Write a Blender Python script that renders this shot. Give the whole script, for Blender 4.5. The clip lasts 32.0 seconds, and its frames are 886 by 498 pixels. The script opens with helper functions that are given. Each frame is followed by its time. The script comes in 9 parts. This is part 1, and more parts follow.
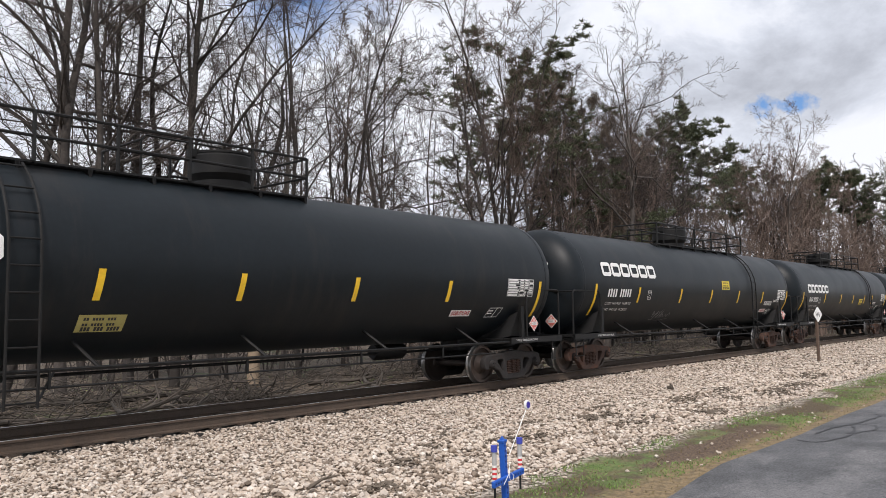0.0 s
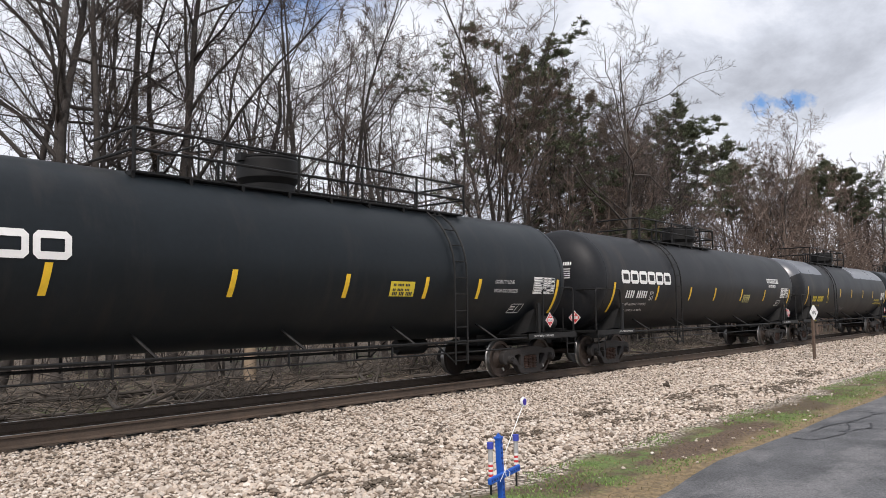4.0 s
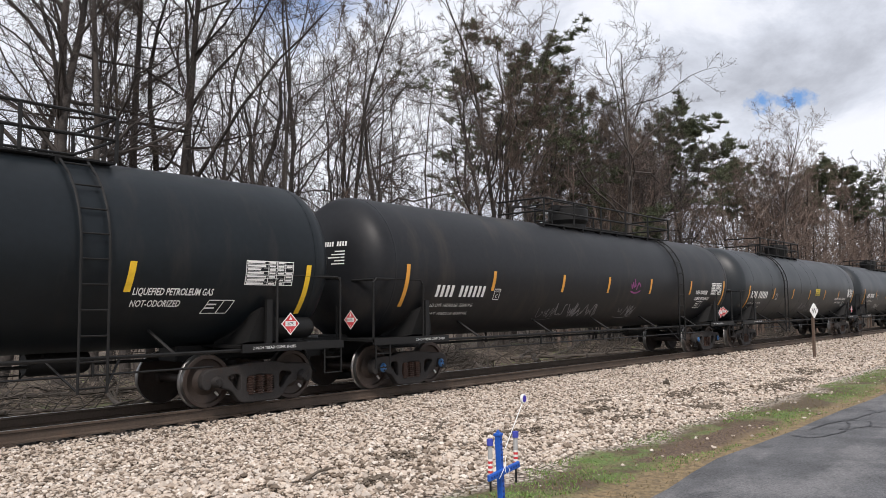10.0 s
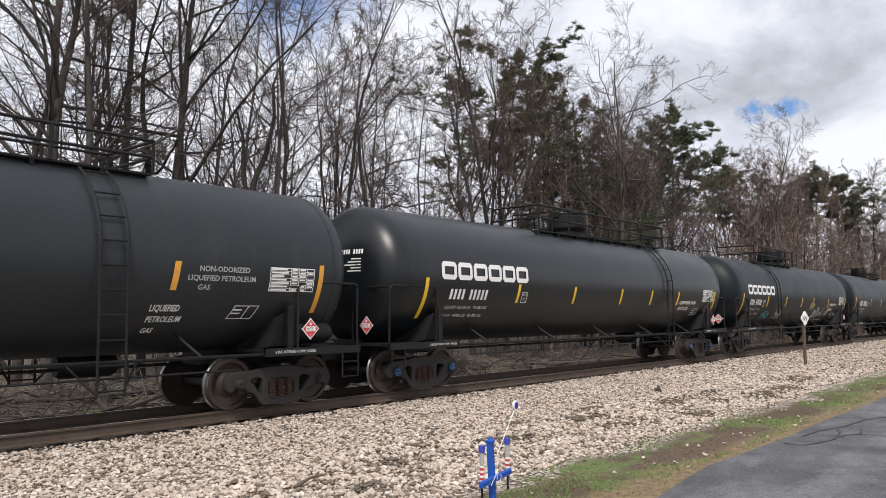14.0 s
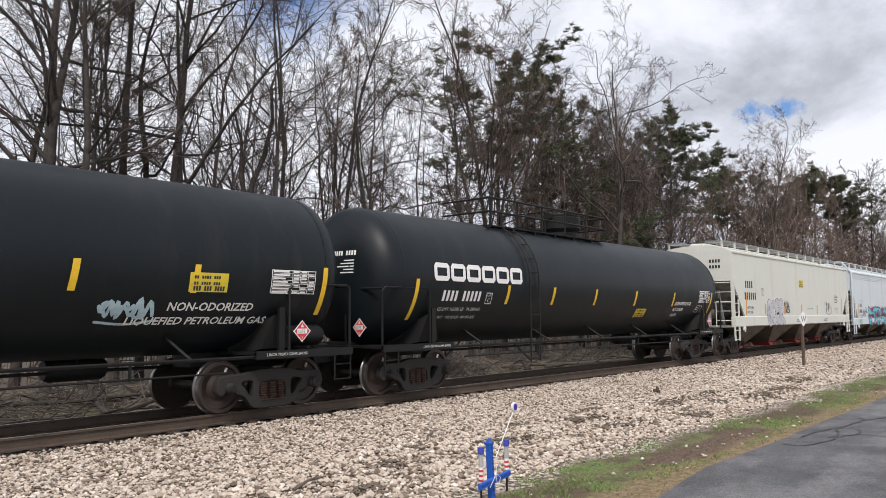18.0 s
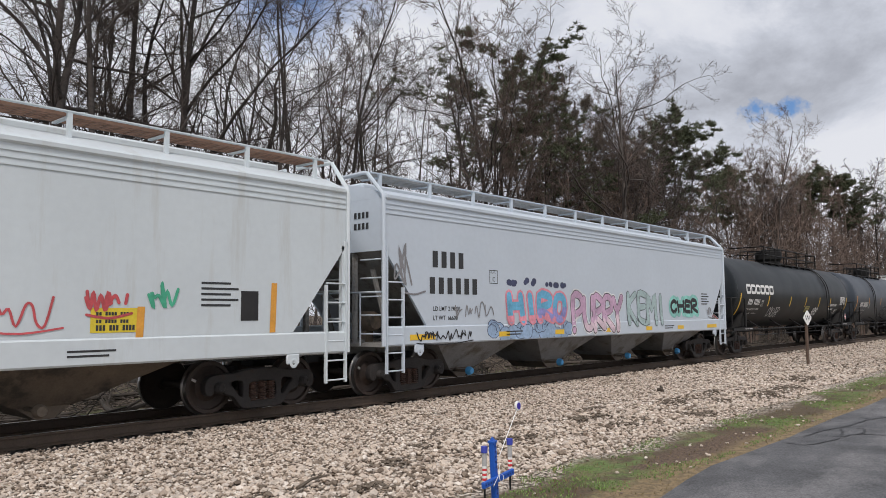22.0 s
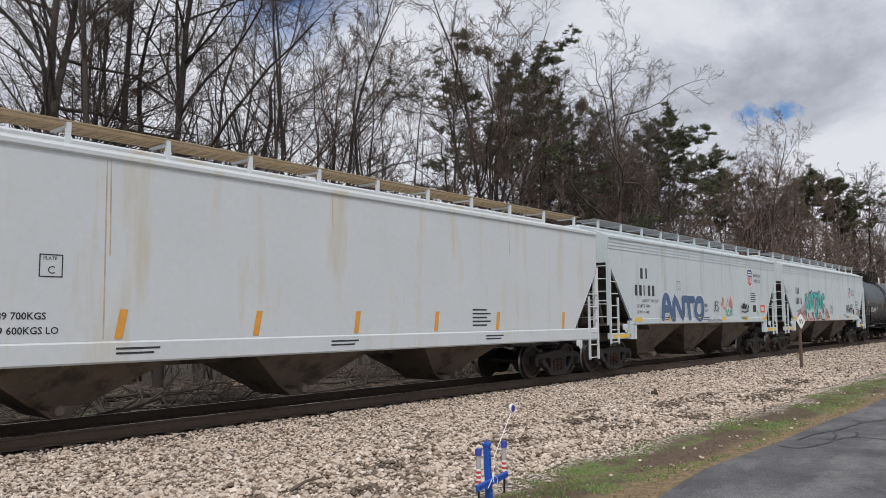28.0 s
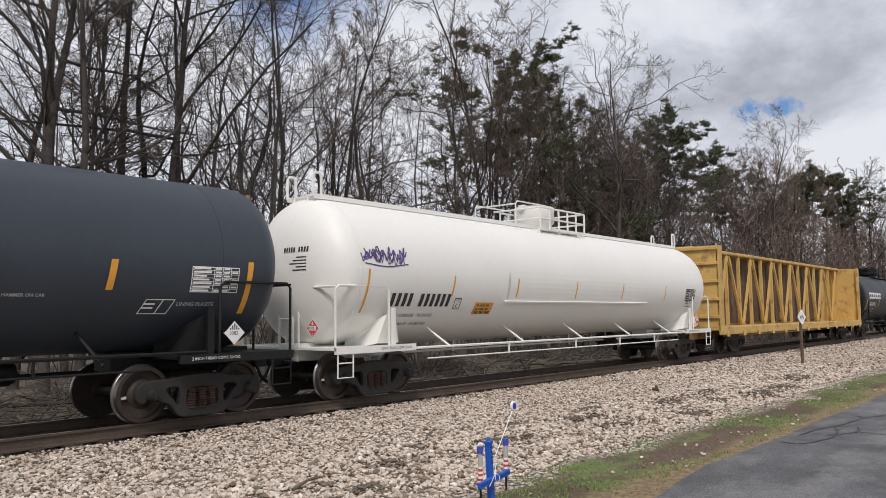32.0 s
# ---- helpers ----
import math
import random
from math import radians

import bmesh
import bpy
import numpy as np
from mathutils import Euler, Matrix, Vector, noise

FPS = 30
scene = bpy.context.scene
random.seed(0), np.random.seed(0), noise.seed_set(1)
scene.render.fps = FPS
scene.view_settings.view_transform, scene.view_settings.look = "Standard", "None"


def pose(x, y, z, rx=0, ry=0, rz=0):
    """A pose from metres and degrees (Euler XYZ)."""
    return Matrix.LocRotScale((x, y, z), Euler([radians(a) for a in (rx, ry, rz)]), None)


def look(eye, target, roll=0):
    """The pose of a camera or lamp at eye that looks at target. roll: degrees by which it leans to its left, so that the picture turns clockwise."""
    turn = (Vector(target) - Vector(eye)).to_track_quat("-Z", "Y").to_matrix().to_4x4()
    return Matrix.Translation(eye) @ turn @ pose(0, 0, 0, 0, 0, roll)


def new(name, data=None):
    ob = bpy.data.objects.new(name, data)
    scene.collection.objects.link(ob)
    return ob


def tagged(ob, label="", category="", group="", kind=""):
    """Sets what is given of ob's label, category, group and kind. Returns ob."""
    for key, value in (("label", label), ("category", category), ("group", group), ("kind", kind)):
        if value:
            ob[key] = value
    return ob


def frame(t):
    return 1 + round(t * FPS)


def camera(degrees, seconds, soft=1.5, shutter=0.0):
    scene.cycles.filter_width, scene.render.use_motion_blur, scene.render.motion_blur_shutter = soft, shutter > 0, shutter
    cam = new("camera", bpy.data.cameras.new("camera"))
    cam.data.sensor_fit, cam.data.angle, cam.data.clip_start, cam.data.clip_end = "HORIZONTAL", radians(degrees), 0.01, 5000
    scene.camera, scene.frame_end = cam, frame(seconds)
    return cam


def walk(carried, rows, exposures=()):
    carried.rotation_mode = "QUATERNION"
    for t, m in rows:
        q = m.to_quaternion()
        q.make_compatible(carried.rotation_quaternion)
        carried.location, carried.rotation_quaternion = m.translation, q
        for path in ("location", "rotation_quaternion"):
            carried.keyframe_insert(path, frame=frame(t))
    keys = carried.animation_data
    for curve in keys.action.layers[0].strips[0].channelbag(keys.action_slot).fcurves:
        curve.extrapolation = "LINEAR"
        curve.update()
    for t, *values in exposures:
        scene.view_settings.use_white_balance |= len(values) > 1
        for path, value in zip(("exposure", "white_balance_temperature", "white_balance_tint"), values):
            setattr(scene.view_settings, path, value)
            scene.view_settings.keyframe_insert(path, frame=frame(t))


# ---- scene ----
# camera: it stands by the road and is held by hand, so it only turns a little
cam = camera(60.2, 32.0, soft=0.55)
EYE = Vector((0.0, -12.615, 1.663))
HEADINGS = [
    (0, 41.321, 4.946, -0.912), (0.5, 41.376, 4.895, -0.816), (1, 41.379, 4.949, -0.737), (1.5, 41.389, 5.025, -0.697), (2, 41.434, 4.997, -0.703),
    (2.5, 41.389, 4.881, -0.720), (3, 41.254, 4.783, -0.742), (3.5, 41.120, 4.714, -0.753), (5.5, 41.113, 4.696, -0.685), (6, 41.137, 4.682, -0.698),
    (6.5, 41.070, 4.650, -0.724), (7, 40.956, 4.599, -0.720), (7.5, 40.921, 4.581, -0.688), (8, 40.955, 4.577, -0.568), (8.5, 40.978, 4.551, -0.482),
    (9, 41.023, 4.510, -0.500), (9.5, 41.105, 4.462, -0.508), (10, 41.138, 4.465, -0.519), (10.5, 41.121, 4.566, -0.528), (11, 41.054, 4.700, -0.504),
    (11.5, 40.955, 4.768, -0.482), (12, 40.865, 4.778, -0.476), (12.5, 40.789, 4.757, -0.505), (13, 40.711, 4.738, -0.481), (13.5, 40.618, 4.807, -0.358),
    (14, 40.577, 4.930, -0.308), (14.5, 40.588, 5.014, -0.264), (16.5, 40.514, 4.961, -0.465), (17, 40.498, 5.026, -0.447), (17.5, 40.508, 5.064, -0.447),
    (18, 40.462, 5.054, -0.469), (18.5, 40.391, 4.995, -0.533), (19, 40.402, 4.914, -0.571), (19.5, 40.467, 4.849, -0.564), (20, 40.537, 4.823, -0.549),
    (20.5, 40.590, 4.848, -0.546), (21, 40.613, 4.903, -0.529), (21.5, 40.668, 4.954, -0.503), (22, 40.725, 4.969, -0.436), (22.5, 40.694, 4.971, -0.307),
    (23, 40.603, 4.995, -0.195), (23.5, 40.552, 5.048, -0.142), (24, 40.535, 5.105, -0.136), (24.5, 40.515, 5.158, -0.177), (25, 40.493, 5.156, -0.283),
    (25.5, 40.449, 5.093, -0.354), (27.5, 40.334, 5.078, -0.280), (28, 40.335, 5.145, -0.275), (28.5, 40.376, 5.178, -0.266), (29, 40.419, 5.196, -0.259),
    (29.5, 40.452, 5.204, -0.296), (30, 40.478, 5.156, -0.389), (30.5, 40.475, 5.083, -0.466), (31, 40.452, 5.032, -0.544), (31.5, 40.407, 5.016, -0.615),
    (32, 40.361, 5.008, -0.661),
]

PATH = []
for t, turn, tilt, lean in HEADINGS:
    a, b = radians(turn), radians(tilt)
    way = Vector((math.cos(a) * math.cos(b), math.sin(a) * math.cos(b), math.sin(b)))
    PATH.append((t, look(EYE, EYE + way * 10, lean)))
walk(cam, PATH, [(0.0, 0.0), (17.0, 0.0), (19.0, 0.0 - 0.12), (20.5, 0.0 - 0.36), (23.0, 0.0 - 0.28), (25.0, 0.0 - 0.04),
                 (26.0, 0.0 - 0.15), (28.0, 0.0 - 0.38), (30.0, 0.0 - 0.27), (32.0, 0.0 - 0.3)])

# ---- world, sun ----
SUN_AZ, SUN_EL = 215.0, 48.0        # degrees from +x, and above the horizon
world = bpy.data.worlds.new("sky")
scene.world = world
world.use_nodes = True
wt = world.node_tree
wt.nodes.clear()


def wnode(kind, **kw):
    n = wt.nodes.new(kind)
    for k, val in kw.items():
        n.inputs[k].default_value = val
    return n


wl = wt.links.new
w_out = wnode("ShaderNodeOutputWorld")
w_bg = wnode("ShaderNodeBackground")
w_bg.inputs["Strength"].default_value = 1.0
w_sky = wnode("ShaderNodeTexSky")
w_sky.sky_type = "NISHITA"
w_sky.sun_disc = False
w_sky.sun_elevation, w_sky.sun_rotation = radians(SUN_EL), radians(90 - SUN_AZ)
w_sky_scale = wnode("ShaderNodeMix")
w_sky_scale.data_type = "RGBA"
w_sky_scale.blend_type = "MULTIPLY"
w_sky_scale.inputs["Factor"].default_value = 1.0
w_sky_scale.inputs["B"].default_value = (0.085, 0.105, 0.135, 1)
w_co = wnode("ShaderNodeTexCoord")
w_map = wnode("ShaderNodeMapping")
w_map.inputs["Scale"].default_value = (1.0, 1.0, 1.7)
w_n1 = wnode("ShaderNodeTexNoise", Scale=3.3, Detail=9.0, Roughness=0.62, Distortion=0.3)
w_cloud = wnode("ShaderNodeValToRGB")
cr = w_cloud.color_ramp
cr.elements[0].position, cr.elements[0].color = 0.18, (0.34, 0.36, 0.42, 1)
cr.elements[1].position, cr.elements[1].color = 0.62, (0.97, 0.99, 1.06, 1)
e = cr.elements.new(0.34)
e.color = (0.54, 0.565, 0.64, 1)
e = cr.elements.new(0.46)
e.color = (0.73, 0.765, 0.86, 1)
e = cr.elements.new(0.54)
e.color = (0.90, 0.925, 1.01, 1)
# two gaps in the clouds, where the blue shows
def sky_way(az, el):
    a, b = radians(az), radians(el)
    return Vector((math.cos(a) * math.cos(b), math.sin(a) * math.cos(b), math.sin(b)))


HOLE = sky_way(16.9, 14.0)
w_sub = wnode("ShaderNodeVectorMath")
w_sub.operation = "SUBTRACT"
w_sub.inputs[1].default_value = HOLE
w_str = wnode("ShaderNodeVectorMath")
w_str.operation = "MULTIPLY"
w_str.inputs[1].default_value = (1.0, 0.85, 2.6)
w_len = wnode("ShaderNodeVectorMath")
w_len.operation = "LENGTH"
w_n3 = wnode("ShaderNodeTexNoise", Scale=22.0, Detail=6.0, Roughness=0.6)
w_add = wnode("ShaderNodeMath")
w_add.operation = "MULTIPLY_ADD"
w_add.inputs[1].default_value = 0.20
w_hole = wnode("ShaderNodeMapRange")
w_hole.inputs["From Min"].default_value, w_hole.inputs["From Max"].default_value = 0.112, 0.138
w_min = wnode("ShaderNodeMath")
w_min.operation = "MULTIPLY"
w_mix = wnode("ShaderNodeMix")
w_mix.data_type = "RGBA"
wl(w_co.outputs["Generated"], w_map.inputs["Vector"])
wl(w_map.outputs["Vector"], w_n1.inputs["Vector"])


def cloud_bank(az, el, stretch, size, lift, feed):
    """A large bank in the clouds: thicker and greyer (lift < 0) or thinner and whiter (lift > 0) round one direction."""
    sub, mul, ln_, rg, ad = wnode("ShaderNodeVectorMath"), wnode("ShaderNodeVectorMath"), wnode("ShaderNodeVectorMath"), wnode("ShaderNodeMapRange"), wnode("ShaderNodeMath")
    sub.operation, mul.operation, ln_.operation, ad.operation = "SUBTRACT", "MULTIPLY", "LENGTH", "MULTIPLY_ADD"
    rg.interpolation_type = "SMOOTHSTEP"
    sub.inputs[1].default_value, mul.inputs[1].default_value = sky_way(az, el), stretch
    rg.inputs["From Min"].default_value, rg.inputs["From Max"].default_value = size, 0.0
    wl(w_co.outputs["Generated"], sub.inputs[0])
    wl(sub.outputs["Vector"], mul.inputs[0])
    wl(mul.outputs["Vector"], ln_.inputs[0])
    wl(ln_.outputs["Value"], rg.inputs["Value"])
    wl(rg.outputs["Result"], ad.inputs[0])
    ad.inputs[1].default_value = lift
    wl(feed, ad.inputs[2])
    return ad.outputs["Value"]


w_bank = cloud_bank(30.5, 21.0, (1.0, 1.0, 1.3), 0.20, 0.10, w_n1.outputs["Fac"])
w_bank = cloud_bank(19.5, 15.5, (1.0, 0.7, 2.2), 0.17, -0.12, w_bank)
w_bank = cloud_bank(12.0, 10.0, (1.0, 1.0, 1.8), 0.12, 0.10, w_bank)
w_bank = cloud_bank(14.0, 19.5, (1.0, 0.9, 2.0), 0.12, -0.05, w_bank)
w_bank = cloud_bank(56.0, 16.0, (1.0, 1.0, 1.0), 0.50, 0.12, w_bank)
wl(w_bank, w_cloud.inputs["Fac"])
wl(w_co.outputs["Generated"], w_sub.inputs[0])
wl(w_sub.outputs["Vector"], w_str.inputs[0])
wl(w_str.outputs["Vector"], w_len.inputs[0])
wl(w_co.outputs["Generated"], w_n3.inputs["Vector"])
wl(w_n3.outputs["Fac"], w_add.inputs[0])
wl(w_len.outputs["Value"], w_add.inputs[2])
wl(w_add.outputs["Value"], w_hole.inputs["Value"])
wl(w_hole.outputs["Result"], w_min.inputs[0])
w_sub2, w_len2, w_add2, w_hole2 = wnode("ShaderNodeVectorMath"), wnode("ShaderNodeVectorMath"), wnode("ShaderNodeMath"), wnode("ShaderNodeMapRange")
w_sub2.operation, w_len2.operation, w_add2.operation = "SUBTRACT", "LENGTH", "MULTIPLY_ADD"
w_sub2.inputs[1].default_value, w_add2.inputs[1].default_value = sky_way(52.0, 23.0), 0.34
w_hole2.inputs["From Min"].default_value, w_hole2.inputs["From Max"].default_value = 0.20, 0.30
wl(w_co.outputs["Generated"], w_sub2.inputs[0])
wl(w_sub2.outputs["Vector"], w_len2.inputs[0])
wl(w_n1.outputs["Fac"], w_add2.inputs[0])
wl(w_len2.outputs["Value"], w_add2.inputs[2])
wl(w_add2.outputs["Value"], w_hole2.inputs["Value"])
wl(w_hole2.outputs["Result"], w_min.inputs[1])
wl(w_sky.outputs["Color"], w_sky_scale.inputs["A"])
wl(w_min.outputs["Value"], w_mix.inputs["Factor"])
wl(w_sky_scale.outputs["Result"], w_mix.inputs["A"])
wl(w_cloud.outputs["Color"], w_mix.inputs["B"])
wl(w_mix.outputs["Result"], w_bg.inputs["Color"])
wl(w_bg.outputs["Background"], w_out.inputs["Surface"])

sun = new("sun", bpy.data.lights.new("sun", "SUN"))
sun.data.energy, sun.data.angle, sun.data.color = 2.7, radians(12), (1.0, 0.915, 0.865)
sa, se = radians(SUN_AZ), radians(SUN_EL)
sun.matrix_world = look((math.cos(sa) * math.cos(se) * 90, math.sin(sa) * math.cos(se) * 90, math.sin(se) * 90), (0, 0, 0))


# ---- materials ----
def material(name, col, rough=0.6, metal=0.0, var=0.18, scale=2.0, fine=30.0, bump=0.15, dirt=None, dirt_at=0.6, dirt_scale=1.2, island=False, spec=0.5, rand=0.0, streak=None, speckle=0.0):
    """Paint, steel, wood or bark: a colour that varies at two scales, with fine relief and, if given, blotches of a second colour."""
    m = bpy.data.materials.new(name)
    m.use_nodes = True
    nt = m.node_tree
    ns, ln = nt.nodes, nt.links.new
    p = ns["Principled BSDF"]
    co = ns.new("ShaderNodeTexCoord")
    n1, n2 = ns.new("ShaderNodeTexNoise"), ns.new("ShaderNodeTexNoise")
    n1.inputs["Scale"].default_value, n1.inputs["Detail"].default_value = scale, 4
    n2.inputs["Scale"].default_value, n2.inputs["Detail"].default_value = fine, 3
    ln(co.outputs["Object"], n1.inputs["Vector"])
    ln(co.outputs["Object"], n2.inputs["Vector"])
    ad = ns.new("ShaderNodeMath")
    ad.operation = "MULTIPLY_ADD"
    ad.inputs[1].default_value = 0.6
    ln(n1.outputs["Fac"], ad.inputs[0])
    half = ns.new("ShaderNodeMath")
    half.operation = "MULTIPLY"
    half.inputs[1].default_value = 0.4
    ln(n2.outputs["Fac"], half.inputs[0])
    ln(half.outputs["Value"], ad.inputs[2])
    fac = ad.outputs["Value"]
    if island or rand:
        src = ns.new("ShaderNodeNewGeometry").outputs["Random Per Island"] if island else ns.new("ShaderNodeObjectInfo").outputs["Random"]
        a2 = ns.new("ShaderNodeMath")
        a2.operation = "MULTIPLY_ADD"
        a2.inputs[1].default_value = rand or 0.5
        a2.inputs[2].default_value = -(rand or 0.5) / 2
        ln(src, a2.inputs[0])
        a3 = ns.new("ShaderNodeMath")
        a3.operation = "ADD"
        ln(fac, a3.inputs[0])
        ln(a2.outputs["Value"], a3.inputs[1])
        fac = a3.outputs["Value"]
    mr = ns.new("ShaderNodeMapRange")
    mr.inputs["From Min"].default_value, mr.inputs["From Max"].default_value = 0.28, 0.72
    ln(fac, mr.inputs["Value"])
    mx = ns.new("ShaderNodeMix")
    mx.data_type = "RGBA"
    mx.inputs["A"].default_value = tuple(c * (1 - var) for c in col) + (1,)
    mx.inputs["B"].default_value = tuple(min(1, c * (1 + var)) for c in col) + (1,)
    ln(mr.outputs["Result"], mx.inputs["Factor"])
    out = mx.outputs["Result"]
    if dirt:
        n3 = ns.new("ShaderNodeTexNoise")
        n3.inputs["Scale"].default_value, n3.inputs["Detail"].default_value, n3.inputs["Roughness"].default_value = dirt_scale, 7, 0.65
        if streak:
            mp = ns.new("ShaderNodeMapping")
            mp.inputs["Scale"].default_value = streak
            ln(co.outputs["Object"], mp.inputs["Vector"])
            ln(mp.outputs["Vector"], n3.inputs["Vector"])
        else:
            ln(co.outputs["Object"], n3.inputs["Vector"])
        m3 = ns.new("ShaderNodeMapRange")
        m3.inputs["From Min"].default_value, m3.inputs["From Max"].default_value = dirt_at, dirt_at + 0.14
        ln(n3.outputs["Fac"], m3.inputs["Value"])
        m4 = ns.new("ShaderNodeMix")
        m4.data_type = "RGBA"
        m4.inputs["B"].default_value = tuple(dirt) + (1,)
        ln(out, m4.inputs["A"])
        ln(m3.outputs["Result"], m4.inputs["Factor"])
        out = m4.outputs["Result"]
    if speckle:
        n4 = ns.new("ShaderNodeTexNoise")
        n4.inputs["Scale"].default_value, n4.inputs["Detail"].default_value, n4.inputs["Roughness"].default_value = 45, 6, 0.75
        ln(co.outputs["Object"], n4.inputs["Vector"])
        m5 = ns.new("ShaderNodeMapRange")
        m5.inputs["From Min"].default_value, m5.inputs["From Max"].default_value = 0.36, 0.64
        m5.inputs["To Min"].default_value, m5.inputs["To Max"].default_value = 1 - speckle, 1 + speckle
        ln(n4.outputs["Fac"], m5.inputs["Value"])
        m6 = ns.new("ShaderNodeVectorMath")
        m6.operation = "SCALE"
        ln(out, m6.inputs[0])
        ln(m5.outputs["Result"], m6.inputs["Scale"])
        out = m6.outputs["Vector"]
    ln(out, p.inputs["Base Color"])
    rr = ns.new("ShaderNodeMapRange")
    rr.inputs["To Min"].default_value, rr.inputs["To Max"].default_value = max(0.05, rough - 0.1), min(1, rough + 0.1)
    ln(n1.outputs["Fac"], rr.inputs["Value"])
    ln(rr.outputs["Result"], p.inputs["Roughness"])
    p.inputs["Metallic"].default_value = metal
    p.inputs["Specular IOR Level"].default_value = spec
    if bump:
        bp = ns.new("ShaderNodeBump")
        bp.inputs["Strength"].default_value, bp.inputs["Distance"].default_value = bump, 0.02
        ln(n2.outputs["Fac"], bp.inputs["Height"])
        ln(bp.outputs["Normal"], p.inputs["Normal"])
    return m


BLACK = material("black_tank_paint", (0.0077, 0.0113, 0.0143), 0.45, var=0.3, scale=0.7, fine=9, bump=0.03, dirt=(0.0175, 0.0183, 0.0193), dirt_at=0.53, dirt_scale=1.0, streak=(1.6, 0.5, 0.35), spec=0.26)
BROWNBLACK = material("weathered_black_paint", (0.0140, 0.0151, 0.0175), 0.5, var=0.3, scale=0.7, fine=9, bump=0.03, dirt=(0.0308, 0.0273, 0.0246), dirt_at=0.53, dirt_scale=1.0, streak=(1.4, 0.5, 0.35), spec=0.26)
NAVY = material("slate_blue_paint", (0.0389, 0.0486, 0.0626), 0.45, var=0.15, scale=0.8, fine=9, bump=0.03, spec=0.36)
GRAPHITE = material("graphite_paint", (0.0178, 0.0218, 0.0251), 0.45, var=0.25, scale=0.8, fine=9, bump=0.03, dirt=(0.0291, 0.0301, 0.0310), dirt_at=0.54, dirt_scale=1.0, streak=(1.6, 0.5, 0.35), spec=0.42)
GLOSS = material("glossy_black_paint", (0.0061, 0.0083, 0.0104), 0.36, var=0.2, scale=0.7, fine=9, bump=0.01, dirt=(0.0152, 0.0159, 0.0168), dirt_at=0.6, dirt_scale=1.0, streak=(1.6, 0.5, 0.35), spec=0.5)
# gloss black, its base lightened to a bluish grey for the sky's reflection
SHEEN = material("new_gloss_black_with_sky_sheen", (0.105, 0.113, 0.130), 0.30, var=0.12, scale=0.8, fine=9, bump=0.01, spec=0.6)
BLACKIRON = material("black_iron", (0.010, 0.010, 0.010), 0.6, var=0.3, scale=4, fine=40, bump=0.1, spec=0.3)
TRUCKIRON = material("grimy_cast_iron", (0.034, 0.031, 0.030), 0.7, var=0.4, scale=5, fine=40, bump=0.35, dirt=(0.050, 0.030, 0.021), dirt_at=0.60, dirt_scale=4, spec=0.3)
RUSTIRON = material("rusty_cast_iron", (0.065, 0.036, 0.026), 0.8, var=0.35, scale=5, fine=40, bump=0.35, dirt=(0.12, 0.05, 0.028), dirt_at=0.5, dirt_scale=4)
TREAD = material("worn_wheel_steel", (0.056, 0.042, 0.035), 0.6, metal=0.3, var=0.3, scale=5, fine=30, bump=0.1, dirt=(0.06, 0.036, 0.026), dirt_at=0.55, dirt_scale=3)
RIM = material("polished_tread_steel", (0.30, 0.29, 0.28), 0.35, metal=0.9, var=0.15, scale=6, fine=40, bump=0.02)
CHALK = material("white_chalk", (0.75, 0.74, 0.72), 0.9, var=0.1)
BLUECAP = material("blue_bearing_cap", (0.03, 0.13, 0.32), 0.5, var=0.25, scale=8)
WHITEPAINT = material("white_lettering", (0.82, 0.82, 0.80), 0.6, var=0.06, scale=2, fine=25, bump=0.02)
GREYLETTER = material("grey_lettering", (0.42, 0.42, 0.42), 0.6, var=0.2, scale=5, fine=30, bump=0.02)
DARKLETTER = material("dark_lettering", (0.03, 0.032, 0.035), 0.6, var=0.15)
YELLOW = material("yellow_reflective_tape", (0.82, 0.52, 0.03), 0.4, var=0.12, scale=6, fine=40, bump=0.02)
ORANGE = material("orange_reflective_tape", (0.72, 0.34, 0.05), 0.45, var=0.15, scale=6, fine=40, bump=0.02)
YELLOWPLATE = material("yellow_notice", (0.72, 0.56, 0.04), 0.5, var=0.1, scale=6, fine=40)
PALEPLATE = material("faded_yellow_notice", (0.45, 0.40, 0.14), 0.55, var=0.15, scale=6, fine=40)
REDPLATE = material("red_placard", (0.62, 0.05, 0.06), 0.45, var=0.1)
BROWNPLATE = material("faded_placard", (0.62, 0.13, 0.10), 0.5, var=0.1)
REDMARK = material("red_paint_mark", (0.50, 0.05, 0.05), 0.6, var=0.2)
CREAM = material("cream_white_hopper_paint", (0.655, 0.666, 0.605), 0.5, var=0.05, scale=0.6, fine=8, bump=0.02, dirt=(0.605, 0.582, 0.515), dirt_at=0.56, dirt_scale=1.0, streak=(2.0, 1, 0.25))
PALEGREY = material("pale_grey_hopper_paint", (0.605, 0.666, 0.694), 0.5, var=0.06, scale=0.6, fine=8, bump=0.02, dirt=(0.526, 0.560, 0.560), dirt_at=0.56, dirt_scale=1.0, streak=(2.0, 1, 0.25))
BLUEGREY = material("blue_grey_hopper_paint", (0.538, 0.605, 0.672), 0.5, var=0.06, scale=0.6, fine=8, bump=0.02)
STAINGREY = material("rust_stained_grey_paint", (0.594, 0.644, 0.672), 0.55, var=0.06, scale=0.6, fine=8, bump=0.02, dirt=(0.560, 0.549, 0.482), dirt_at=0.55, dirt_scale=1.0, streak=(1.8, 1, 0.25))
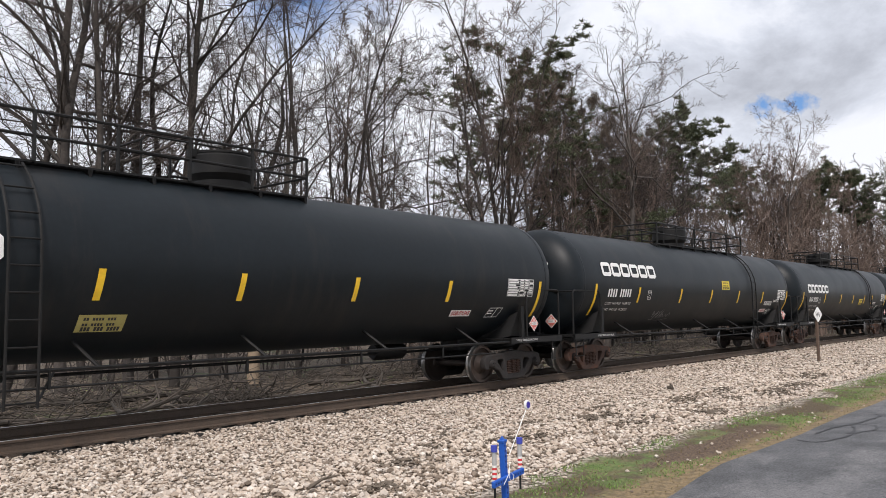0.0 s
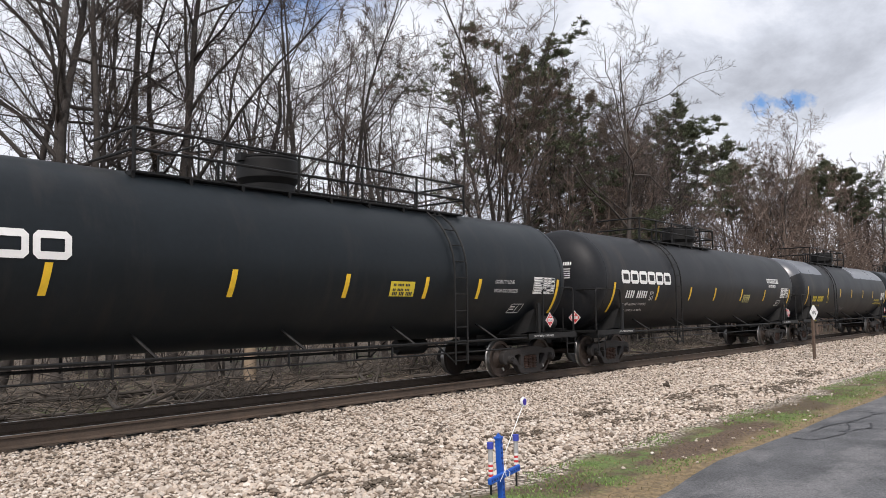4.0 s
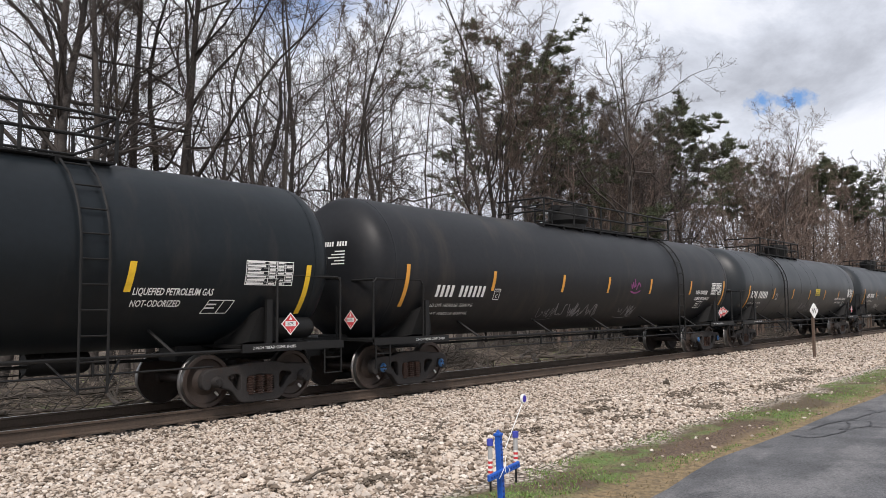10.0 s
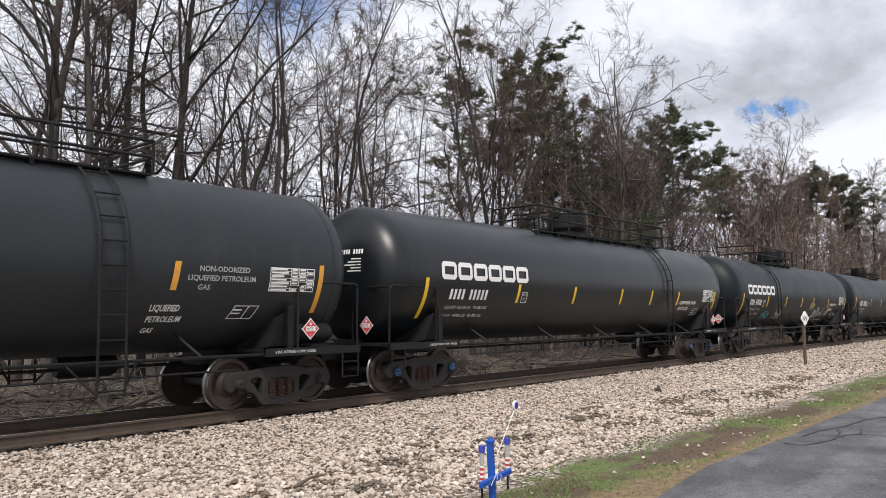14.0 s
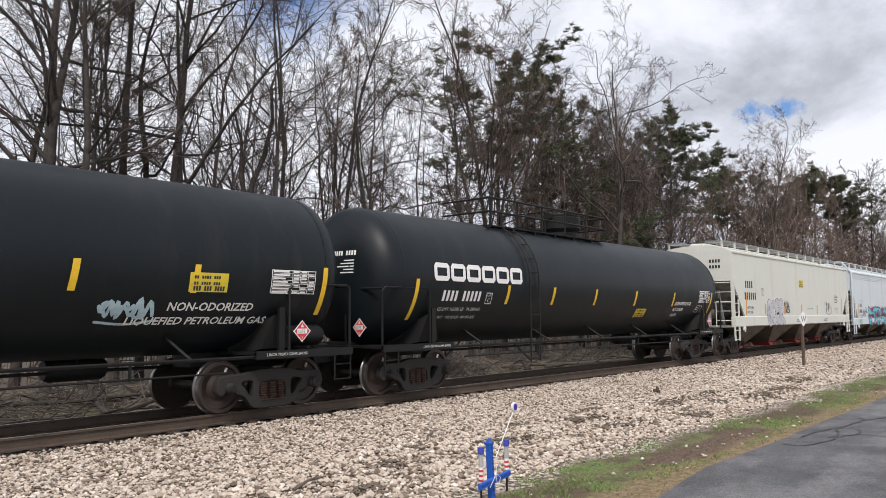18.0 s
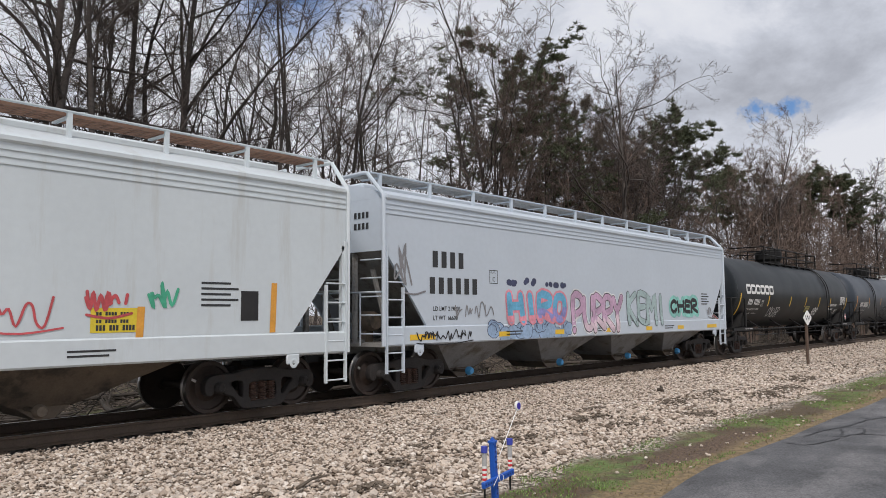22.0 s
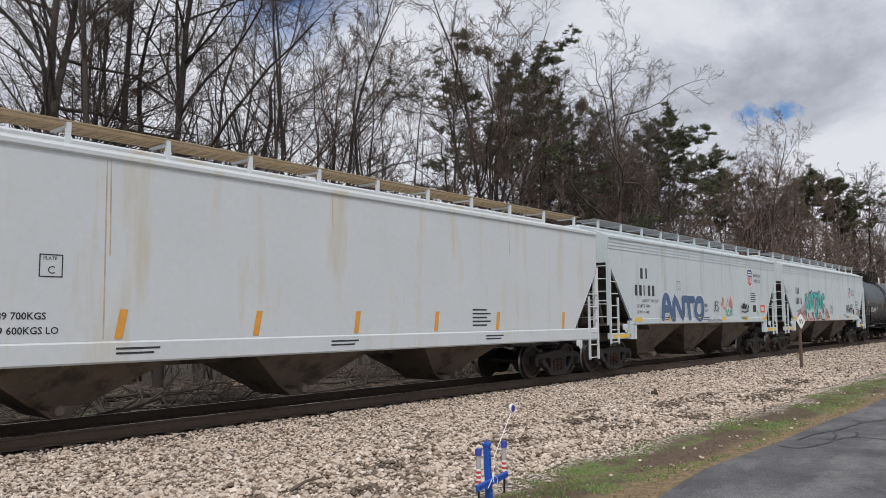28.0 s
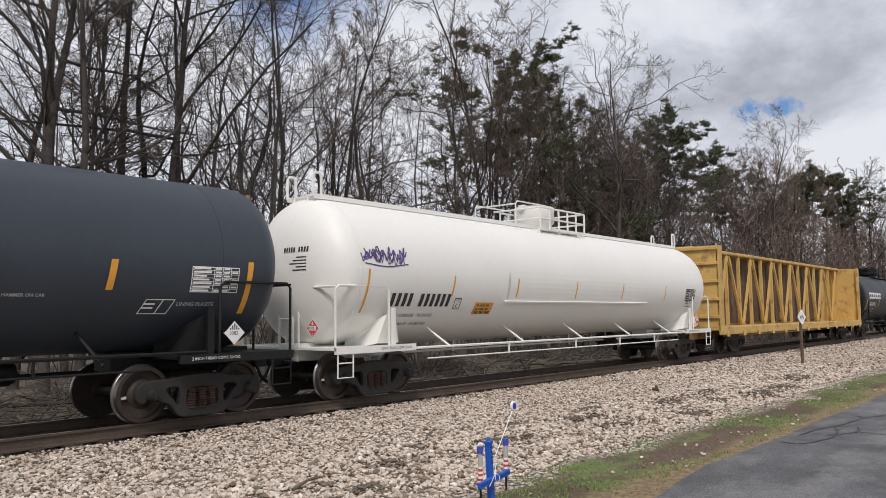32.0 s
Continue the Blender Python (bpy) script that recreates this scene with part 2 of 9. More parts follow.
DULLGREY = material("dull_grey_hopper_paint", (0.543, 0.622, 0.650), 0.55, var=0.08, scale=0.5, fine=8, bump=0.02, dirt=(0.459, 0.493, 0.482), dirt_at=0.55, dirt_scale=1.0, streak=(2.2, 1, 0.25))
WHITEHOP = material("white_hopper_paint", (0.717, 0.728, 0.722), 0.5, var=0.05, scale=0.6, fine=8, bump=0.02, dirt=(0.638, 0.638, 0.610), dirt_at=0.56, dirt_scale=1.0, streak=(2.0, 1, 0.25))
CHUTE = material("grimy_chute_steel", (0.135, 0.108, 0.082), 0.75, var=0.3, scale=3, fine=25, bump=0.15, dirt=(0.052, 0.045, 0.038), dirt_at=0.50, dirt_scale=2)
# pale chute paint greyed for the shade under the car, with dusty blotches
GREYCHUTE = material("dusty_shaded_chute_paint", (0.24, 0.245, 0.25), 0.7, var=0.25, scale=2.5, fine=20, dirt=(0.13, 0.115, 0.10), dirt_at=0.5, dirt_scale=2)
# slope sheets: grime, with the shade below the car ends put into the colour
SLOPE = material("dusty_shaded_slope_sheet", (0.30, 0.30, 0.29), 0.7, var=0.25, scale=2, fine=20, dirt=(0.14, 0.125, 0.11), dirt_at=0.5, dirt_scale=2)
DARKSLOPE = material("grimy_shaded_slope_sheet", (0.10, 0.088, 0.076), 0.75, var=0.3, scale=2, fine=20, dirt=(0.06, 0.05, 0.042), dirt_at=0.5, dirt_scale=2)
GRATING = material("galvanised_grating", (0.30, 0.31, 0.31), 0.5, metal=0.5, var=0.2, scale=6, fine=50)
RUSTGRATE = material("rusty_grating", (0.20, 0.12, 0.085), 0.8, var=0.3, scale=6, fine=50)
TANGRATE = material("tan_rusted_grating", (0.33, 0.25, 0.15), 0.8, var=0.25, scale=6, fine=50)
RUSTSTAIN = material("rust_run_stain", (0.50, 0.41, 0.30), 0.7, var=0.3, scale=3, fine=25, bump=0.02)
REDGATE = material("red_gate_paint", (0.50, 0.06, 0.06), 0.6, var=0.25, scale=6)
BLUEGATE = material("blue_gate_cap", (0.06, 0.30, 0.60), 0.5, var=0.2, scale=6)
WHITETANK = material("white_tank_paint", (0.78, 0.775, 0.735), 0.45, var=0.04, scale=0.6, fine=8, bump=0.02, dirt=(0.58, 0.56, 0.50), dirt_at=0.66, dirt_scale=0.8)
TAN = material("faded_yellow_car_paint", (0.55, 0.36, 0.115), 0.65, var=0.18, scale=1.2, fine=15, bump=0.06, dirt=(0.28, 0.15, 0.06), dirt_at=0.54, dirt_scale=1.6)
CORE = material("rust_brown_core_panel", (0.135, 0.082, 0.045), 0.8, var=0.35, scale=2, fine=15, bump=0.1, dirt=(0.06, 0.04, 0.03), dirt_at=0.5, dirt_scale=2.5, rand=0.5)
RAILSIDE = material("rusty_rail_steel", (0.090, 0.065, 0.048), 0.8, var=0.35, scale=3, fine=40, bump=0.2, dirt=(0.120, 0.078, 0.052), dirt_at=0.57, dirt_scale=2)
RAILTOP = material("bright_rail_head", (0.42, 0.40, 0.38), 0.3, metal=0.9, var=0.12, scale=3, fine=40, bump=0.02)
TIEWOOD = material("creosoted_tie_wood", (0.028, 0.023, 0.020), 0.9, var=0.35, scale=4, fine=35, bump=0.4, rand=0.5)
BARK = material("grey_brown_bark", (0.076, 0.067, 0.061), 0.95, var=0.4, scale=3, fine=14, bump=0.6, dirt=(0.135, 0.125, 0.114), dirt_at=0.58, dirt_scale=2, rand=0.5, spec=0.2)
PALEBARK = material("pale_dead_wood", (0.30, 0.23, 0.16), 0.9, var=0.3, scale=3, fine=14, bump=0.5)
TWIG = material("bare_twigs", (0.088, 0.073, 0.067), 0.95, var=0.35, scale=0.6, fine=6, bump=0, rand=0.5, spec=0.2)
BUDTWIG = material("reddish_budding_twigs", (0.155, 0.118, 0.098), 0.95, var=0.35, scale=0.6, fine=6, bump=0, rand=0.4, spec=0.2)
NEEDLE = material("pine_needles", (0.108, 0.122, 0.074), 0.8, var=0.45, scale=0.7, fine=5, bump=0, island=True, rand=0.5, spec=0.2)
OLDNEEDLE = material("brown_green_needles", (0.150, 0.124, 0.096), 0.85, var=0.4, scale=0.7, fine=5, bump=0, island=True, rand=0.5, spec=0.2)
LOGWOOD = material("weathered_log_wood", (0.0638, 0.054, 0.045), 0.95, var=0.35, scale=3, fine=20, bump=0.5, rand=0.5)
STICKWOOD = material("dead_sticks", (0.130, 0.108, 0.088), 0.95, var=0.4, scale=3, fine=20, bump=0, island=True, rand=0.8)
GRASSBLADE = material("spring_grass", (0.165, 0.255, 0.070), 0.8, var=0.4, scale=1.5, fine=10, bump=0, island=True, rand=0.7)
DRYGRASS = material("dry_straw_grass", (0.20, 0.155, 0.075), 0.9, var=0.35, scale=1.5, fine=10, bump=0, island=True, rand=0.7)
BLUEPAINT = material("bright_blue_paint", (0.012, 0.095, 0.46), 0.5, var=0.15, scale=8, fine=40, bump=0.1)
CLOD = material("dark_soil_clod", (0.105, 0.084, 0.063), 0.95, var=0.35, scale=8, fine=40, bump=0.5, rand=0.5)
POSTWOOD = material("brown_sign_post", (0.11, 0.075, 0.055), 0.85, var=0.3, scale=5, fine=30)


def stone_material():
    m = bpy.data.materials.new("limestone_ballast")
    m.use_nodes = True
    nt = m.node_tree
    ns, ln = nt.nodes, nt.links.new
    p = ns["Principled BSDF"]
    r = ns.new("ShaderNodeValToRGB")
    cr = r.color_ramp
    cr.elements[0].position, cr.elements[0].color = 0.0, (0.12, 0.092, 0.068, 1)
    cr.elements[1].position, cr.elements[1].color = 1.0, (0.76, 0.69, 0.61, 1)
    for pos, c in ((0.16, (0.24, 0.19, 0.145, 1)), (0.34, (0.50, 0.41, 0.33, 1)), (0.58, (0.63, 0.54, 0.45, 1)), (0.78, (0.40, 0.34, 0.285, 1))):
        cr.elements.new(pos).color = c
    ln(ns.new("ShaderNodeNewGeometry").outputs["Random Per Island"], r.inputs["Fac"])
    co = ns.new("ShaderNodeTexCoord")
    n = ns.new("ShaderNodeTexNoise")
    n.inputs["Scale"].default_value, n.inputs["Detail"].default_value = 40, 4
    ln(co.outputs["Object"], n.inputs["Vector"])
    mx = ns.new("ShaderNodeMix")
    mx.data_type, mx.blend_type = "RGBA", "MULTIPLY"
    mx.inputs["Factor"].default_value = 0.5
    ln(r.outputs["Color"], mx.inputs["A"])
    ln(n.outputs["Fac"], mx.inputs["B"])
    ln(r.outputs["Color"], p.inputs["Base Color"])
    p.inputs["Roughness"].default_value = 0.9
    b = ns.new("ShaderNodeBump")
    b.inputs["Strength"].default_value, b.inputs["Distance"].default_value = 0.5, 0.01
    ln(n.outputs["Fac"], b.inputs["Height"])
    ln(b.outputs["Normal"], p.inputs["Normal"])
    return m


STONE = stone_material()


def ground_material():
    """Ballast by the track, then grass with bare soil, and leaf litter under the trees; the borders wander."""
    m = bpy.data.materials.new("ballast_grass_and_litter")
    m.use_nodes = True
    nt = m.node_tree
    ns, ln = nt.nodes, nt.links.new
    p = ns["Principled BSDF"]
    p.inputs["Roughness"].default_value = 0.95
    co = ns.new("ShaderNodeTexCoord")
    ob = co.outputs["Object"]

    def noise_node(scale, detail=5, rough=0.6):
        n = ns.new("ShaderNodeTexNoise")
        n.inputs["Scale"].default_value, n.inputs["Detail"].default_value, n.inputs["Roughness"].default_value = scale, detail, rough
        ln(ob, n.inputs["Vector"])
        return n.outputs["Fac"]

    def math_node(op, a, b, c=None):
        n = ns.new("ShaderNodeMath")
        n.operation = op
        for i, val in enumerate((a, b, c)):
            if val is None:
                continue
            if isinstance(val, (int, float)):
                n.inputs[i].default_value = val
            else:
                ln(val, n.inputs[i])
        return n.outputs["Value"]

    def ranged(val, a, b):
        n = ns.new("ShaderNodeMapRange")
        n.interpolation_type = "SMOOTHSTEP"
        n.inputs["From Min"].default_value, n.inputs["From Max"].default_value = a, b
        ln(val, n.inputs["Value"])
        return n.outputs["Result"]

    def blend(fac, a, b):
        n = ns.new("ShaderNodeMix")
        n.data_type = "RGBA"
        for sock, val in (("A", a), ("B", b)):
            if isinstance(val, tuple):
                n.inputs[sock].default_value = val + (1,)
            else:
                ln(val, n.inputs[sock])
        if isinstance(fac, (int, float)):
            n.inputs["Factor"].default_value = fac
        else:
            ln(fac, n.inputs["Factor"])
        return n.outputs["Result"]

    sep = ns.new("ShaderNodeSeparateXYZ")
    ln(ob, sep.inputs["Vector"])
    y = sep.outputs["Y"]
    vor = ns.new("ShaderNodeTexVoronoi")
    vor.inputs["Scale"].default_value = 19
    ln(ob, vor.inputs["Vector"])
    vr = ns.new("ShaderNodeSeparateColor")
    ln(vor.outputs["Color"], vr.inputs["Color"])
    ramp = ns.new("ShaderNodeValToRGB")
    cr = ramp.color_ramp
    cr.elements[0].position, cr.elements[0].color = 0.0, (0.15, 0.12, 0.085, 1)
    cr.elements[1].position, cr.elements[1].color = 1.0, (0.70, 0.64, 0.54, 1)
    for pos, c in ((0.3, (0.47, 0.385, 0.315, 1)), (0.65, (0.62, 0.54, 0.46, 1))):
        cr.elements.new(pos).color = c
    ln(vr.outputs["Red"], ramp.inputs["Fac"])
    gap = ranged(vor.outputs["Distance"], 0.45, 0.75)
    gravel = blend(gap, ramp.outputs["Color"], (0.085, 0.068, 0.05))
    soil_mask = ranged(noise_node(0.75, 8, 0.7), 0.60, 0.70)
    gravel = blend(soil_mask, gravel, (0.17, 0.135, 0.095))
    # soot, brake dust and painted-in shade of the cars between and beside the rails
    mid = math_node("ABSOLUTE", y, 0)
    soot_shade = math_node("MULTIPLY", ranged(math_node("SUBTRACT", 1.25, mid), -0.25, 0.15), 0.85)
    gravel = blend(soot_shade, gravel, (0.020, 0.018, 0.017))
    wob = math_node("MULTIPLY_ADD", noise_node(0.5, 6), 1.6, -0.8)
    grass = blend(ranged(noise_node(2.2, 8, 0.7), 0.42, 0.60), (0.145, 0.225, 0.060), (0.21, 0.185, 0.095))
    grass = blend(ranged(noise_node(0.5, 8, 0.7), 0.46, 0.56), grass, (0.125, 0.085, 0.055))
    grass = blend(math_node("MULTIPLY", ranged(noise_node(14, 4), 0.35, 0.7), 0.5), grass, (0.07, 0.08, 0.03))
    bx = math_node("MULTIPLY", math_node("SUBTRACT", sep.outputs["X"], 11.6), 0.40)
    by = math_node("MULTIPLY", math_node("SUBTRACT", y, -7.95), 2.6)
    rr = math_node("ADD", math_node("MULTIPLY", bx, bx), math_node("MULTIPLY", by, by))
    rr = math_node("ADD", rr, math_node("MULTIPLY_ADD", noise_node(3.0, 7, 0.7), 2.4, -1.2))
    grass = blend(ranged(rr, 1.15, 0.65), grass, blend(ranged(noise_node(30, 5, 0.7), 0.4, 0.62), (0.085, 0.056, 0.038), (0.20, 0.14, 0.095)))
    dry = blend(ranged(noise_node(9, 5), 0.4, 0.6), (0.30, 0.22, 0.12), (0.20, 0.15, 0.085))
    yw = math_node("ADD", y, wob)
    yw2 = math_node("MULTIPLY_ADD", wob, 0.3, y)
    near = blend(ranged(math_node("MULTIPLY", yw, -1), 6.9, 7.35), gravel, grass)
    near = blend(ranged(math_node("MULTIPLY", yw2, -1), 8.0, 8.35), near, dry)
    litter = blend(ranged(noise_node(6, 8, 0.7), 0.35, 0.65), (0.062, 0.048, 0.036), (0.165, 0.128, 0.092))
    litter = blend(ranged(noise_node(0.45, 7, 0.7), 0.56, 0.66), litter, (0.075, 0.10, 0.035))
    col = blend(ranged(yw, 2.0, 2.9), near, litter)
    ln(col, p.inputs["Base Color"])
    bp = ns.new("ShaderNodeBump")
    bp.inputs["Strength"].default_value, bp.inputs["Distance"].default_value = 0.8, 0.03
    hh = math_node("MULTIPLY_ADD", gap, -1.0, noise_node(25, 4))
    ln(hh, bp.inputs["Height"])
    ln(bp.outputs["Normal"], p.inputs["Normal"])
    return m


def asphalt_material():
    m = material("worn_asphalt", (0.094, 0.095, 0.099), 0.75, var=0.6, scale=2.2, fine=30, bump=0.9, speckle=0.45, dirt=(0.165, 0.163, 0.165), dirt_at=0.47, dirt_scale=0.9, streak=(0.8, 1.4, 1.0))
    return m


GROUND = ground_material()
ASPHALT = asphalt_material()
TAR = material("black_tar_seal", (0.015, 0.015, 0.016), 0.5, var=0.2)


# ---- mesh helpers ----
class Geo:
    """Collects vertices and faces of one mesh."""

    def __init__(self):
        self.v, self.f, self.m = [], [], []

    def add(self, verts, faces, mi=0):
        o = len(self.v)
        self.v.extend(verts)
        self.f.extend([tuple(i + o for i in f) for f in faces])
        self.m.extend([mi] * len(faces))
        return self

    def box(self, x0, x1, y0, y1, z0, z1, mi=0, ch=0.0):
        """A box; ch chamfers its upright and level edges along x."""
        if ch <= 0:
            vs = [(x, y, z) for x in (x0, x1) for y in (y0, y1) for z in (z0, z1)]
            return self.add(vs, [(0, 1, 3, 2), (4, 6, 7, 5), (0, 4, 5, 1), (2, 3, 7, 6), (0, 2, 6, 4), (1, 5, 7, 3)], mi)
        prof = [(y0 + ch, z0), (y1 - ch, z0), (y1, z0 + ch), (y1, z1 - ch), (y1 - ch, z1), (y0 + ch, z1), (y0, z1 - ch), (y0, z0 + ch)]
        inset = [((y0 + y1) / 2 + (y - (y0 + y1) / 2) * (1 - 2 * ch / (y1 - y0)), (z0 + z1) / 2 + (z - (z0 + z1) / 2) * (1 - 2 * ch / (z1 - z0))) for y, z in prof]
        rings = [(x0, inset), (x0 + ch, prof), (x1 - ch, prof), (x1, inset)]
        vs = [(x, y, z) for x, pr in rings for y, z in pr]
        fs = [(r * 8 + i, r * 8 + (i + 1) % 8, r * 8 + 8 + (i + 1) % 8, r * 8 + 8 + i) for r in range(3) for i in range(8)]
        fs += [tuple(range(7, -1, -1)), tuple(range(24, 32))]
        return self.add(vs, fs, mi)

    def prism(self, pts, y0, y1, mi=0):
        """A polygon of (x, z) points, from y0 to y1."""
        n = len(pts)
        vs = [(x, y0, z) for x, z in pts] + [(x, y1, z) for x, z in pts]
        fs = [(i, (i + 1) % n, n + (i + 1) % n, n + i) for i in range(n)]
        return self.add(vs, fs + [tuple(range(n - 1, -1, -1)), tuple(range(n, 2 * n))], mi)

    def tube(self, pts, r, n=6, mi=0, r1=None):
        """A round bar along points; r1: the radius at its end."""
        pts = [Vector(p) for p in pts]
        k = len(pts)
        vs, fs = [], []
        side = None
        for i, p in enumerate(pts):
            d = (pts[min(i + 1, k - 1)] - pts[max(i - 1, 0)]).normalized()
            if side is None:
                side = d.orthogonal().normalized()
            side = (side - d * side.dot(d)).normalized()
            up = d.cross(side)
            rr = r if r1 is None else r + (r1 - r) * i / (k - 1)
            for j in range(n):
                a = 2 * math.pi * j / n
                vs.append(tuple(p + side * math.cos(a) * rr + up * math.sin(a) * rr))
        for i in range(k - 1):
            for j in range(n):
                fs.append((i * n + j, i * n + (j + 1) % n, (i + 1) * n + (j + 1) % n, (i + 1) * n + j))
        fs += [tuple(range(n - 1, -1, -1)), tuple(range((k - 1) * n, k * n))]
        return self.add(vs, fs, mi)

    def lathe(self, prof, axis="y", n=32, mis=None, at=(0, 0, 0)):
        """A profile of (along, radius) turned about an axis through at."""
        vs, fs = [], []
        for a, r in prof:
            for j in range(n):
                t = 2 * math.pi * j / n
                c, s = r * math.cos(t), r * math.sin(t)
                q = {"x": (a, c, s), "y": (c, a, s), "z": (c, s, a)}[axis]
                vs.append((q[0] + at[0], q[1] + at[1], q[2] + at[2]))
        o = len(self.v)
        self.v.extend(vs)
        for i in range(len(prof) - 1):
            for j in range(n):
                self.f.append((o + i * n + j, o + i * n + (j + 1) % n, o + (i + 1) * n + (j + 1) % n, o + (i + 1) * n + j))
                self.m.append(mis[i] if mis else 0)
        return self

    def mesh(self, name, mats, smooth=None):
        me = bpy.data.meshes.new(name)
        me.from_pydata(self.v, [], self.f)
        for mt in mats if isinstance(mats, (list, tuple)) else [mats]:
            me.materials.append(mt)
        if any(self.m):
            me.polygons.foreach_set("material_index", self.m)
        bm = bmesh.new()
        bm.from_mesh(me)
        bmesh.ops.recalc_face_normals(bm, faces=bm.faces)
        bm.to_mesh(me)
        bm.free()
        if smooth is not None:
            me.shade_smooth()
            me.set_sharp_from_angle(angle=radians(smooth))
        me.update()
        return me


SHARED = {}


def shared(key, make):
    if key not in SHARED:
        SHARED[key] = make()
    return SHARED[key]


def part(name, mesh, parent, at=(0, 0, 0), turn=(0, 0, 0), label=""):
    ob = new(name, mesh)
    ob.parent = parent
    ob.matrix_basis = pose(*at, *turn)
    if label:
        ob["label"] = label
    if name.endswith("lettering"):
        ob["kind"] = "stuff"
    return ob


# ---- the train ----
WB = 1.807                         # wheelbase of a truck
R_WHEEL = 0.457
TANK_R, TANK_Z = 1.545, 2.565


def travel(t):
    """Metres that the train has run at t seconds, from a mark near the start."""
    u = t / 16 - 1
    return 14.491 * t + 1.160 * u ** 2 + 0.0394 * u ** 3 + 0.770 * u ** 4


SPIN = []                          # wheelsets by their place in the truck
CARS = []                          # cars and their places along the track


def wheelset_mesh():
    g = Geo()
    for s in (-1, 1):
        prof = [(0.66, 0.0), (0.66, 0.09), (0.70, 0.13), (0.705, 0.30), (0.685, 0.385), (0.675, 0.40), (0.675, 0.475), (0.690, 0.487), (0.715, 0.475), (0.725, 0.462),
                (0.815, 0.455), (0.825, 0.445), (0.825, 0.385), (0.775, 0.37), (0.745, 0.24), (0.80, 0.15), (0.83, 0.12), (0.83, 0.0)]
        mis = [0, 0, 0, 0, 0, 0, 1, 1, 1, 1, 0, 0, 0, 0, 0, 0, 0]
        g.lathe([(a * s, r) for a, r in prof], "y", 32, mis)
        g.box(-0.03 + 0.30, 0.06 + 0.30, s * 0.768, s * 0.79, -0.02, 0.02, 2)
    g.lathe([(-1.0, 0), (-1.0, 0.07), (-0.75, 0.08), (0, 0.075), (0.75, 0.08), (1.0, 0.07), (1.0, 0)], "y", 12)
    return g.mesh("wheelset", [TREAD, RIM, CHALK], 35)


def plate_mesh(name, outlines, half, rim, y, mt):
    """A cast plate in the x-z plane: the first outline is its edge, the others are openings; its edges are rounded."""
    cu = bpy.data.curves.new(name, "CURVE")
    cu.dimensions, cu.fill_mode, cu.extrude, cu.bevel_depth, cu.bevel_resolution = "2D", "BOTH", half, rim, 1
    for pts in outlines:
        pts = smooth_loop(pts)
        sp = cu.splines.new("POLY")
        sp.points.add(len(pts) - 1)
        sp.use_cyclic_u = True
        for p, (x, z) in zip(sp.points, pts):
            p.co = (x, z, 0, 1)
    ob = bpy.data.objects.new(name, cu)
    me = bpy.data.meshes.new_from_object(ob)
    bpy.data.objects.remove(ob)
    bpy.data.curves.remove(cu)
    me.transform(Matrix(((1, 0, 0, 0), (0, 0, -1, y), (0, 1, 0, 0), (0, 0, 0, 1))))
    me.materials.clear()
    me.materials.append(mt)
    me.shade_smooth()
    me.set_sharp_from_angle(angle=radians(40))
    return me


def smooth_loop(p, cut=0.25):
    """Rounds the corners of a closed outline."""
    for _ in range(2):
        q = []
        for (ax, az), (bx, bz) in zip(p, p[1:] + p[:1]):
            q += [(ax + (bx - ax) * cut, az + (bz - az) * cut), (bx - (bx - ax) * cut, bz - (bz - az) * cut)]
        p = q
    return p


def side_frame_mesh():
    """Cast frame: level top bar with rounded pedestals over the bearings, a sagging lower bar, openings before and behind the springs."""
    half = [(0.0, 0.735), (0.34, 0.725), (0.56, 0.665), (0.92, 0.665), (1.10, 0.63), (1.16, 0.50), (1.13, 0.36), (1.02, 0.34), (0.99, 0.47), (0.81, 0.47), (0.78, 0.36), (0.70, 0.34), (0.58, 0.30), (0.46, 0.13), (0.36, 0.075), (0.0, 0.075)]
    edge = half + [(-x, z) for x, z in reversed(half[1:-1])]
    window = [(0.40, 0.585), (0.66, 0.570), (0.70, 0.49), (0.60, 0.42), (0.50, 0.27), (0.40, 0.23), (0.385, 0.40)]
    nest = [(-0.30, 0.55), (0.30, 0.55), (0.31, 0.36), (0.30, 0.185), (-0.30, 0.185), (-0.31, 0.36)]
    return plate_mesh("side_frame", [edge, window, [(-x, z) for x, z in reversed(window)], nest], 0.055, 0.022, -0.03, TRUCKIRON)


def spring_mesh():
    g = Geo()
    prof = []
    for i in range(8):
        z = 0.19 + i * 0.042
        prof += [(z, 0.066), (z + 0.009, 0.092), (z + 0.021, 0.092), (z + 0.030, 0.066)]
    g.lathe([(0.19, 0.0)] + prof + [(0.53, 0.0)], "z", 8)
    return g.mesh("spring", RUSTIRON, 40)


def bearing_mesh(cap):
    g = Geo()
    g.lathe([(-0.20, 0), (-0.20, 0.055), (-0.185, 0.075), (-0.16, 0.095), (-0.02, 0.105), (0.04, 0.105), (0.04, 0)], "y", 16, [1, 1, 1, 0, 0, 0])
    g.box(-0.11, 0.11, -0.10, 0.05, 0.06, 0.14, ch=0.02)
    for i in range(3):
        a = 2 * math.pi * i / 3 + 0.4
        g.lathe([(-0.215, 0), (-0.215, 0.018), (-0.19, 0.018)], "y", 6, at=(0.05 * math.cos(a), 0, 0.05 * math.sin(a)))
    return g.mesh("bearing", [TRUCKIRON, cap], 35)


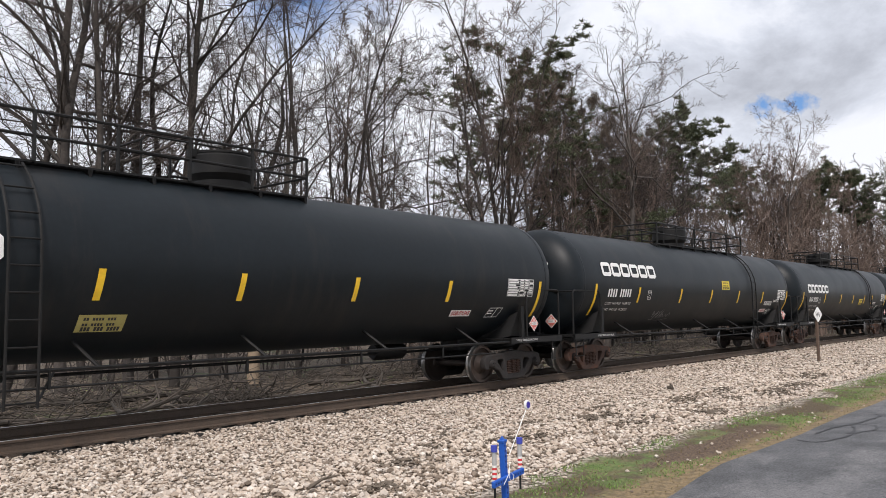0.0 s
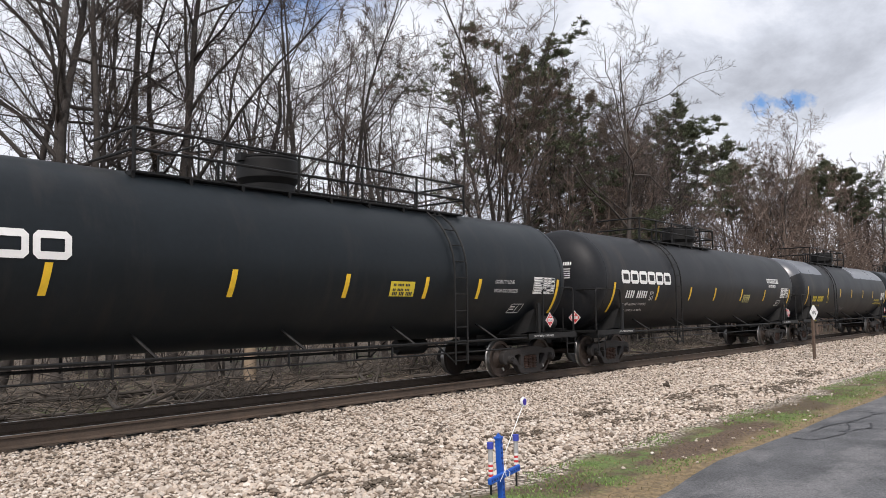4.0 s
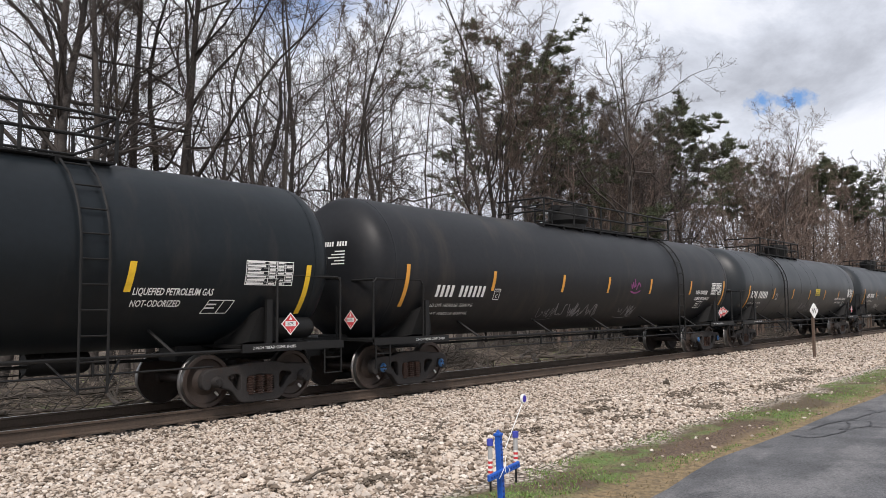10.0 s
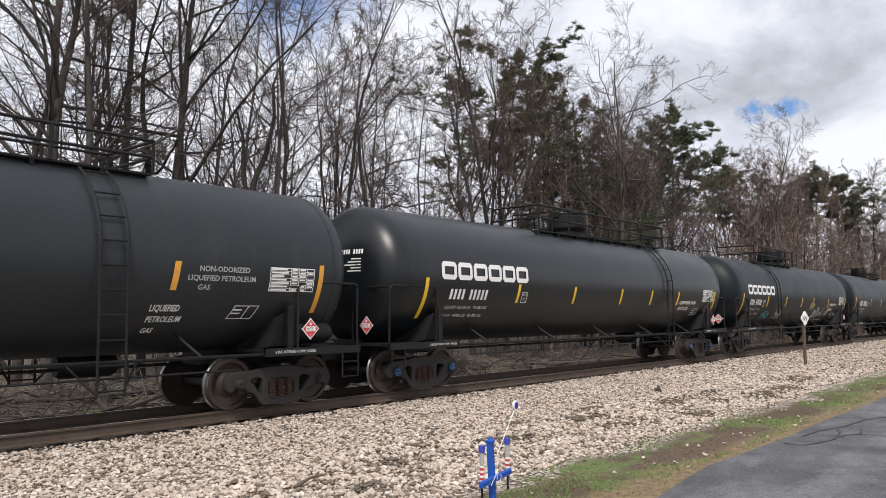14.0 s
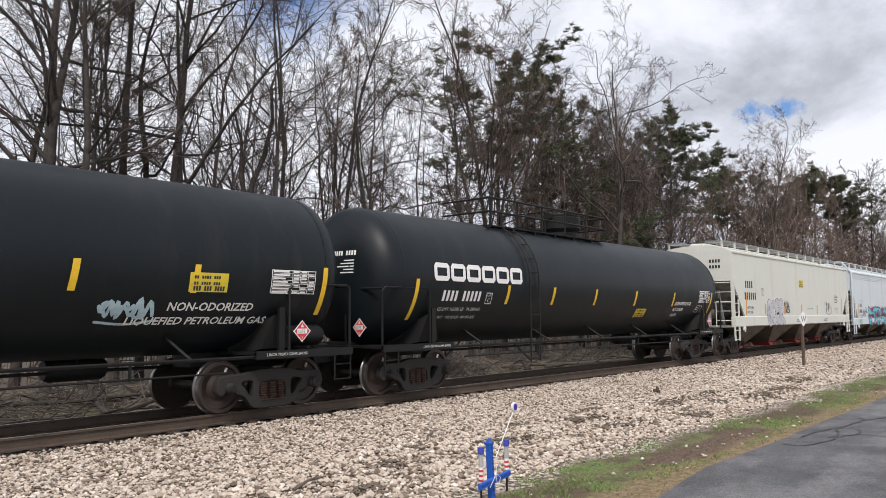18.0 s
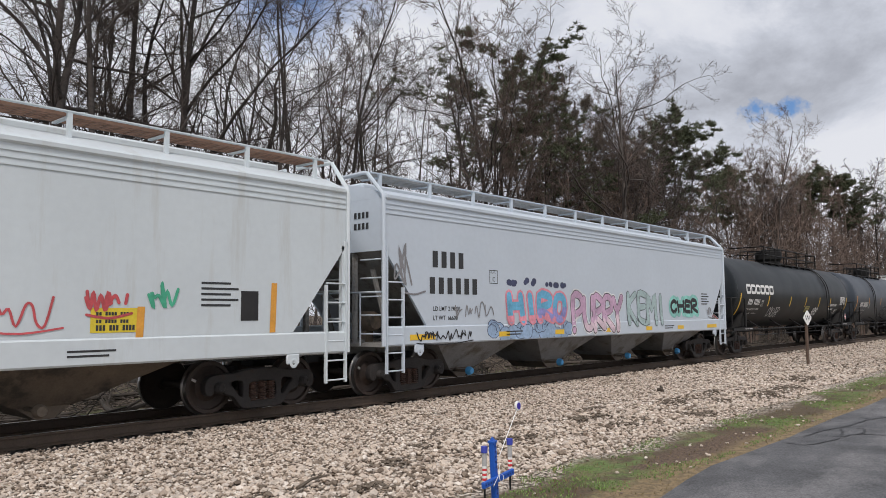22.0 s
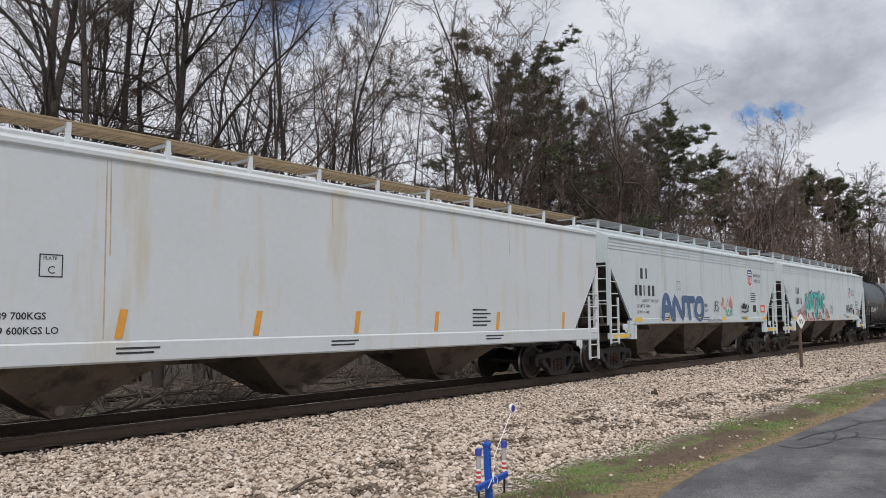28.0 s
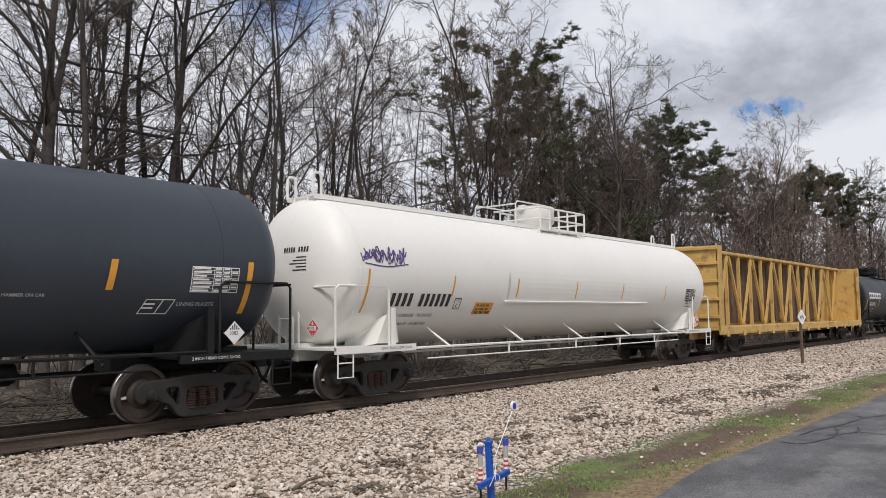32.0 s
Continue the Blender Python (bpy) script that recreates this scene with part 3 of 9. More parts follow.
def bolster_mesh():
    g = Geo()
    g.box(-0.21, 0.21, -1.05, 1.05, 0.42, 0.66, ch=0.03)
    g.lathe([(0.66, 0), (0.66, 0.2), (0.74, 0.19), (0.74, 0)], "z", 16)
    for s in (-1, 1):
        g.tube([(s * 0.35, -0.85, 0.45), (s * 0.35, 0.85, 0.45)], 0.05, 6)
        g.box(s * 0.35 - 0.04, s * 0.35 + 0.04, -0.82, -0.66, 0.36, 0.56)
        g.box(s * 0.35 - 0.04, s * 0.35 + 0.04, 0.66, 0.82, 0.36, 0.56)
    return g.mesh("truck", TRUCKIRON)


def add_trucks(car, tc, rusty=False, cap=None):
    for s in (-1, 1):
        tr = part("truck", shared("bolster", bolster_mesh), car, (s * tc / 2, 0, 0))
        for sy in (-1, 1):
            fr = part("side_frame", shared("frame", side_frame_mesh), tr, (0, sy * 1.0, 0), (0, 0, 0 if sy < 0 else 180), "rust-brown cast side frame" if rusty else "")
            if rusty:
                fr.material_slots[0].link = "OBJECT"
                fr.material_slots[0].material = RUSTIRON
            for cx in (-0.19, 0.0, 0.19):
                part("spring", shared("spring", spring_mesh), tr, (cx, sy * 1.06, 0))
            for sx in (-1, 1):
                mt = cap or (RUSTIRON if rusty else TRUCKIRON)
                part("bearing", shared("bearing" + mt.name, lambda: bearing_mesh(mt)), tr, (sx * WB / 2, sy * 1.0, R_WHEEL), (0, 0, 0 if sy < 0 else 180), "blue bearing cap" if cap else "")
        for i, sx in enumerate((-1, 1)):
            ws = part("wheelset", shared("wheelset", wheelset_mesh), tr, (sx * WB / 2, 0, R_WHEEL))
            SPIN.append((i, ws))


def coupler_mesh(half):
    g = Geo()
    g.box(half - 1.5, half - 0.55, -0.22, 0.22, 0.72, 1.05, ch=0.02)
    g.box(half - 0.6, half - 0.2, -0.09, 0.09, 0.80, 0.96, ch=0.02)
    g.prism([(half - 0.24, 0.72), (half + 0.02, 0.72), (half + 0.05, 1.02), (half - 0.24, 1.02)], -0.16, 0.12)
    g.tube([(half - 0.35, -0.28, 0.9), (half - 0.2, -0.30, 0.55), (half + 0.02, -0.2, 0.42), (half + 0.05, 0.0, 0.5)], 0.03, 6)
    return g.mesh("coupler", BLACKIRON)


# ---- markings ----
def wrap_tank(r, zc):
    def f(x, s, out):
        a = s / r
        return (x, -(r + out) * math.cos(a), zc + (r + out) * math.sin(a))
    return f


def wrap_flat(y):
    return lambda x, s, out: (x, y - out, s)


def wrap_end(x):
    """On a car's end wall that faces the way it runs."""
    return lambda u, s, out: (x - out, u, s)


def arc(z, r=TANK_R, zc=TANK_Z):
    return r * math.asin(max(-1, min(1, (z - zc) / r)))


def rect_geo(g, wrap, x0, x1, s0, s1, out, mi=0, slant=0.0):
    n = max(1, int((s1 - s0) / 0.12))
    vs, fs = [], []
    for i in range(n + 1):
        s = s0 + (s1 - s0) * i / n
        k = slant * i / n
        vs += [wrap(x0 + k, s, out), wrap(x1 + k, s, out)]
    for i in range(n):
        fs.append((2 * i, 2 * i + 1, 2 * i + 3, 2 * i + 2))
    g.add(vs, fs, mi)


def frame_geo(g, wrap, x0, x1, s0, s1, w, out, mi=0, slant=0.0):
    rect_geo(g, wrap, x0, x0 + w, s0, s1, out, mi, slant)
    rect_geo(g, wrap, x1 - w, x1, s0, s1, out, mi, slant)
    rect_geo(g, wrap, x0 + w, x1 - w, s0, s0 + w, out, mi, slant * w / (s1 - s0))
    rect_geo(g, wrap, x0 + w + slant * (1 - w / (s1 - s0)), x1 - w + slant * (1 - w / (s1 - s0)), s1 - w, s1, out, mi, 0)


def text_geo(g, wrap, body, x, s, size, out, mi=0, shear=0.0, stretch=1.0, bold=0.0):
    cu = bpy.data.curves.new("t", "FONT")
    cu.body, cu.size, cu.resolution_u, cu.shear, cu.offset = body, size * 1.38, 2, shear, bold * size
    ob = bpy.data.objects.new("t", cu)
    me = bpy.data.meshes.new_from_object(ob)
    vs = [wrap(x + v.co.x * stretch, s + v.co.y, out) for v in me.vertices]
    g.add(vs, [tuple(p.vertices) for p in me.polygons], mi)
    wide = max((v.co.x for v in me.vertices), default=0.0) * stretch
    bpy.data.objects.remove(ob)
    bpy.data.curves.remove(cu)
    bpy.data.meshes.remove(me)
    return wide


def bars(parent, name, mt, wrap, x, s, h, pattern, out, pitch=0.60, slant=0.0):
    """Plain bars, each a part, in place of signs that are not lettered."""
    for ch in pattern:
        if ch == "#":
            g = Geo()
            rect_geo(g, wrap, x, x + h * pitch * 0.58, s, s + h, out, 0, slant)
            part(name, g.mesh(name, mt), parent)
        x += h * pitch


def bars_geo(g, wrap, x, s, h, pattern, out, mi=0, pitch=0.62, slant=0.0):
    """Plain bars in place of signs that are not lettered: # is a bar, a blank a gap."""
    for ch in pattern:
        w = h * pitch
        if ch == "#":
            rect_geo(g, wrap, x, x + w * 0.74, s, s + h, out, mi, slant)
        x += w
    return x


def owner_blocks(car, wrap, x0, x1, s0, s1, out):
    """Six block shapes: rounded square rings in white."""
    w = (x1 - x0) / 6
    h = s1 - s0
    for i in range(6):
        a, b = x0 + i * w + 0.02, x0 + (i + 1) * w - 0.03
        t = h * 0.27
        c = 0.07
        outer = [(a + c, s0), (b - c, s0), (b, s0 + c), (b, s1 - c), (b - c, s1), (a + c, s1), (a, s1 - c), (a, s0 + c)]
        inner = [(a + t, s0 + t), (b - t, s0 + t), (b - t + 0.01, s0 + t + 0.01), (b - t + 0.01, s1 - t - 0.01), (b - t, s1 - t), (a + t, s1 - t), (a + t - 0.01, s1 - t - 0.01), (a + t - 0.01, s0 + t + 0.01)]
        vs = [wrap(x, s, out) for x, s in outer] + [wrap(x, s, out) for x, s in inner]
        g = Geo().add(vs, [(k, (k + 1) % 8, 8 + (k + 1) % 8, 8 + k) for k in range(8)])
        part("mark_block", g.mesh("mark_block", WHITEPAINT), car)


def table_geo(g, wrap, x0, x1, s0, s1, out, rows=7, cols=3):
    """The ruled test table near a car's end; its small entries are bars."""
    frame_geo(g, wrap, x0, x1, s0, s1, 0.014, out)
    w, h = x1 - x0, s1 - s0
    for i in range(1, rows):
        rect_geo(g, wrap, x0, x1, s0 + h * i / rows - 0.004, s0 + h * i / rows + 0.004, out)
    xs = [x0 + w * k for k in (0.46, 0.64, 0.82)]
    for x in xs:
        rect_geo(g, wrap, x - 0.006, x + 0.006, s0, s1, out + 0.001)
    rnd = random.Random(5)
    for i in range(rows):
        z0 = s0 + h * (i + 0.28) / rows
        rect_geo(g, wrap, x0 + 0.03, x0 + w * rnd.uniform(0.30, 0.43), z0, z0 + h * 0.5 / rows, out + 0.001)
        for x in xs:
            if rnd.random() < 0.85:
                rect_geo(g, wrap, x + 0.02, x + w * 0.15, z0, z0 + h * 0.5 / rows, out + 0.001)


def ribbon(g, wrap, pts, w, out, mi=0, rise=0.00002):
    """A painted stroke through (x, s) points."""
    n = len(pts)
    left, right = [], []
    for i, (x, s) in enumerate(pts):
        ax, az = pts[max(0, i - 1)]
        bx, bz = pts[min(n - 1, i + 1)]
        d = math.hypot(bx - ax, bz - az) or 1
        nx, nz = -(bz - az) / d * w / 2, (bx - ax) / d * w / 2
        left.append(wrap(x + nx, s + nz, out + i * rise))
        right.append(wrap(x - nx, s - nz, out + i * rise))
    g.add(left + right, [(i, i + 1, n + i + 1, n + i) for i in range(n - 1)], mi)
    for k in (0, n - 1):
        x, s = pts[k]
        g.add([wrap(x + w / 2 * math.cos(a), s + w / 2 * math.sin(a), out + k * rise - 0.0001) for a in [j * math.pi / 4 for j in range(8)]], [tuple(range(8))], mi)


def stroke_shapes(rnd, x0, x1, s0, s1, count):
    """Freehand strokes that fill a stretch of wall like sprayed writing, with no letters in it."""
    out = []
    w = (x1 - x0) / count
    for i in range(count):
        a, b = x0 + i * w - w * 0.10, x0 + (i + 1) * w + w * 0.12
        lo, hi = s0 + rnd.uniform(0, 0.12) * (s1 - s0), s1 - rnd.uniform(0, 0.22) * (s1 - s0)
        lean = rnd.uniform(0.0, 0.15) * w
        kind = rnd.randrange(4)
        cx, cz, rx, rz = (a + b) / 2, (lo + hi) / 2, (b - a) * 0.40, (hi - lo) * 0.42
        if kind == 0:
            out.append([(cx + rx * math.cos(t), cz + rz * math.sin(t)) for t in [0.6 + k * 0.52 for k in range(11)]])
        elif kind == 1:
            out.append([(a, lo), (a + lean, (lo + hi) / 2), (a + w * 0.1, hi), (cx, cz), (b - w * 0.1, hi), (b, (lo + hi) / 2), (b - lean, lo)])
        elif kind == 2:
            out.append([(b, hi - 0.1 * (hi - lo)), (cx, hi), (a, cz + rz * 0.5), (cx, cz), (b, cz - rz * 0.4), (cx, lo), (a, lo + 0.1 * (hi - lo))])
        else:
            out.append([(a, hi), (a + lean, cz), (a + 0.1 * w, lo)])
            out.append([(a, cz), (cx, cz + 0.1 * rz), (b, hi)])
            out.append([(cx, cz), (b, lo)])
    j = min(w, s1 - s0) * 0.26
    return [smooth_line([(x + rnd.uniform(-j, j), min(s1, max(s0, z + rnd.uniform(-j, j)))) for x, z in p]) for p in out]


def smooth_line(p, steps=4):
    res = []
    for i in range(len(p) - 1):
        p0, p1, p2, p3 = p[max(0, i - 1)], p[i], p[i + 1], p[min(len(p) - 1, i + 2)]
        for k in range(steps):
            t = k / steps
            res.append(tuple(0.5 * (2 * p1[j] + (p2[j] - p0[j]) * t + (2 * p0[j] - 5 * p1[j] + 4 * p2[j] - p3[j]) * t * t + (3 * p1[j] - p0[j] - 3 * p2[j] + p3[j]) * t ** 3) for j in (0, 1)))
    res.append(p[-1])
    return res


PAINTS = {}


def spray(name, col):
    if name not in PAINTS:
        PAINTS[name] = material("sprayed_" + name + "_paint", col, 0.65, var=0.38, scale=2.2, fine=14, bump=0.02)
    return PAINTS[name]


def graffiti(car, wrap, seed, x0, x1, s0, s1, count, fill, edge, back=None, thick=0.2, label=""):
    """A sprayed piece: a coloured ground, outlined strokes, their fill and small lights."""
    rnd = random.Random(seed)
    if back:
        g = Geo()
        n = count * 6
        up = [(x0 + (x1 - x0) * k / n, s1 + rnd.uniform(-0.14, 0.06) * (s1 - s0)) for k in range(n + 1)]
        lo = [(x0 + (x1 - x0) * k / n, s0) for k in range(n + 1)]
        mids = [(x, (a + b) / 2) for (x, a), (_, b) in zip(up, lo)]
        vs = [wrap(x, z, 0.004) for x, z in up + mids + lo]
        g.add(vs, [(r + k, r + k + 1, r + n + 2 + k, r + n + 1 + k) for r in (0, n + 1) for k in range(n)])
        part("graffiti_ground", g.mesh("graffiti_ground", spray(*back)), car)
    lines = stroke_shapes(rnd, x0, x1, s0, s1, count)
    for i, p in enumerate(lines):
        if edge:
            g = Geo()
            ribbon(g, wrap, p, thick + 0.075, 0.009 + i * 0.0012)
            part("graffiti_outline", g.mesh("graffiti_outline", spray(*edge)), car)
        g = Geo()
        ribbon(g, wrap, p, thick, 0.0096 + i * 0.0012)
        part("graffiti", g.mesh("graffiti", spray(*fill)), car, label=label)
        if edge and thick > 0.12:
            g = Geo()
            k = rnd.randrange(0, max(1, len(p) - 6))
            ribbon(g, wrap, [(x - thick * 0.2, z + thick * 0.12) for x, z in p[k:k + 6]], thick * 0.16, 0.0101 + i * 0.0012)
            part("graffiti_highlight", g.mesh("graffiti_highlight", spray("white", (0.75, 0.76, 0.78))), car)


# strokes of sprayed letters, on a grid of ten by ten
STROKES = {"A": ("00 29 59 90", "24 74"), "C": ("88 59 17 12 50 82",), "E": ("89 19 15 11 80", "15 75"), "F": ("89 19 15 10", "15 75"), "H": ("09 10", "89 90", "15 85"), "I": ("49 50",), "J": ("79 71 40 12",), "D": ("00 09 69 96 93 60 00",), "G": ("88 59 17 12 50 82 84 64",), "Z": ("09 99 00 90",),
           "K": ("09 10", "89 15 90"), "L": ("19 11 90",), "M": ("00 09 44 89 90",), "N": ("00 19 80 99",), "O": ("59 28 13 30 60 83 88 59",), "P": ("00 09 79 86 04",), "R": ("00 09 79 86 14 90",),
           "S": ("88 59 17 35 74 82 40 11",), "T": ("09 99", "49 50"), "U": ("09 02 40 82 99",), "V": ("09 40 99",), "W": ("09 20 46 70 99",), "Y": ("09 45 99", "45 40")}


def letter_lines(word, x0, x1, s0, s1, rnd, overlap=0.06, loose=0.04):
    """The strokes of each letter, letter by letter."""
    w, h = (x1 - x0) / len(word), s1 - s0
    for i, ch in enumerate(word):
        a = x0 + i * w - w * overlap * 0.5
        lo, hi = s0 + rnd.uniform(0, 0.05) * h, s1 - rnd.uniform(0, 0.08) * h
        yield [[(a + (int(q[0]) / 9 * 0.82 + 0.09 + rnd.uniform(-loose, loose)) * w * (1 + overlap), lo + (int(q[1]) / 9 + rnd.uniform(-loose, loose)) * (hi - lo)) for q in st.split()] for st in STROKES[ch]]


def sprayed_word(car, wrap, seed, word, x0, x1, s0, s1, fill, edge, thick, rim=0.05, low=None, glow=None):
    """Fat sprayed letters, each with a rim, its fill and, if given, a paler lower half and a ground behind the whole."""
    rnd = random.Random(seed)
    pad = thick / 2 + rim
    cut = s0 + (s1 - s0) * 0.42
    for i, strokes in enumerate(letter_lines(word, x0 + pad * 0.6, x1 - pad * 0.6, s0 + pad, s1 - pad, rnd)):
        lines = [smooth_line(p, 3) for p in strokes]
        up = i * 0.00017
        layers = [("graffiti_ground", glow, thick + rim * 5, 0.0040, lines)] if glow else []
        layers += [("graffiti_outline", edge, thick + rim * 2, 0.0065, lines), ("graffiti", fill, thick, 0.0095, lines)]
        if low:
            layers.append(("graffiti_fade", low, thick * 0.94, 0.0125, [q for q in [[c for c in p if c[1] < cut] for p in lines] if len(q) > 2]))
        for name, col, wide, out, ps in layers:
            if ps:
                g = Geo()
                for k, p in enumerate(ps):
                    ribbon(g, wrap, p, wide, out + up + k * 0.0005)
                part(name, g.mesh(name, spray(*col)), car, label="sprayed graffiti letter" if name == "graffiti" else "")


def word_tag(car, wrap, seed, word, x0, x1, s0, s1, paint, thick):
    """A quick line of thin letters."""
    rnd = random.Random(seed)
    g = Geo()
    for i, strokes in enumerate(letter_lines(word, x0, x1, s0, s1, rnd, 0.2, 0.09)):
        for k, p in enumerate(strokes):
            ribbon(g, wrap, smooth_line(p, 4), thick, 0.0095 + i * 0.0002 + k * 0.0006)
    part("tag", g.mesh("tag", spray(*paint)), car, label="thin sprayed scrawl")


def paint_stones(car, wrap, seed, x0, x1, s0, s1, n, fill, edge, mound=True):
    """Rounded sprayed stones with dark rims, heaped below a piece."""
    rnd = random.Random(seed)
    g = Geo()
    for i in range(n):
        u = rnd.random()
        top = s0 + (s1 - s0) * (math.sin(math.pi * u) ** 0.6 if mound else 1)
        cx, cz = x0 + (x1 - x0) * u, rnd.uniform(s0 + 0.06, max(s0 + 0.1, top))
        r = rnd.uniform(0.10, 0.2) if s1 - s0 > 0.3 else rnd.uniform(0.04, 0.07)
        for rr, out, mi in ((r + 0.018, 0.0045, 1), (r, 0.0048, 0)):
            g.add([wrap(cx + rr * 1.25 * math.cos(a), max(s0, cz + rr * math.sin(a)), out - 0.003 + i * 0.00002) for a in [k * math.pi / 5 for k in range(10)]], [tuple(range(10))], mi)
    part("graffiti_ground", g.mesh("graffiti_ground", [spray(*fill), spray(*edge)]), car)


def tag(car, wrap, seed, x0, x1, s0, s1, paint, thick=0.03, n=5):
    """A quick thin scrawl."""
    rnd = random.Random(seed)
    g = Geo()
    h = s1 - s0
    step = max(0.05, h * 0.16)
    x, hi, pts = x0, True, []
    while x < x1:
        pts.append((x, s1 - h * rnd.uniform(0, 0.55) if hi else s0 + h * rnd.uniform(0, 0.45)))
        x += step * (rnd.uniform(0.3, 1.9) if rnd.random() < 0.78 else rnd.uniform(-1.6, -0.4))
        hi = not hi if rnd.random() < 0.8 else hi
        if rnd.random() < 0.12 and len(pts) > 4:
            ribbon(g, wrap, smooth_line(pts), thick, 0.009 + rnd.random() * 0.001)
            pts = []
            x += step
    if len(pts) > 1:
        ribbon(g, wrap, smooth_line(pts), thick, 0.0105)
    if rnd.random() < 0.6:
        ribbon(g, wrap, smooth_line([(x0, s0 - 0.04), ((x0 + x1) / 2, s0 - 0.09), (x1, s0 - 0.02)]), thick * 0.8, 0.008)
    part("tag", g.mesh("tag", spray(*paint)), car, label="thin sprayed scrawl")


def stripe(car, wrap, x, z0, z1, r=TANK_R, zc=TANK_Z, mt=None, tank=True, w=0.11, slant=0.0):
    g = Geo()
    s0, s1 = (arc(z0, r, zc), arc(z1, r, zc)) if tank else (z0, z1)
    rect_geo(g, wrap, x - w / 2, x + w / 2, s0, s1, 0.008, 0, slant)
    part("reflective_strip", g.mesh("reflective_strip", mt or YELLOW), car)


def placard_mesh(mt, number, white=False):
    g = Geo()
    r = 0.20
    for k, (rr, y, mi) in enumerate(((r, 0.0, 1), (r * 0.88, -0.004, 0))):
        g.add([(rr, y, 0), (0, y, rr), (-rr, y, 0), (0, y, -rr)], [(0, 1, 2, 3)], mi)
    g.box(-r * 1.0, r * 1.0, 0.004, 0.012, -0.01, 0.01, 1)
    rect_geo(g, wrap_flat(0), -0.115, 0.115, -0.045, 0.045, 0.007, 1)
    text_geo(g, wrap_flat(0), number, -0.105, -0.032, 0.062, 0.010, 2)
    text_geo(g, wrap_flat(0), "2", -0.018, -0.145, 0.05, 0.007, 1)
    if mt is WHITEPAINT:
        for i in range(5):
            x = -0.08 + i * 0.04
            rect_geo(g, wrap_flat(0), x - 0.011, x + 0.011, 0.055, 0.165 - abs(x), 0.007, 2)
    else:
        g.add([(0.0, -0.006, 0.14), (0.035, -0.006, 0.07), (-0.035, -0.006, 0.07)], [(0, 1, 2)], 1)
    return g.mesh("placard", [mt, WHITEPAINT, DARKLETTER])


def add_placards(car, xs, z, number, mt, y=-1.36):
    for x in xs:
        key = "placard" + number + mt.name
        part("placard", shared(key, lambda: placard_mesh(mt, number)), car, (x, y, z), label="diamond hazard placard")


# ---- tank cars ----
def tank_mesh(half, mats, r, zc, patches=()):
    """Shell with rounded heads; patches of (x0, x1) are repainted over the top."""
    g = Geo()
    n = 56
    prof = []
    hd = r * 0.46
    for i in range(9):
        a = math.pi / 2 * i / 8
        prof.append((-half + hd - hd * math.cos(a), max(0.002, r * math.sin(a) ** 0.92)))
    k = 24
    L = half - hd
    for i in range(1, k):
        prof.append((-L + 2 * L * i / k, r))
    prof += [(-a, b) for a, b in reversed(prof[:9])]
    o = len(prof)
    vs, fs, ms = [], [], []
    for a, b in prof:
        for j in range(n):
            t = 2 * math.pi * (j + 0.5) / n
            vs.append((a, b * math.cos(t), zc + b * math.sin(t)))
    for i in range(o - 1):
        for j in range(n):
            fs.append((i * n + j, i * n + (j + 1) % n, (i + 1) * n + (j + 1) % n, (i + 1) * n + j))
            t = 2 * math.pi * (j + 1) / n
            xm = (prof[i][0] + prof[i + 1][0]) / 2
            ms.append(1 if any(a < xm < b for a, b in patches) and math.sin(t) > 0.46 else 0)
    g.add(vs, fs)
    g.m = ms
    return g.mesh("tank", mats, 60)


def ring_band(g, x, r, zc, w=0.05, out=0.012, mi=0):
    n = 40
    vs = []
    for j in range(n):
        t = 2 * math.pi * j / n
        for dx, rr in ((-w / 2, r - 0.01), (-w / 2, r + out), (w / 2, r + out), (w / 2, r - 0.01)):
            vs.append((x + dx, rr * math.cos(t), zc + rr * math.sin(t)))
    fs = []
    for j in range(n):
        for i in range(4):
            fs.append((j * 4 + i, j * 4 + (i + 1) % 4, ((j + 1) % n) * 4 + (i + 1) % 4, ((j + 1) % n) * 4 + i))
    g.add(vs, fs, mi)


def hoop(pts, r=0.02):
    g = Geo()
    g.tube(pts, r, 6)
    return g


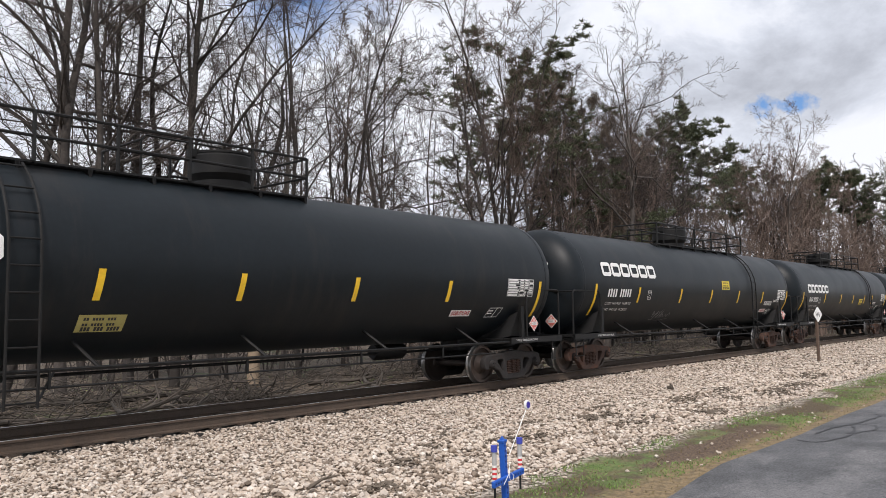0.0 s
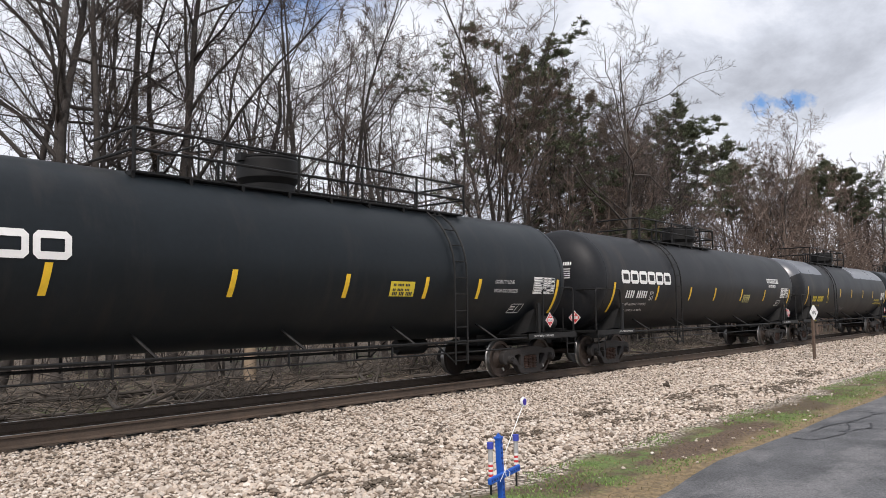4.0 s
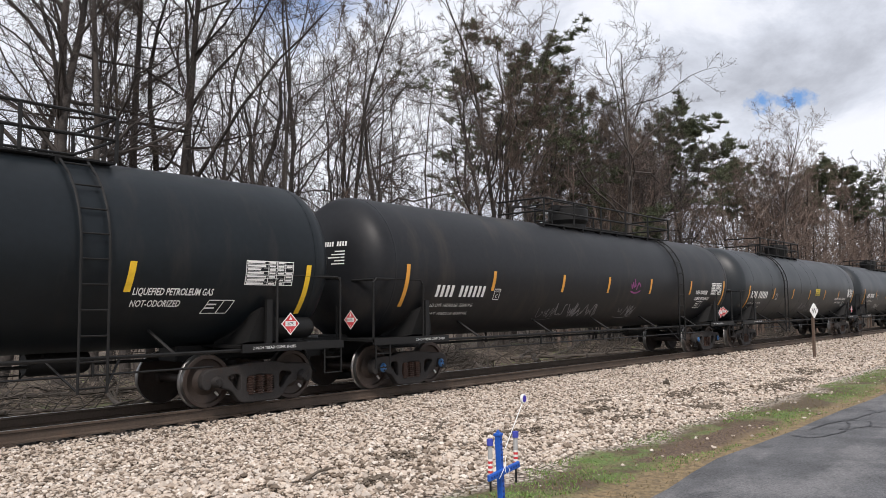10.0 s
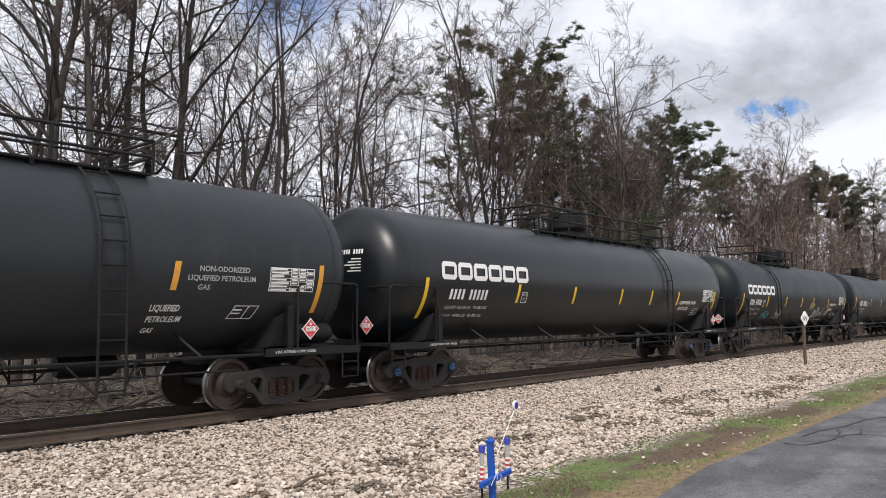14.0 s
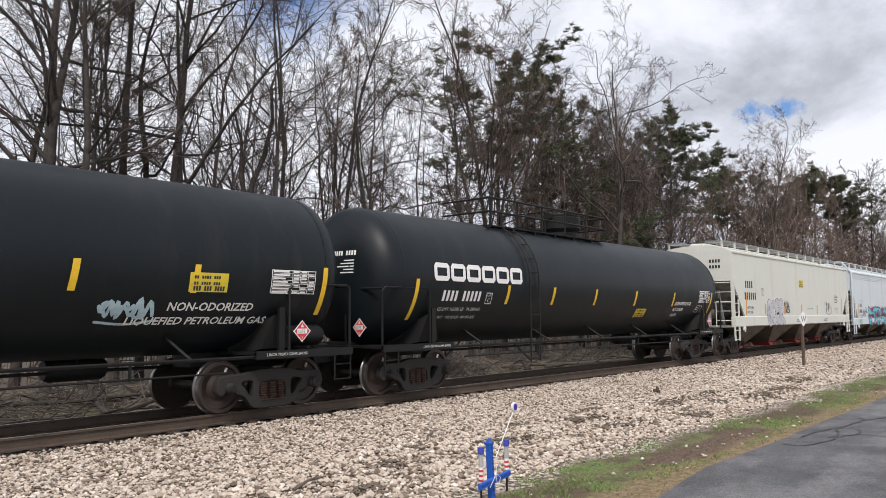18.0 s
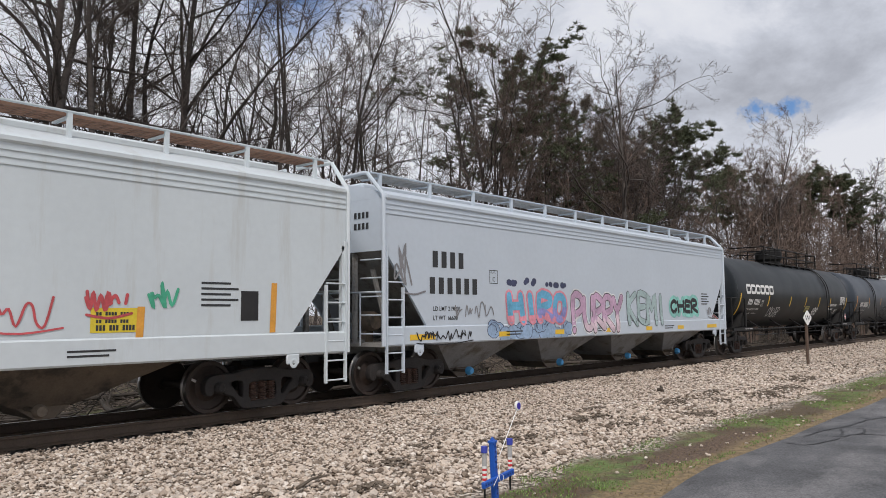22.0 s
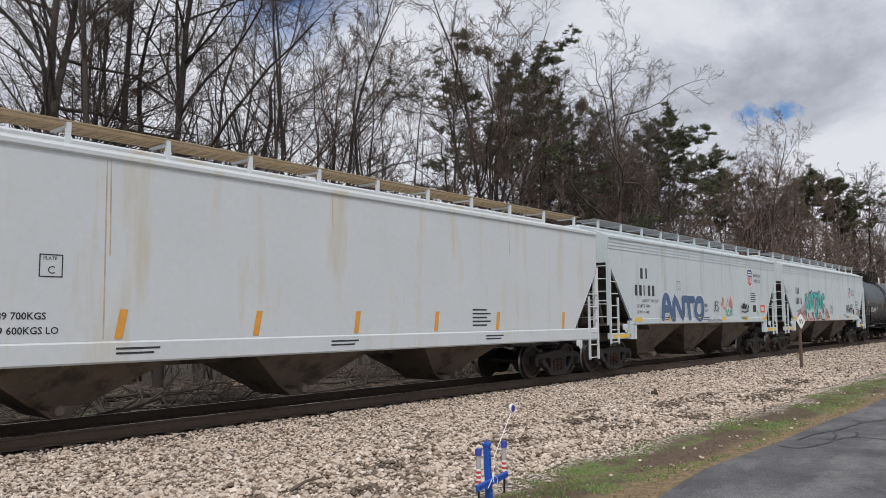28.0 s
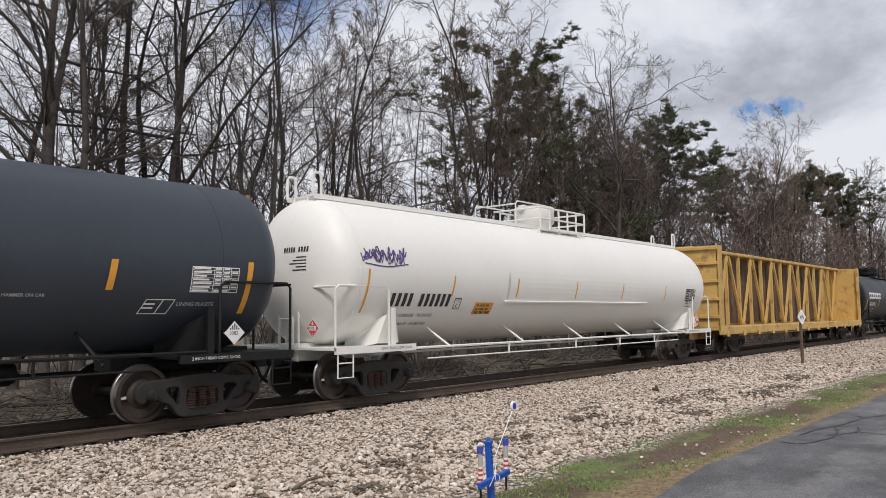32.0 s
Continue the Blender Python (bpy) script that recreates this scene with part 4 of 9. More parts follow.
def tank_car(k, spec):
    tc, paint = spec["tc"], spec.get("paint", BLACK)
    r, zc = spec.get("r", TANK_R), spec.get("zc", TANK_Z)
    half = tc / 2 + spec.get("over", 1.66)
    end = tc / 2 + WB / 2 + 1.06
    iron = spec.get("iron", BLACKIRON)
    car = new("tank_car")
    tagged(car, spec["label"], "tank car", "freight cars in the train")
    w = wrap_tank(r, zc)

    def az(z):
        return arc(z, r, zc)

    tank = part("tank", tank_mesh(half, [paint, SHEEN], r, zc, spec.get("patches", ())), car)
    for x in spec.get("bands", (-half + r * 0.5, half - r * 0.5)):
        g = Geo()
        ring_band(g, x, r, zc, 0.04, 0.006)
        part("weld_band", g.mesh("weld_band", paint, 40), tank)
    # dome, platform, rails
    dx, dr, dh = spec.get("dome", (0.15, 0.62, 0.62))
    top = zc + r
    g = Geo()
    g.lathe([(top - 0.25, dr * 0.86), (top + 0.10, dr * 0.86), (top + 0.22, dr), (top + dh - 0.05, dr), (top + dh, dr * 0.93), (top + dh, 0)], "z", 28, at=(dx, 0, 0))
    dome = part("dome", g.mesh("dome", iron, 35), car, label="round valve housing on top")
    g = Geo()
    g.lathe([(top + dh, dr * 0.97), (top + dh + 0.04, dr * 0.97), (top + dh + 0.06, dr * 0.8), (top + dh + 0.06, 0)], "z", 28, at=(dx, 0, 0))
    g.box(dx - dr - 0.08, dx - dr + 0.05, -0.1, 0.1, top + dh - 0.08, top + dh + 0.07)
    part("lid", g.mesh("lid", iron, 35), dome)
    p0, p1 = spec.get("plat", (-2.0, 5.2))
    py, pz = 0.78, zc + math.sqrt(r * r - 0.78 ** 2) + 0.12
    for sy in (-1, 1):
        g = Geo()
        for i in range(4):
            y = sy * (py - 0.02 - i * 0.085)
            g.box(p0 if sy < 0 else dx - dr, p1, y - 0.03, y + 0.03, pz - 0.02, pz + 0.012)
        plat = part("platform", g.mesh("platform", iron), car)
        x = p0 if sy < 0 else dx - dr
        while x <= p1:
            def brace():
                b = Geo()
                b.box(-0.03, 0.03, -py - 0.02, -0.36, -0.09, -0.02)
                b.box(-0.02, 0.02, -py - 0.02, -py + 0.02, -0.2, 0)
                return b.mesh("bracket", iron)
            part("bracket", shared("platbr%.2f" % py + iron.name, brace), plat, (x, 0, pz), (0, 0, 0 if sy < 0 else 180))
            x += 1.05
    hr = spec.get("rail", 0.72)
    if hr:
        for sy in (-1, 1):
            a = p0 if sy < 0 else dx - dr
            xs = [a + (p1 - a) * i / 5 for i in range(6)]
            for x in xs:
                g = shared("post%.2f" % hr + iron.name, lambda: hoop([(0, 0, 0), (0, 0, hr)], 0.03).mesh("rail_post", iron))
                part("rail_post", g, car, (x, sy * (py + 0.03), pz))
            g = Geo()
            for z in (hr * 0.5, hr):
                g.tube([(a, sy * (py + 0.03), pz + z), (p1, sy * (py + 0.03), pz + z)], 0.026, 6)
            part("guard_rail", g.mesh("guard_rail", iron), car)
        for x in (p0, p1):
            g = Geo()
            for z in (hr * 0.5, hr):
                g.tube([(x, -py - 0.03, pz + z), (x, py + 0.03, pz + z)], 0.026, 6)
            part("guard_rail", g.mesh("guard_rail", iron), car)
        g = Geo()
        a = dx - dr - 1.35
        g.tube([(a, -0.7, pz), (a, -0.7, pz + 0.62), (a + 0.08, -0.7, pz + 0.7), (a + 1.5, -0.7, pz + 0.7)], 0.02, 6)
        g.tube([(a, 0.7, pz), (a, 0.7, pz + 0.62), (a + 0.08, 0.7, pz + 0.7), (a + 1.5, 0.7, pz + 0.7)], 0.02, 6)
        g.tube([(a, -0.7, pz + 0.62), (a, 0.7, pz + 0.62)], 0.02, 6)
        part("grab_hoop", g.mesh("grab_hoop", iron), car)
    if spec.get("panel"):
        a, b = spec["panel"]
        g = Geo()
        s0, s1 = az(2.02), az(2.74)
        rect_geo(g, w, a, b, s0, s1, 0.035)
        for q0, q1 in ((a - 0.02, a), (b, b + 0.02)):
            rect_geo(g, w, q0, q1, s0, s1, 0.02)
        rect_geo(g, w, a, b, s1, s1 + 0.03, 0.02)
        vs = [w(x, s0 - 0.02, o) for x in (a - 0.1, b + 0.1) for o in (0.0, 0.08)] + [w(x, s0 + 0.02, o) for x in (a - 0.1, b + 0.1) for o in (0.0, 0.08)]
        g.add(vs, [(0, 1, 3, 2), (4, 6, 7, 5), (0, 4, 5, 1), (2, 3, 7, 6), (1, 5, 7, 3), (0, 2, 6, 4)])
        part("jacket_panel", g.mesh("jacket_panel", paint), tank, label="raised patch with a ledge along its foot")
    if spec.get("end_hoops"):
        g = Geo()
        for y in (-0.42, 0.42):
            g.box(-half + 0.5, half - 0.5, y - 0.03, y + 0.03, top - 0.05, top + 0.05)
        for i in range(5):
            y = -0.3 + i * 0.15
            g.box(-half + 0.5, half - 0.5, y - 0.045, y + 0.045, top + 0.005, top + 0.03)
        part("running_board", g.mesh("running_board", iron), car, label="white walkway along the top")
        for x in (-half + 0.6, half - 0.6):
            for y in (-0.42, 0.42):
                p = [(x - 0.11, y, top), (x - 0.11, y, top + 0.42), (x - 0.06, y, top + 0.5), (x + 0.06, y, top + 0.5), (x + 0.11, y, top + 0.42), (x + 0.11, y, top)]
                part("top_grab_hoop", hoop(p, 0.03).mesh("top_grab_hoop", iron, 40), car)
        for s in (-1, 1):
            xl = s * (half - 0.15)
            for y in (-0.22, 0.22):
                part("ladder_stile", Geo().tube([(xl, y, 1.1), (xl, y, zc + 0.6), (s * (half - 0.55), y, top + 0.02)], 0.025, 5).mesh("ladder_stile", iron), car)
            for i in range(6):
                part("rung", shared("endrung" + iron.name, lambda: hoop([(0, -0.22, 0), (0, 0.22, 0)], 0.016).mesh("rung", iron)), car, (xl, 0, 1.3 + i * 0.34))
    # ladder down the near and far side
    lx = spec.get("ladder", 4.55)
    if lx is not None:
        lw = spec.get("ladder_w", 0.42)
        for sy in (-1, 1):
            def lad(z, out):
                if z > zc:
                    return sy * (math.sqrt(max(0.01, (r + out) ** 2 - (z - zc) ** 2)))
                return sy * (r + out)
            zs = [0.50 + i * (pz - 0.55) / 14 for i in range(15)]
            for sx in (-1, 1):
                g = Geo()
                g.tube([(lx + sx * lw / 2, lad(z, 0.07), z) for z in zs], 0.022, 5)
                part("ladder_stile", g.mesh("ladder_stile", iron), car)
            n = 10
            for i in range(n):
                z = 0.58 + i * (pz - 0.70) / (n - 1)
                part("rung", shared("rung%.2f" % lw + iron.name, lambda: hoop([(-lw / 2, 0, 0), (lw / 2, 0, 0)], 0.015).mesh("rung", iron)), car, (lx, lad(z, 0.07), z))
            for sx in (-1, 1):
                g = Geo().tube([(lx + sx * 0.55, sy * 1.30, 0.98), (lx + sx * lw / 2, sy * 1.58, 0.55)], 0.02, 5)
                part("ladder_brace", g.mesh("ladder_brace", iron), car)
    # long side rods with struts up to the tank
    zr = spec.get("rod", 0.99)
    for sy in (-1, 1):
        g = Geo()
        g.tube([(-tc / 2 + 0.2, sy * 1.50, zr), (tc / 2 - 0.2, sy * 1.50, zr)], 0.03, 6)
        part("side_rod", g.mesh("side_rod", iron, 40), car)
        n = 5
        for i in range(n):
            x = -tc / 2 + 1.9 + (tc - 3.8) * i / (n - 1)
            g = shared("strut%.2f%.2f" % (r, zc) + iron.name, lambda: hoop([(-0.18, -0.95, zc - math.sqrt(r * r - 0.95 ** 2) + 0.03), (0.0, -1.5, 0.99)], 0.028).mesh("strut", iron))
            part("strut", g, car, (x, 0, 0), (0, 0, 0 if sy < 0 else 180))
    g = Geo()
    g.tube([(-tc / 2 + 1.0, 0.3, 0.80), (tc / 2 - 1.0, 0.3, 0.80)], 0.03, 6)
    for x in (-3.6, -0.4, 2.2, 4.6):
        if abs(x) < tc / 2 - 1.4:
            g.tube([(x, 0.3, zc - r + 0.1), (x, 0.3, 0.74)], 0.025, 5)
            g.tube([(x, -1.5, zr), (x, -1.5, zr - 0.26)], 0.025, 5)
    g.tube([(-tc / 2 + 1.2, -1.46, zr - 0.24), (tc / 2 - 1.2, -1.46, zr - 0.24)], 0.018, 5)
    part("brake_pipe", g.mesh("brake_pipe", iron, 40), car)
    g = Geo()
    cx = tc / 2 - 2.9
    g.lathe([(cx - 0.5, 0), (cx - 0.5, 0.16), (cx - 0.42, 0.2), (cx + 0.42, 0.2), (cx + 0.5, 0.16), (cx + 0.5, 0)], "x", 16, at=(0, 0.45, 0.84))
    g.box(cx - 0.2, cx + 0.2, 0.35, 0.55, 0.9, zc - r + 0.2)
    part("air_reservoir", g.mesh("air_reservoir", BLACKIRON, 40), car)
    if spec.get("cylinder", True):
        g = Geo()
        cx = end - 1.35
        g.lathe([(cx - 0.45, 0), (cx - 0.45, 0.15), (cx - 0.36, 0.2), (cx + 0.36, 0.2), (cx + 0.45, 0.15), (cx + 0.45, 0)], "x", 16, at=(0, -1.12, 1.34))
        part("brake_cylinder", g.mesh("brake_cylinder", iron, 40), car)
    # stub sills, saddles, end platforms
    for s in (-1, 1):
        g = Geo()
        g.box(min(s * (tc / 2 - 1.2), s * (end - 0.5)), max(s * (tc / 2 - 1.2), s * (end - 0.5)), -0.3, 0.3, 0.78, 1.14, ch=0.02)
        part("stub_sill", g.mesh("stub_sill", iron), car)
        xb = s * (tc / 2 - 0.1)
        for sy in (-1, 1):
            g = Geo()
            g.add([(xb - 0.5, sy * 0.5, 0.95), (xb + 0.5, sy * 0.5, 0.95), (xb - 0.32, sy * 1.32, 1.12), (xb + 0.32, sy * 1.32, 1.12),
                   (xb - 0.12, sy * 1.42, 1.72), (xb + 0.12, sy * 1.42, 1.72), (xb - 0.5, sy * 0.6, 1.3), (xb + 0.5, sy * 0.6, 1.3)],
                  [(0, 1, 3, 2), (2, 3, 5, 4), (4, 5, 7, 6), (0, 2, 4, 6), (1, 7, 5, 3), (0, 6, 7, 1)])
            g.box(xb - 0.06, xb + 0.06, sy * 1.46 - 0.03, sy * 1.46 + 0.03, 1.02, 1.85)
            part("saddle", g.mesh("saddle", iron), car)
        g = Geo()
        x0, x1 = sorted((s * (tc / 2 - 0.7), s * (end - 0.42)))
        g.box(x0, x1, -1.55, 1.55, 1.02, 1.07)
        g.box(x0, x1, -1.57, -1.51, 0.95, 1.09)
        g.box(x0, x1, 1.51, 1.57, 0.95, 1.09)
        part("end_platform", g.mesh("end_platform", iron), car)
        part("coupler", shared("coupler%.2f" % end, lambda: coupler_mesh(end)), car, (0, 0, 0), (0, 0, 0 if s > 0 else 180))
        xe = s * (end - 0.45)
        xi = s * (tc / 2 + spec.get("hoop_in", 0.05))
        for sy in (-1, 1):
            g = Geo()
            zh = 2.28
            g.tube([(xe, sy * 1.5, 1.05), (xe, sy * 1.5, zh - 0.08), (xe - s * 0.08, sy * 1.5, zh), (xi + s * 0.1, sy * 1.5, zh), (xi, sy * 1.5, zh - 0.1), (xi, sy * 1.5, 1.05)], 0.026, 6)
            part("handrail", g.mesh("handrail", iron, 40), car)
            g = Geo()
            g.tube([(xe - s * 0.02, sy * 1.55, 1.02), (xe - s * 0.02, sy * 1.55, 0.5), (xe - s * 0.42, sy * 1.55, 0.5), (xe - s * 0.42, sy * 1.55, 1.02)], 0.018, 5)
            g.tube([(xe - s * 0.02, sy * 1.55, 0.78), (xe - s * 0.42, sy * 1.55, 0.78)], 0.015, 5)
            part("sill_step", g.mesh("sill_step", iron), car)
        g = Geo()
        zh = 2.28
        g.tube([(xe, -1.5, zh - 0.02), (xe, -0.45, zh - 0.02), (xe, -0.4, zh - 0.1), (xe, -0.4, 1.05)], 0.024, 6)
        part("end_rail", g.mesh("end_rail", iron, 40), car)
    g = Geo()
    xh = -end + 0.9
    g.lathe([(-0.04, 0.30), (0.0, 0.33), (0.04, 0.30), (-0.04, 0.30)], "x", 20, at=(xh, 0.55, 1.95))
    g.tube([(xh, 0.22, 1.95), (xh, 0.88, 1.95)], 0.015, 5)
    g.tube([(xh, 0.55, 1.05), (xh, 0.55, 1.95)], 0.04, 6)
    part("brake_wheel", g.mesh("brake_wheel", iron, 40), car)
    add_trucks(car, tc, spec.get("rusty", False), spec.get("cap"))

    # markings
    letter = spec.get("letter", WHITEPAINT)
    sc = tc / 15.5
    for i, x in enumerate(spec.get("stripes", (-8.22, -4.68, -1.67, 0.93, 2.96, 5.11, 8.45))):
        tall = abs(x) > half - 1.5
        z0, z1 = (1.60, 2.48) if tall else (1.96, 2.42)
        z0, z1 = z0 + spec.get("stripe_dz", 0), z1 + spec.get("stripe_dz", 0)
        on = spec.get("panel") and spec["panel"][0] < x < spec["panel"][1]
        stripe(car, wrap_tank(r + 0.037, zc) if on else w, x, z0, z1, r, zc, spec.get("tape", YELLOW), slant=0.05, w=spec.get("tape_w", 0.11))
    lx0 = spec.get("logo")
    if lx0:
        dz = spec.get("logo_dz", 0.0)
        owner_blocks(car, w, lx0[0], lx0[1], az(2.46 + dz), az(2.86 + dz), 0.016)
    mk = spec.get("mark")
    if mk:
        x, z, h, pat = mk
        bars(car, "number_bar", letter, w, x, az(z), h, pat, 0.008, slant=0.02)
        g = Geo()
        text_geo(g, w, spec.get("limit", "LD LMT 163100 LB   74 000 KG"), x - 0.05, az(z - 0.22), 0.085, 0.007)
        part("load_lettering", g.mesh("load_lettering", letter), car)
        g = Geo()
        text_geo(g, w, spec.get("weight", "LT WT   99900 LB   45 300 KG"), x - 0.09, az(z - 0.40), 0.085, 0.007)
        part("load_lettering", g.mesh("load_lettering", letter), car)
        g = Geo()
        px = spec.get("plate", x + h * 0.62 * len(pat) + 0.12)
        frame_geo(g, w, px, px + 0.24, az(z - 0.06), az(z - 0.06) + 0.28, 0.018, 0.008)
        text_geo(g, w, "PLATE", px + 0.03, az(z + 0.12), 0.045, 0.008)
        text_geo(g, w, "C", px + 0.075, az(z - 0.02), 0.10, 0.008)
        part("plate_box", g.mesh("plate_box", letter), car)
        # bars on the head
        g = Geo()
        xe = -half
        def wh(u, s, out):
            rr = min(r * 0.98, math.hypot(u, s - zc))
            return (-(half - r * 0.46) - r * 0.46 * math.sqrt(max(0, 1 - (rr / r) ** 2.1)) - out - 0.004, u, s)
        for i in range(10):
            if i != 4:
                rect_geo(g, wh, -0.75 + i * 0.068, -0.75 + i * 0.068 + 0.045, 2.98, 3.08, 0.006)
        for j in range(5):
            rect_geo(g, wh, -0.72, -0.46 + 0.09 * ((j * 7) % 3), 2.86 - j * 0.065, 2.885 - j * 0.065, 0.006)
        part("end_lettering", g.mesh("end_lettering", letter), car)
    tb = spec.get("table", (7.15, 8.15))
    if tb:
        g = Geo()
        table_geo(g, w, tb[0], tb[1], az(2.10), az(2.52), 0.008)
        part("test_table", g.mesh("test_table", spec.get("table_paint", letter)), car)
    nt = spec.get("notice")
    if nt:
        x, z, mt = nt[0], nt[1], nt[2]
        g = Geo()
        rect_geo(g, w, x, x + 0.72, az(z), az(z) + 0.32, 0.008, 0)
        for i in range(3):
            bars_geo(g, w, x + 0.08, az(z) + 0.22 - i * 0.10, 0.05 if i < 2 else 0.08, "## #### ###" if i < 2 else "### ### ####", 0.010, 1, pitch=0.9 if i < 2 else 0.62)
        part("emergency_notice", g.mesh("emergency_notice", [mt, DARKLETTER]), car, label="yellow notice with dark bars")
    for i, (x, z, size, body, kind) in enumerate(spec.get("words", ())):
        g = Geo()
        mi = 0
        mats = [letter]
        narrow = 1.0 if kind in ("it", "grey") else 0.66
        if kind in ("box", "red"):
            wide = text_geo(Geo(), w, body, x, 0, size, 0, stretch=narrow, bold=0.03)
            rect_geo(g, w, x - 0.04, x + wide + 0.04, az(z) - size * 0.3, az(z) + size * 1.25, 0.007, 0)
            mi = 1
            mats = [WHITEPAINT, REDMARK if kind == "red" else DARKLETTER]
        elif kind == "grey":
            mats = [GREYLETTER]
        text_geo(g, w, body, x, az(z), size, 0.010, mi, shear=0.12 if kind != "grey" else 0, stretch=narrow, bold=0.03)
        part("commodity_lettering", g.mesh("commodity_lettering", mats), car)
    fb = spec.get("form", (6.45, 1.62))
    if fb:
        g = Geo()
        x, z = fb
        frame_geo(g, w, x, x + 0.50, az(z), az(z) + 0.27, 0.016, 0.008, slant=0.1)
        rect_geo(g, w, x + 0.29, x + 0.31, az(z) + 0.016, az(z) + 0.25, 0.009, 0, 0.085)
        rect_geo(g, w, x + 0.08, x + 0.26, az(z) + 0.17, az(z) + 0.20, 0.009)
        rect_geo(g, w, x + 0.06, x + 0.24, az(z) + 0.10, az(z) + 0.13, 0.009)
        part("stencil_form", g.mesh("stencil_form", letter), car)
    pl = spec.get("placard", ("1075", REDPLATE))
    if pl:
        add_placards(car, [tc / 2 + 0.32], 1.42, pl[0], pl[1], -1.53)
        pm = shared("placard" + pl[0] + pl[1].name, lambda: placard_mesh(pl[1], pl[0]))
        part("placard", pm, car, (-end + 0.52, -0.75, 1.45), (0, 0, -90), "diamond hazard placard")
    g = Geo()
    text_geo(g, wrap_flat(-1.575), "2 INCH TREAD COMP. SHOES", tc / 2 - 0.5, 1.0, 0.05, 0.004)
    text_geo(g, wrap_flat(-1.575), "2 INCH TREAD COMP. SHOES", -tc / 2 - 0.35, 1.0, 0.05, 0.004)
    part("sill_lettering", g.mesh("sill_lettering", letter), car)
    for j, (word, x0, x1, z0, z1, *rest) in enumerate(spec.get("sprayed", ())):
        sprayed_word(car, w, k * 10 + j, word, x0, x1, az(z0), az(z1), *rest)
    for j, a in enumerate(spec.get("scrawls", ())):
        word, x0, x1, z0, z1, pt, th = a
        word_tag(car, w, k * 10 + j, word, x0, x1, az(z0), az(z1), pt, th)
    for j, a in enumerate(spec.get("tags", ())):
        x0, x1, z0, z1, pt, th = a
        tag(car, w, k * 10 + j, x0, x1, az(z0), az(z1), pt, th, max(3, int((x1 - x0) * 3)))
    for j, a in enumerate(spec.get("pieces", ())):
        x0, x1, z0, z1, n, fill, edge, th = a
        graffiti(car, w, k * 10 + j + 3, x0, x1, az(z0), az(z1), n, fill, edge, None, th, "sprayed graffiti piece")
    CARS.append((car, spec["x"]))
    return car


# ---- covered hoppers ----
HY = 1.60                          # half width of a hopper's sides


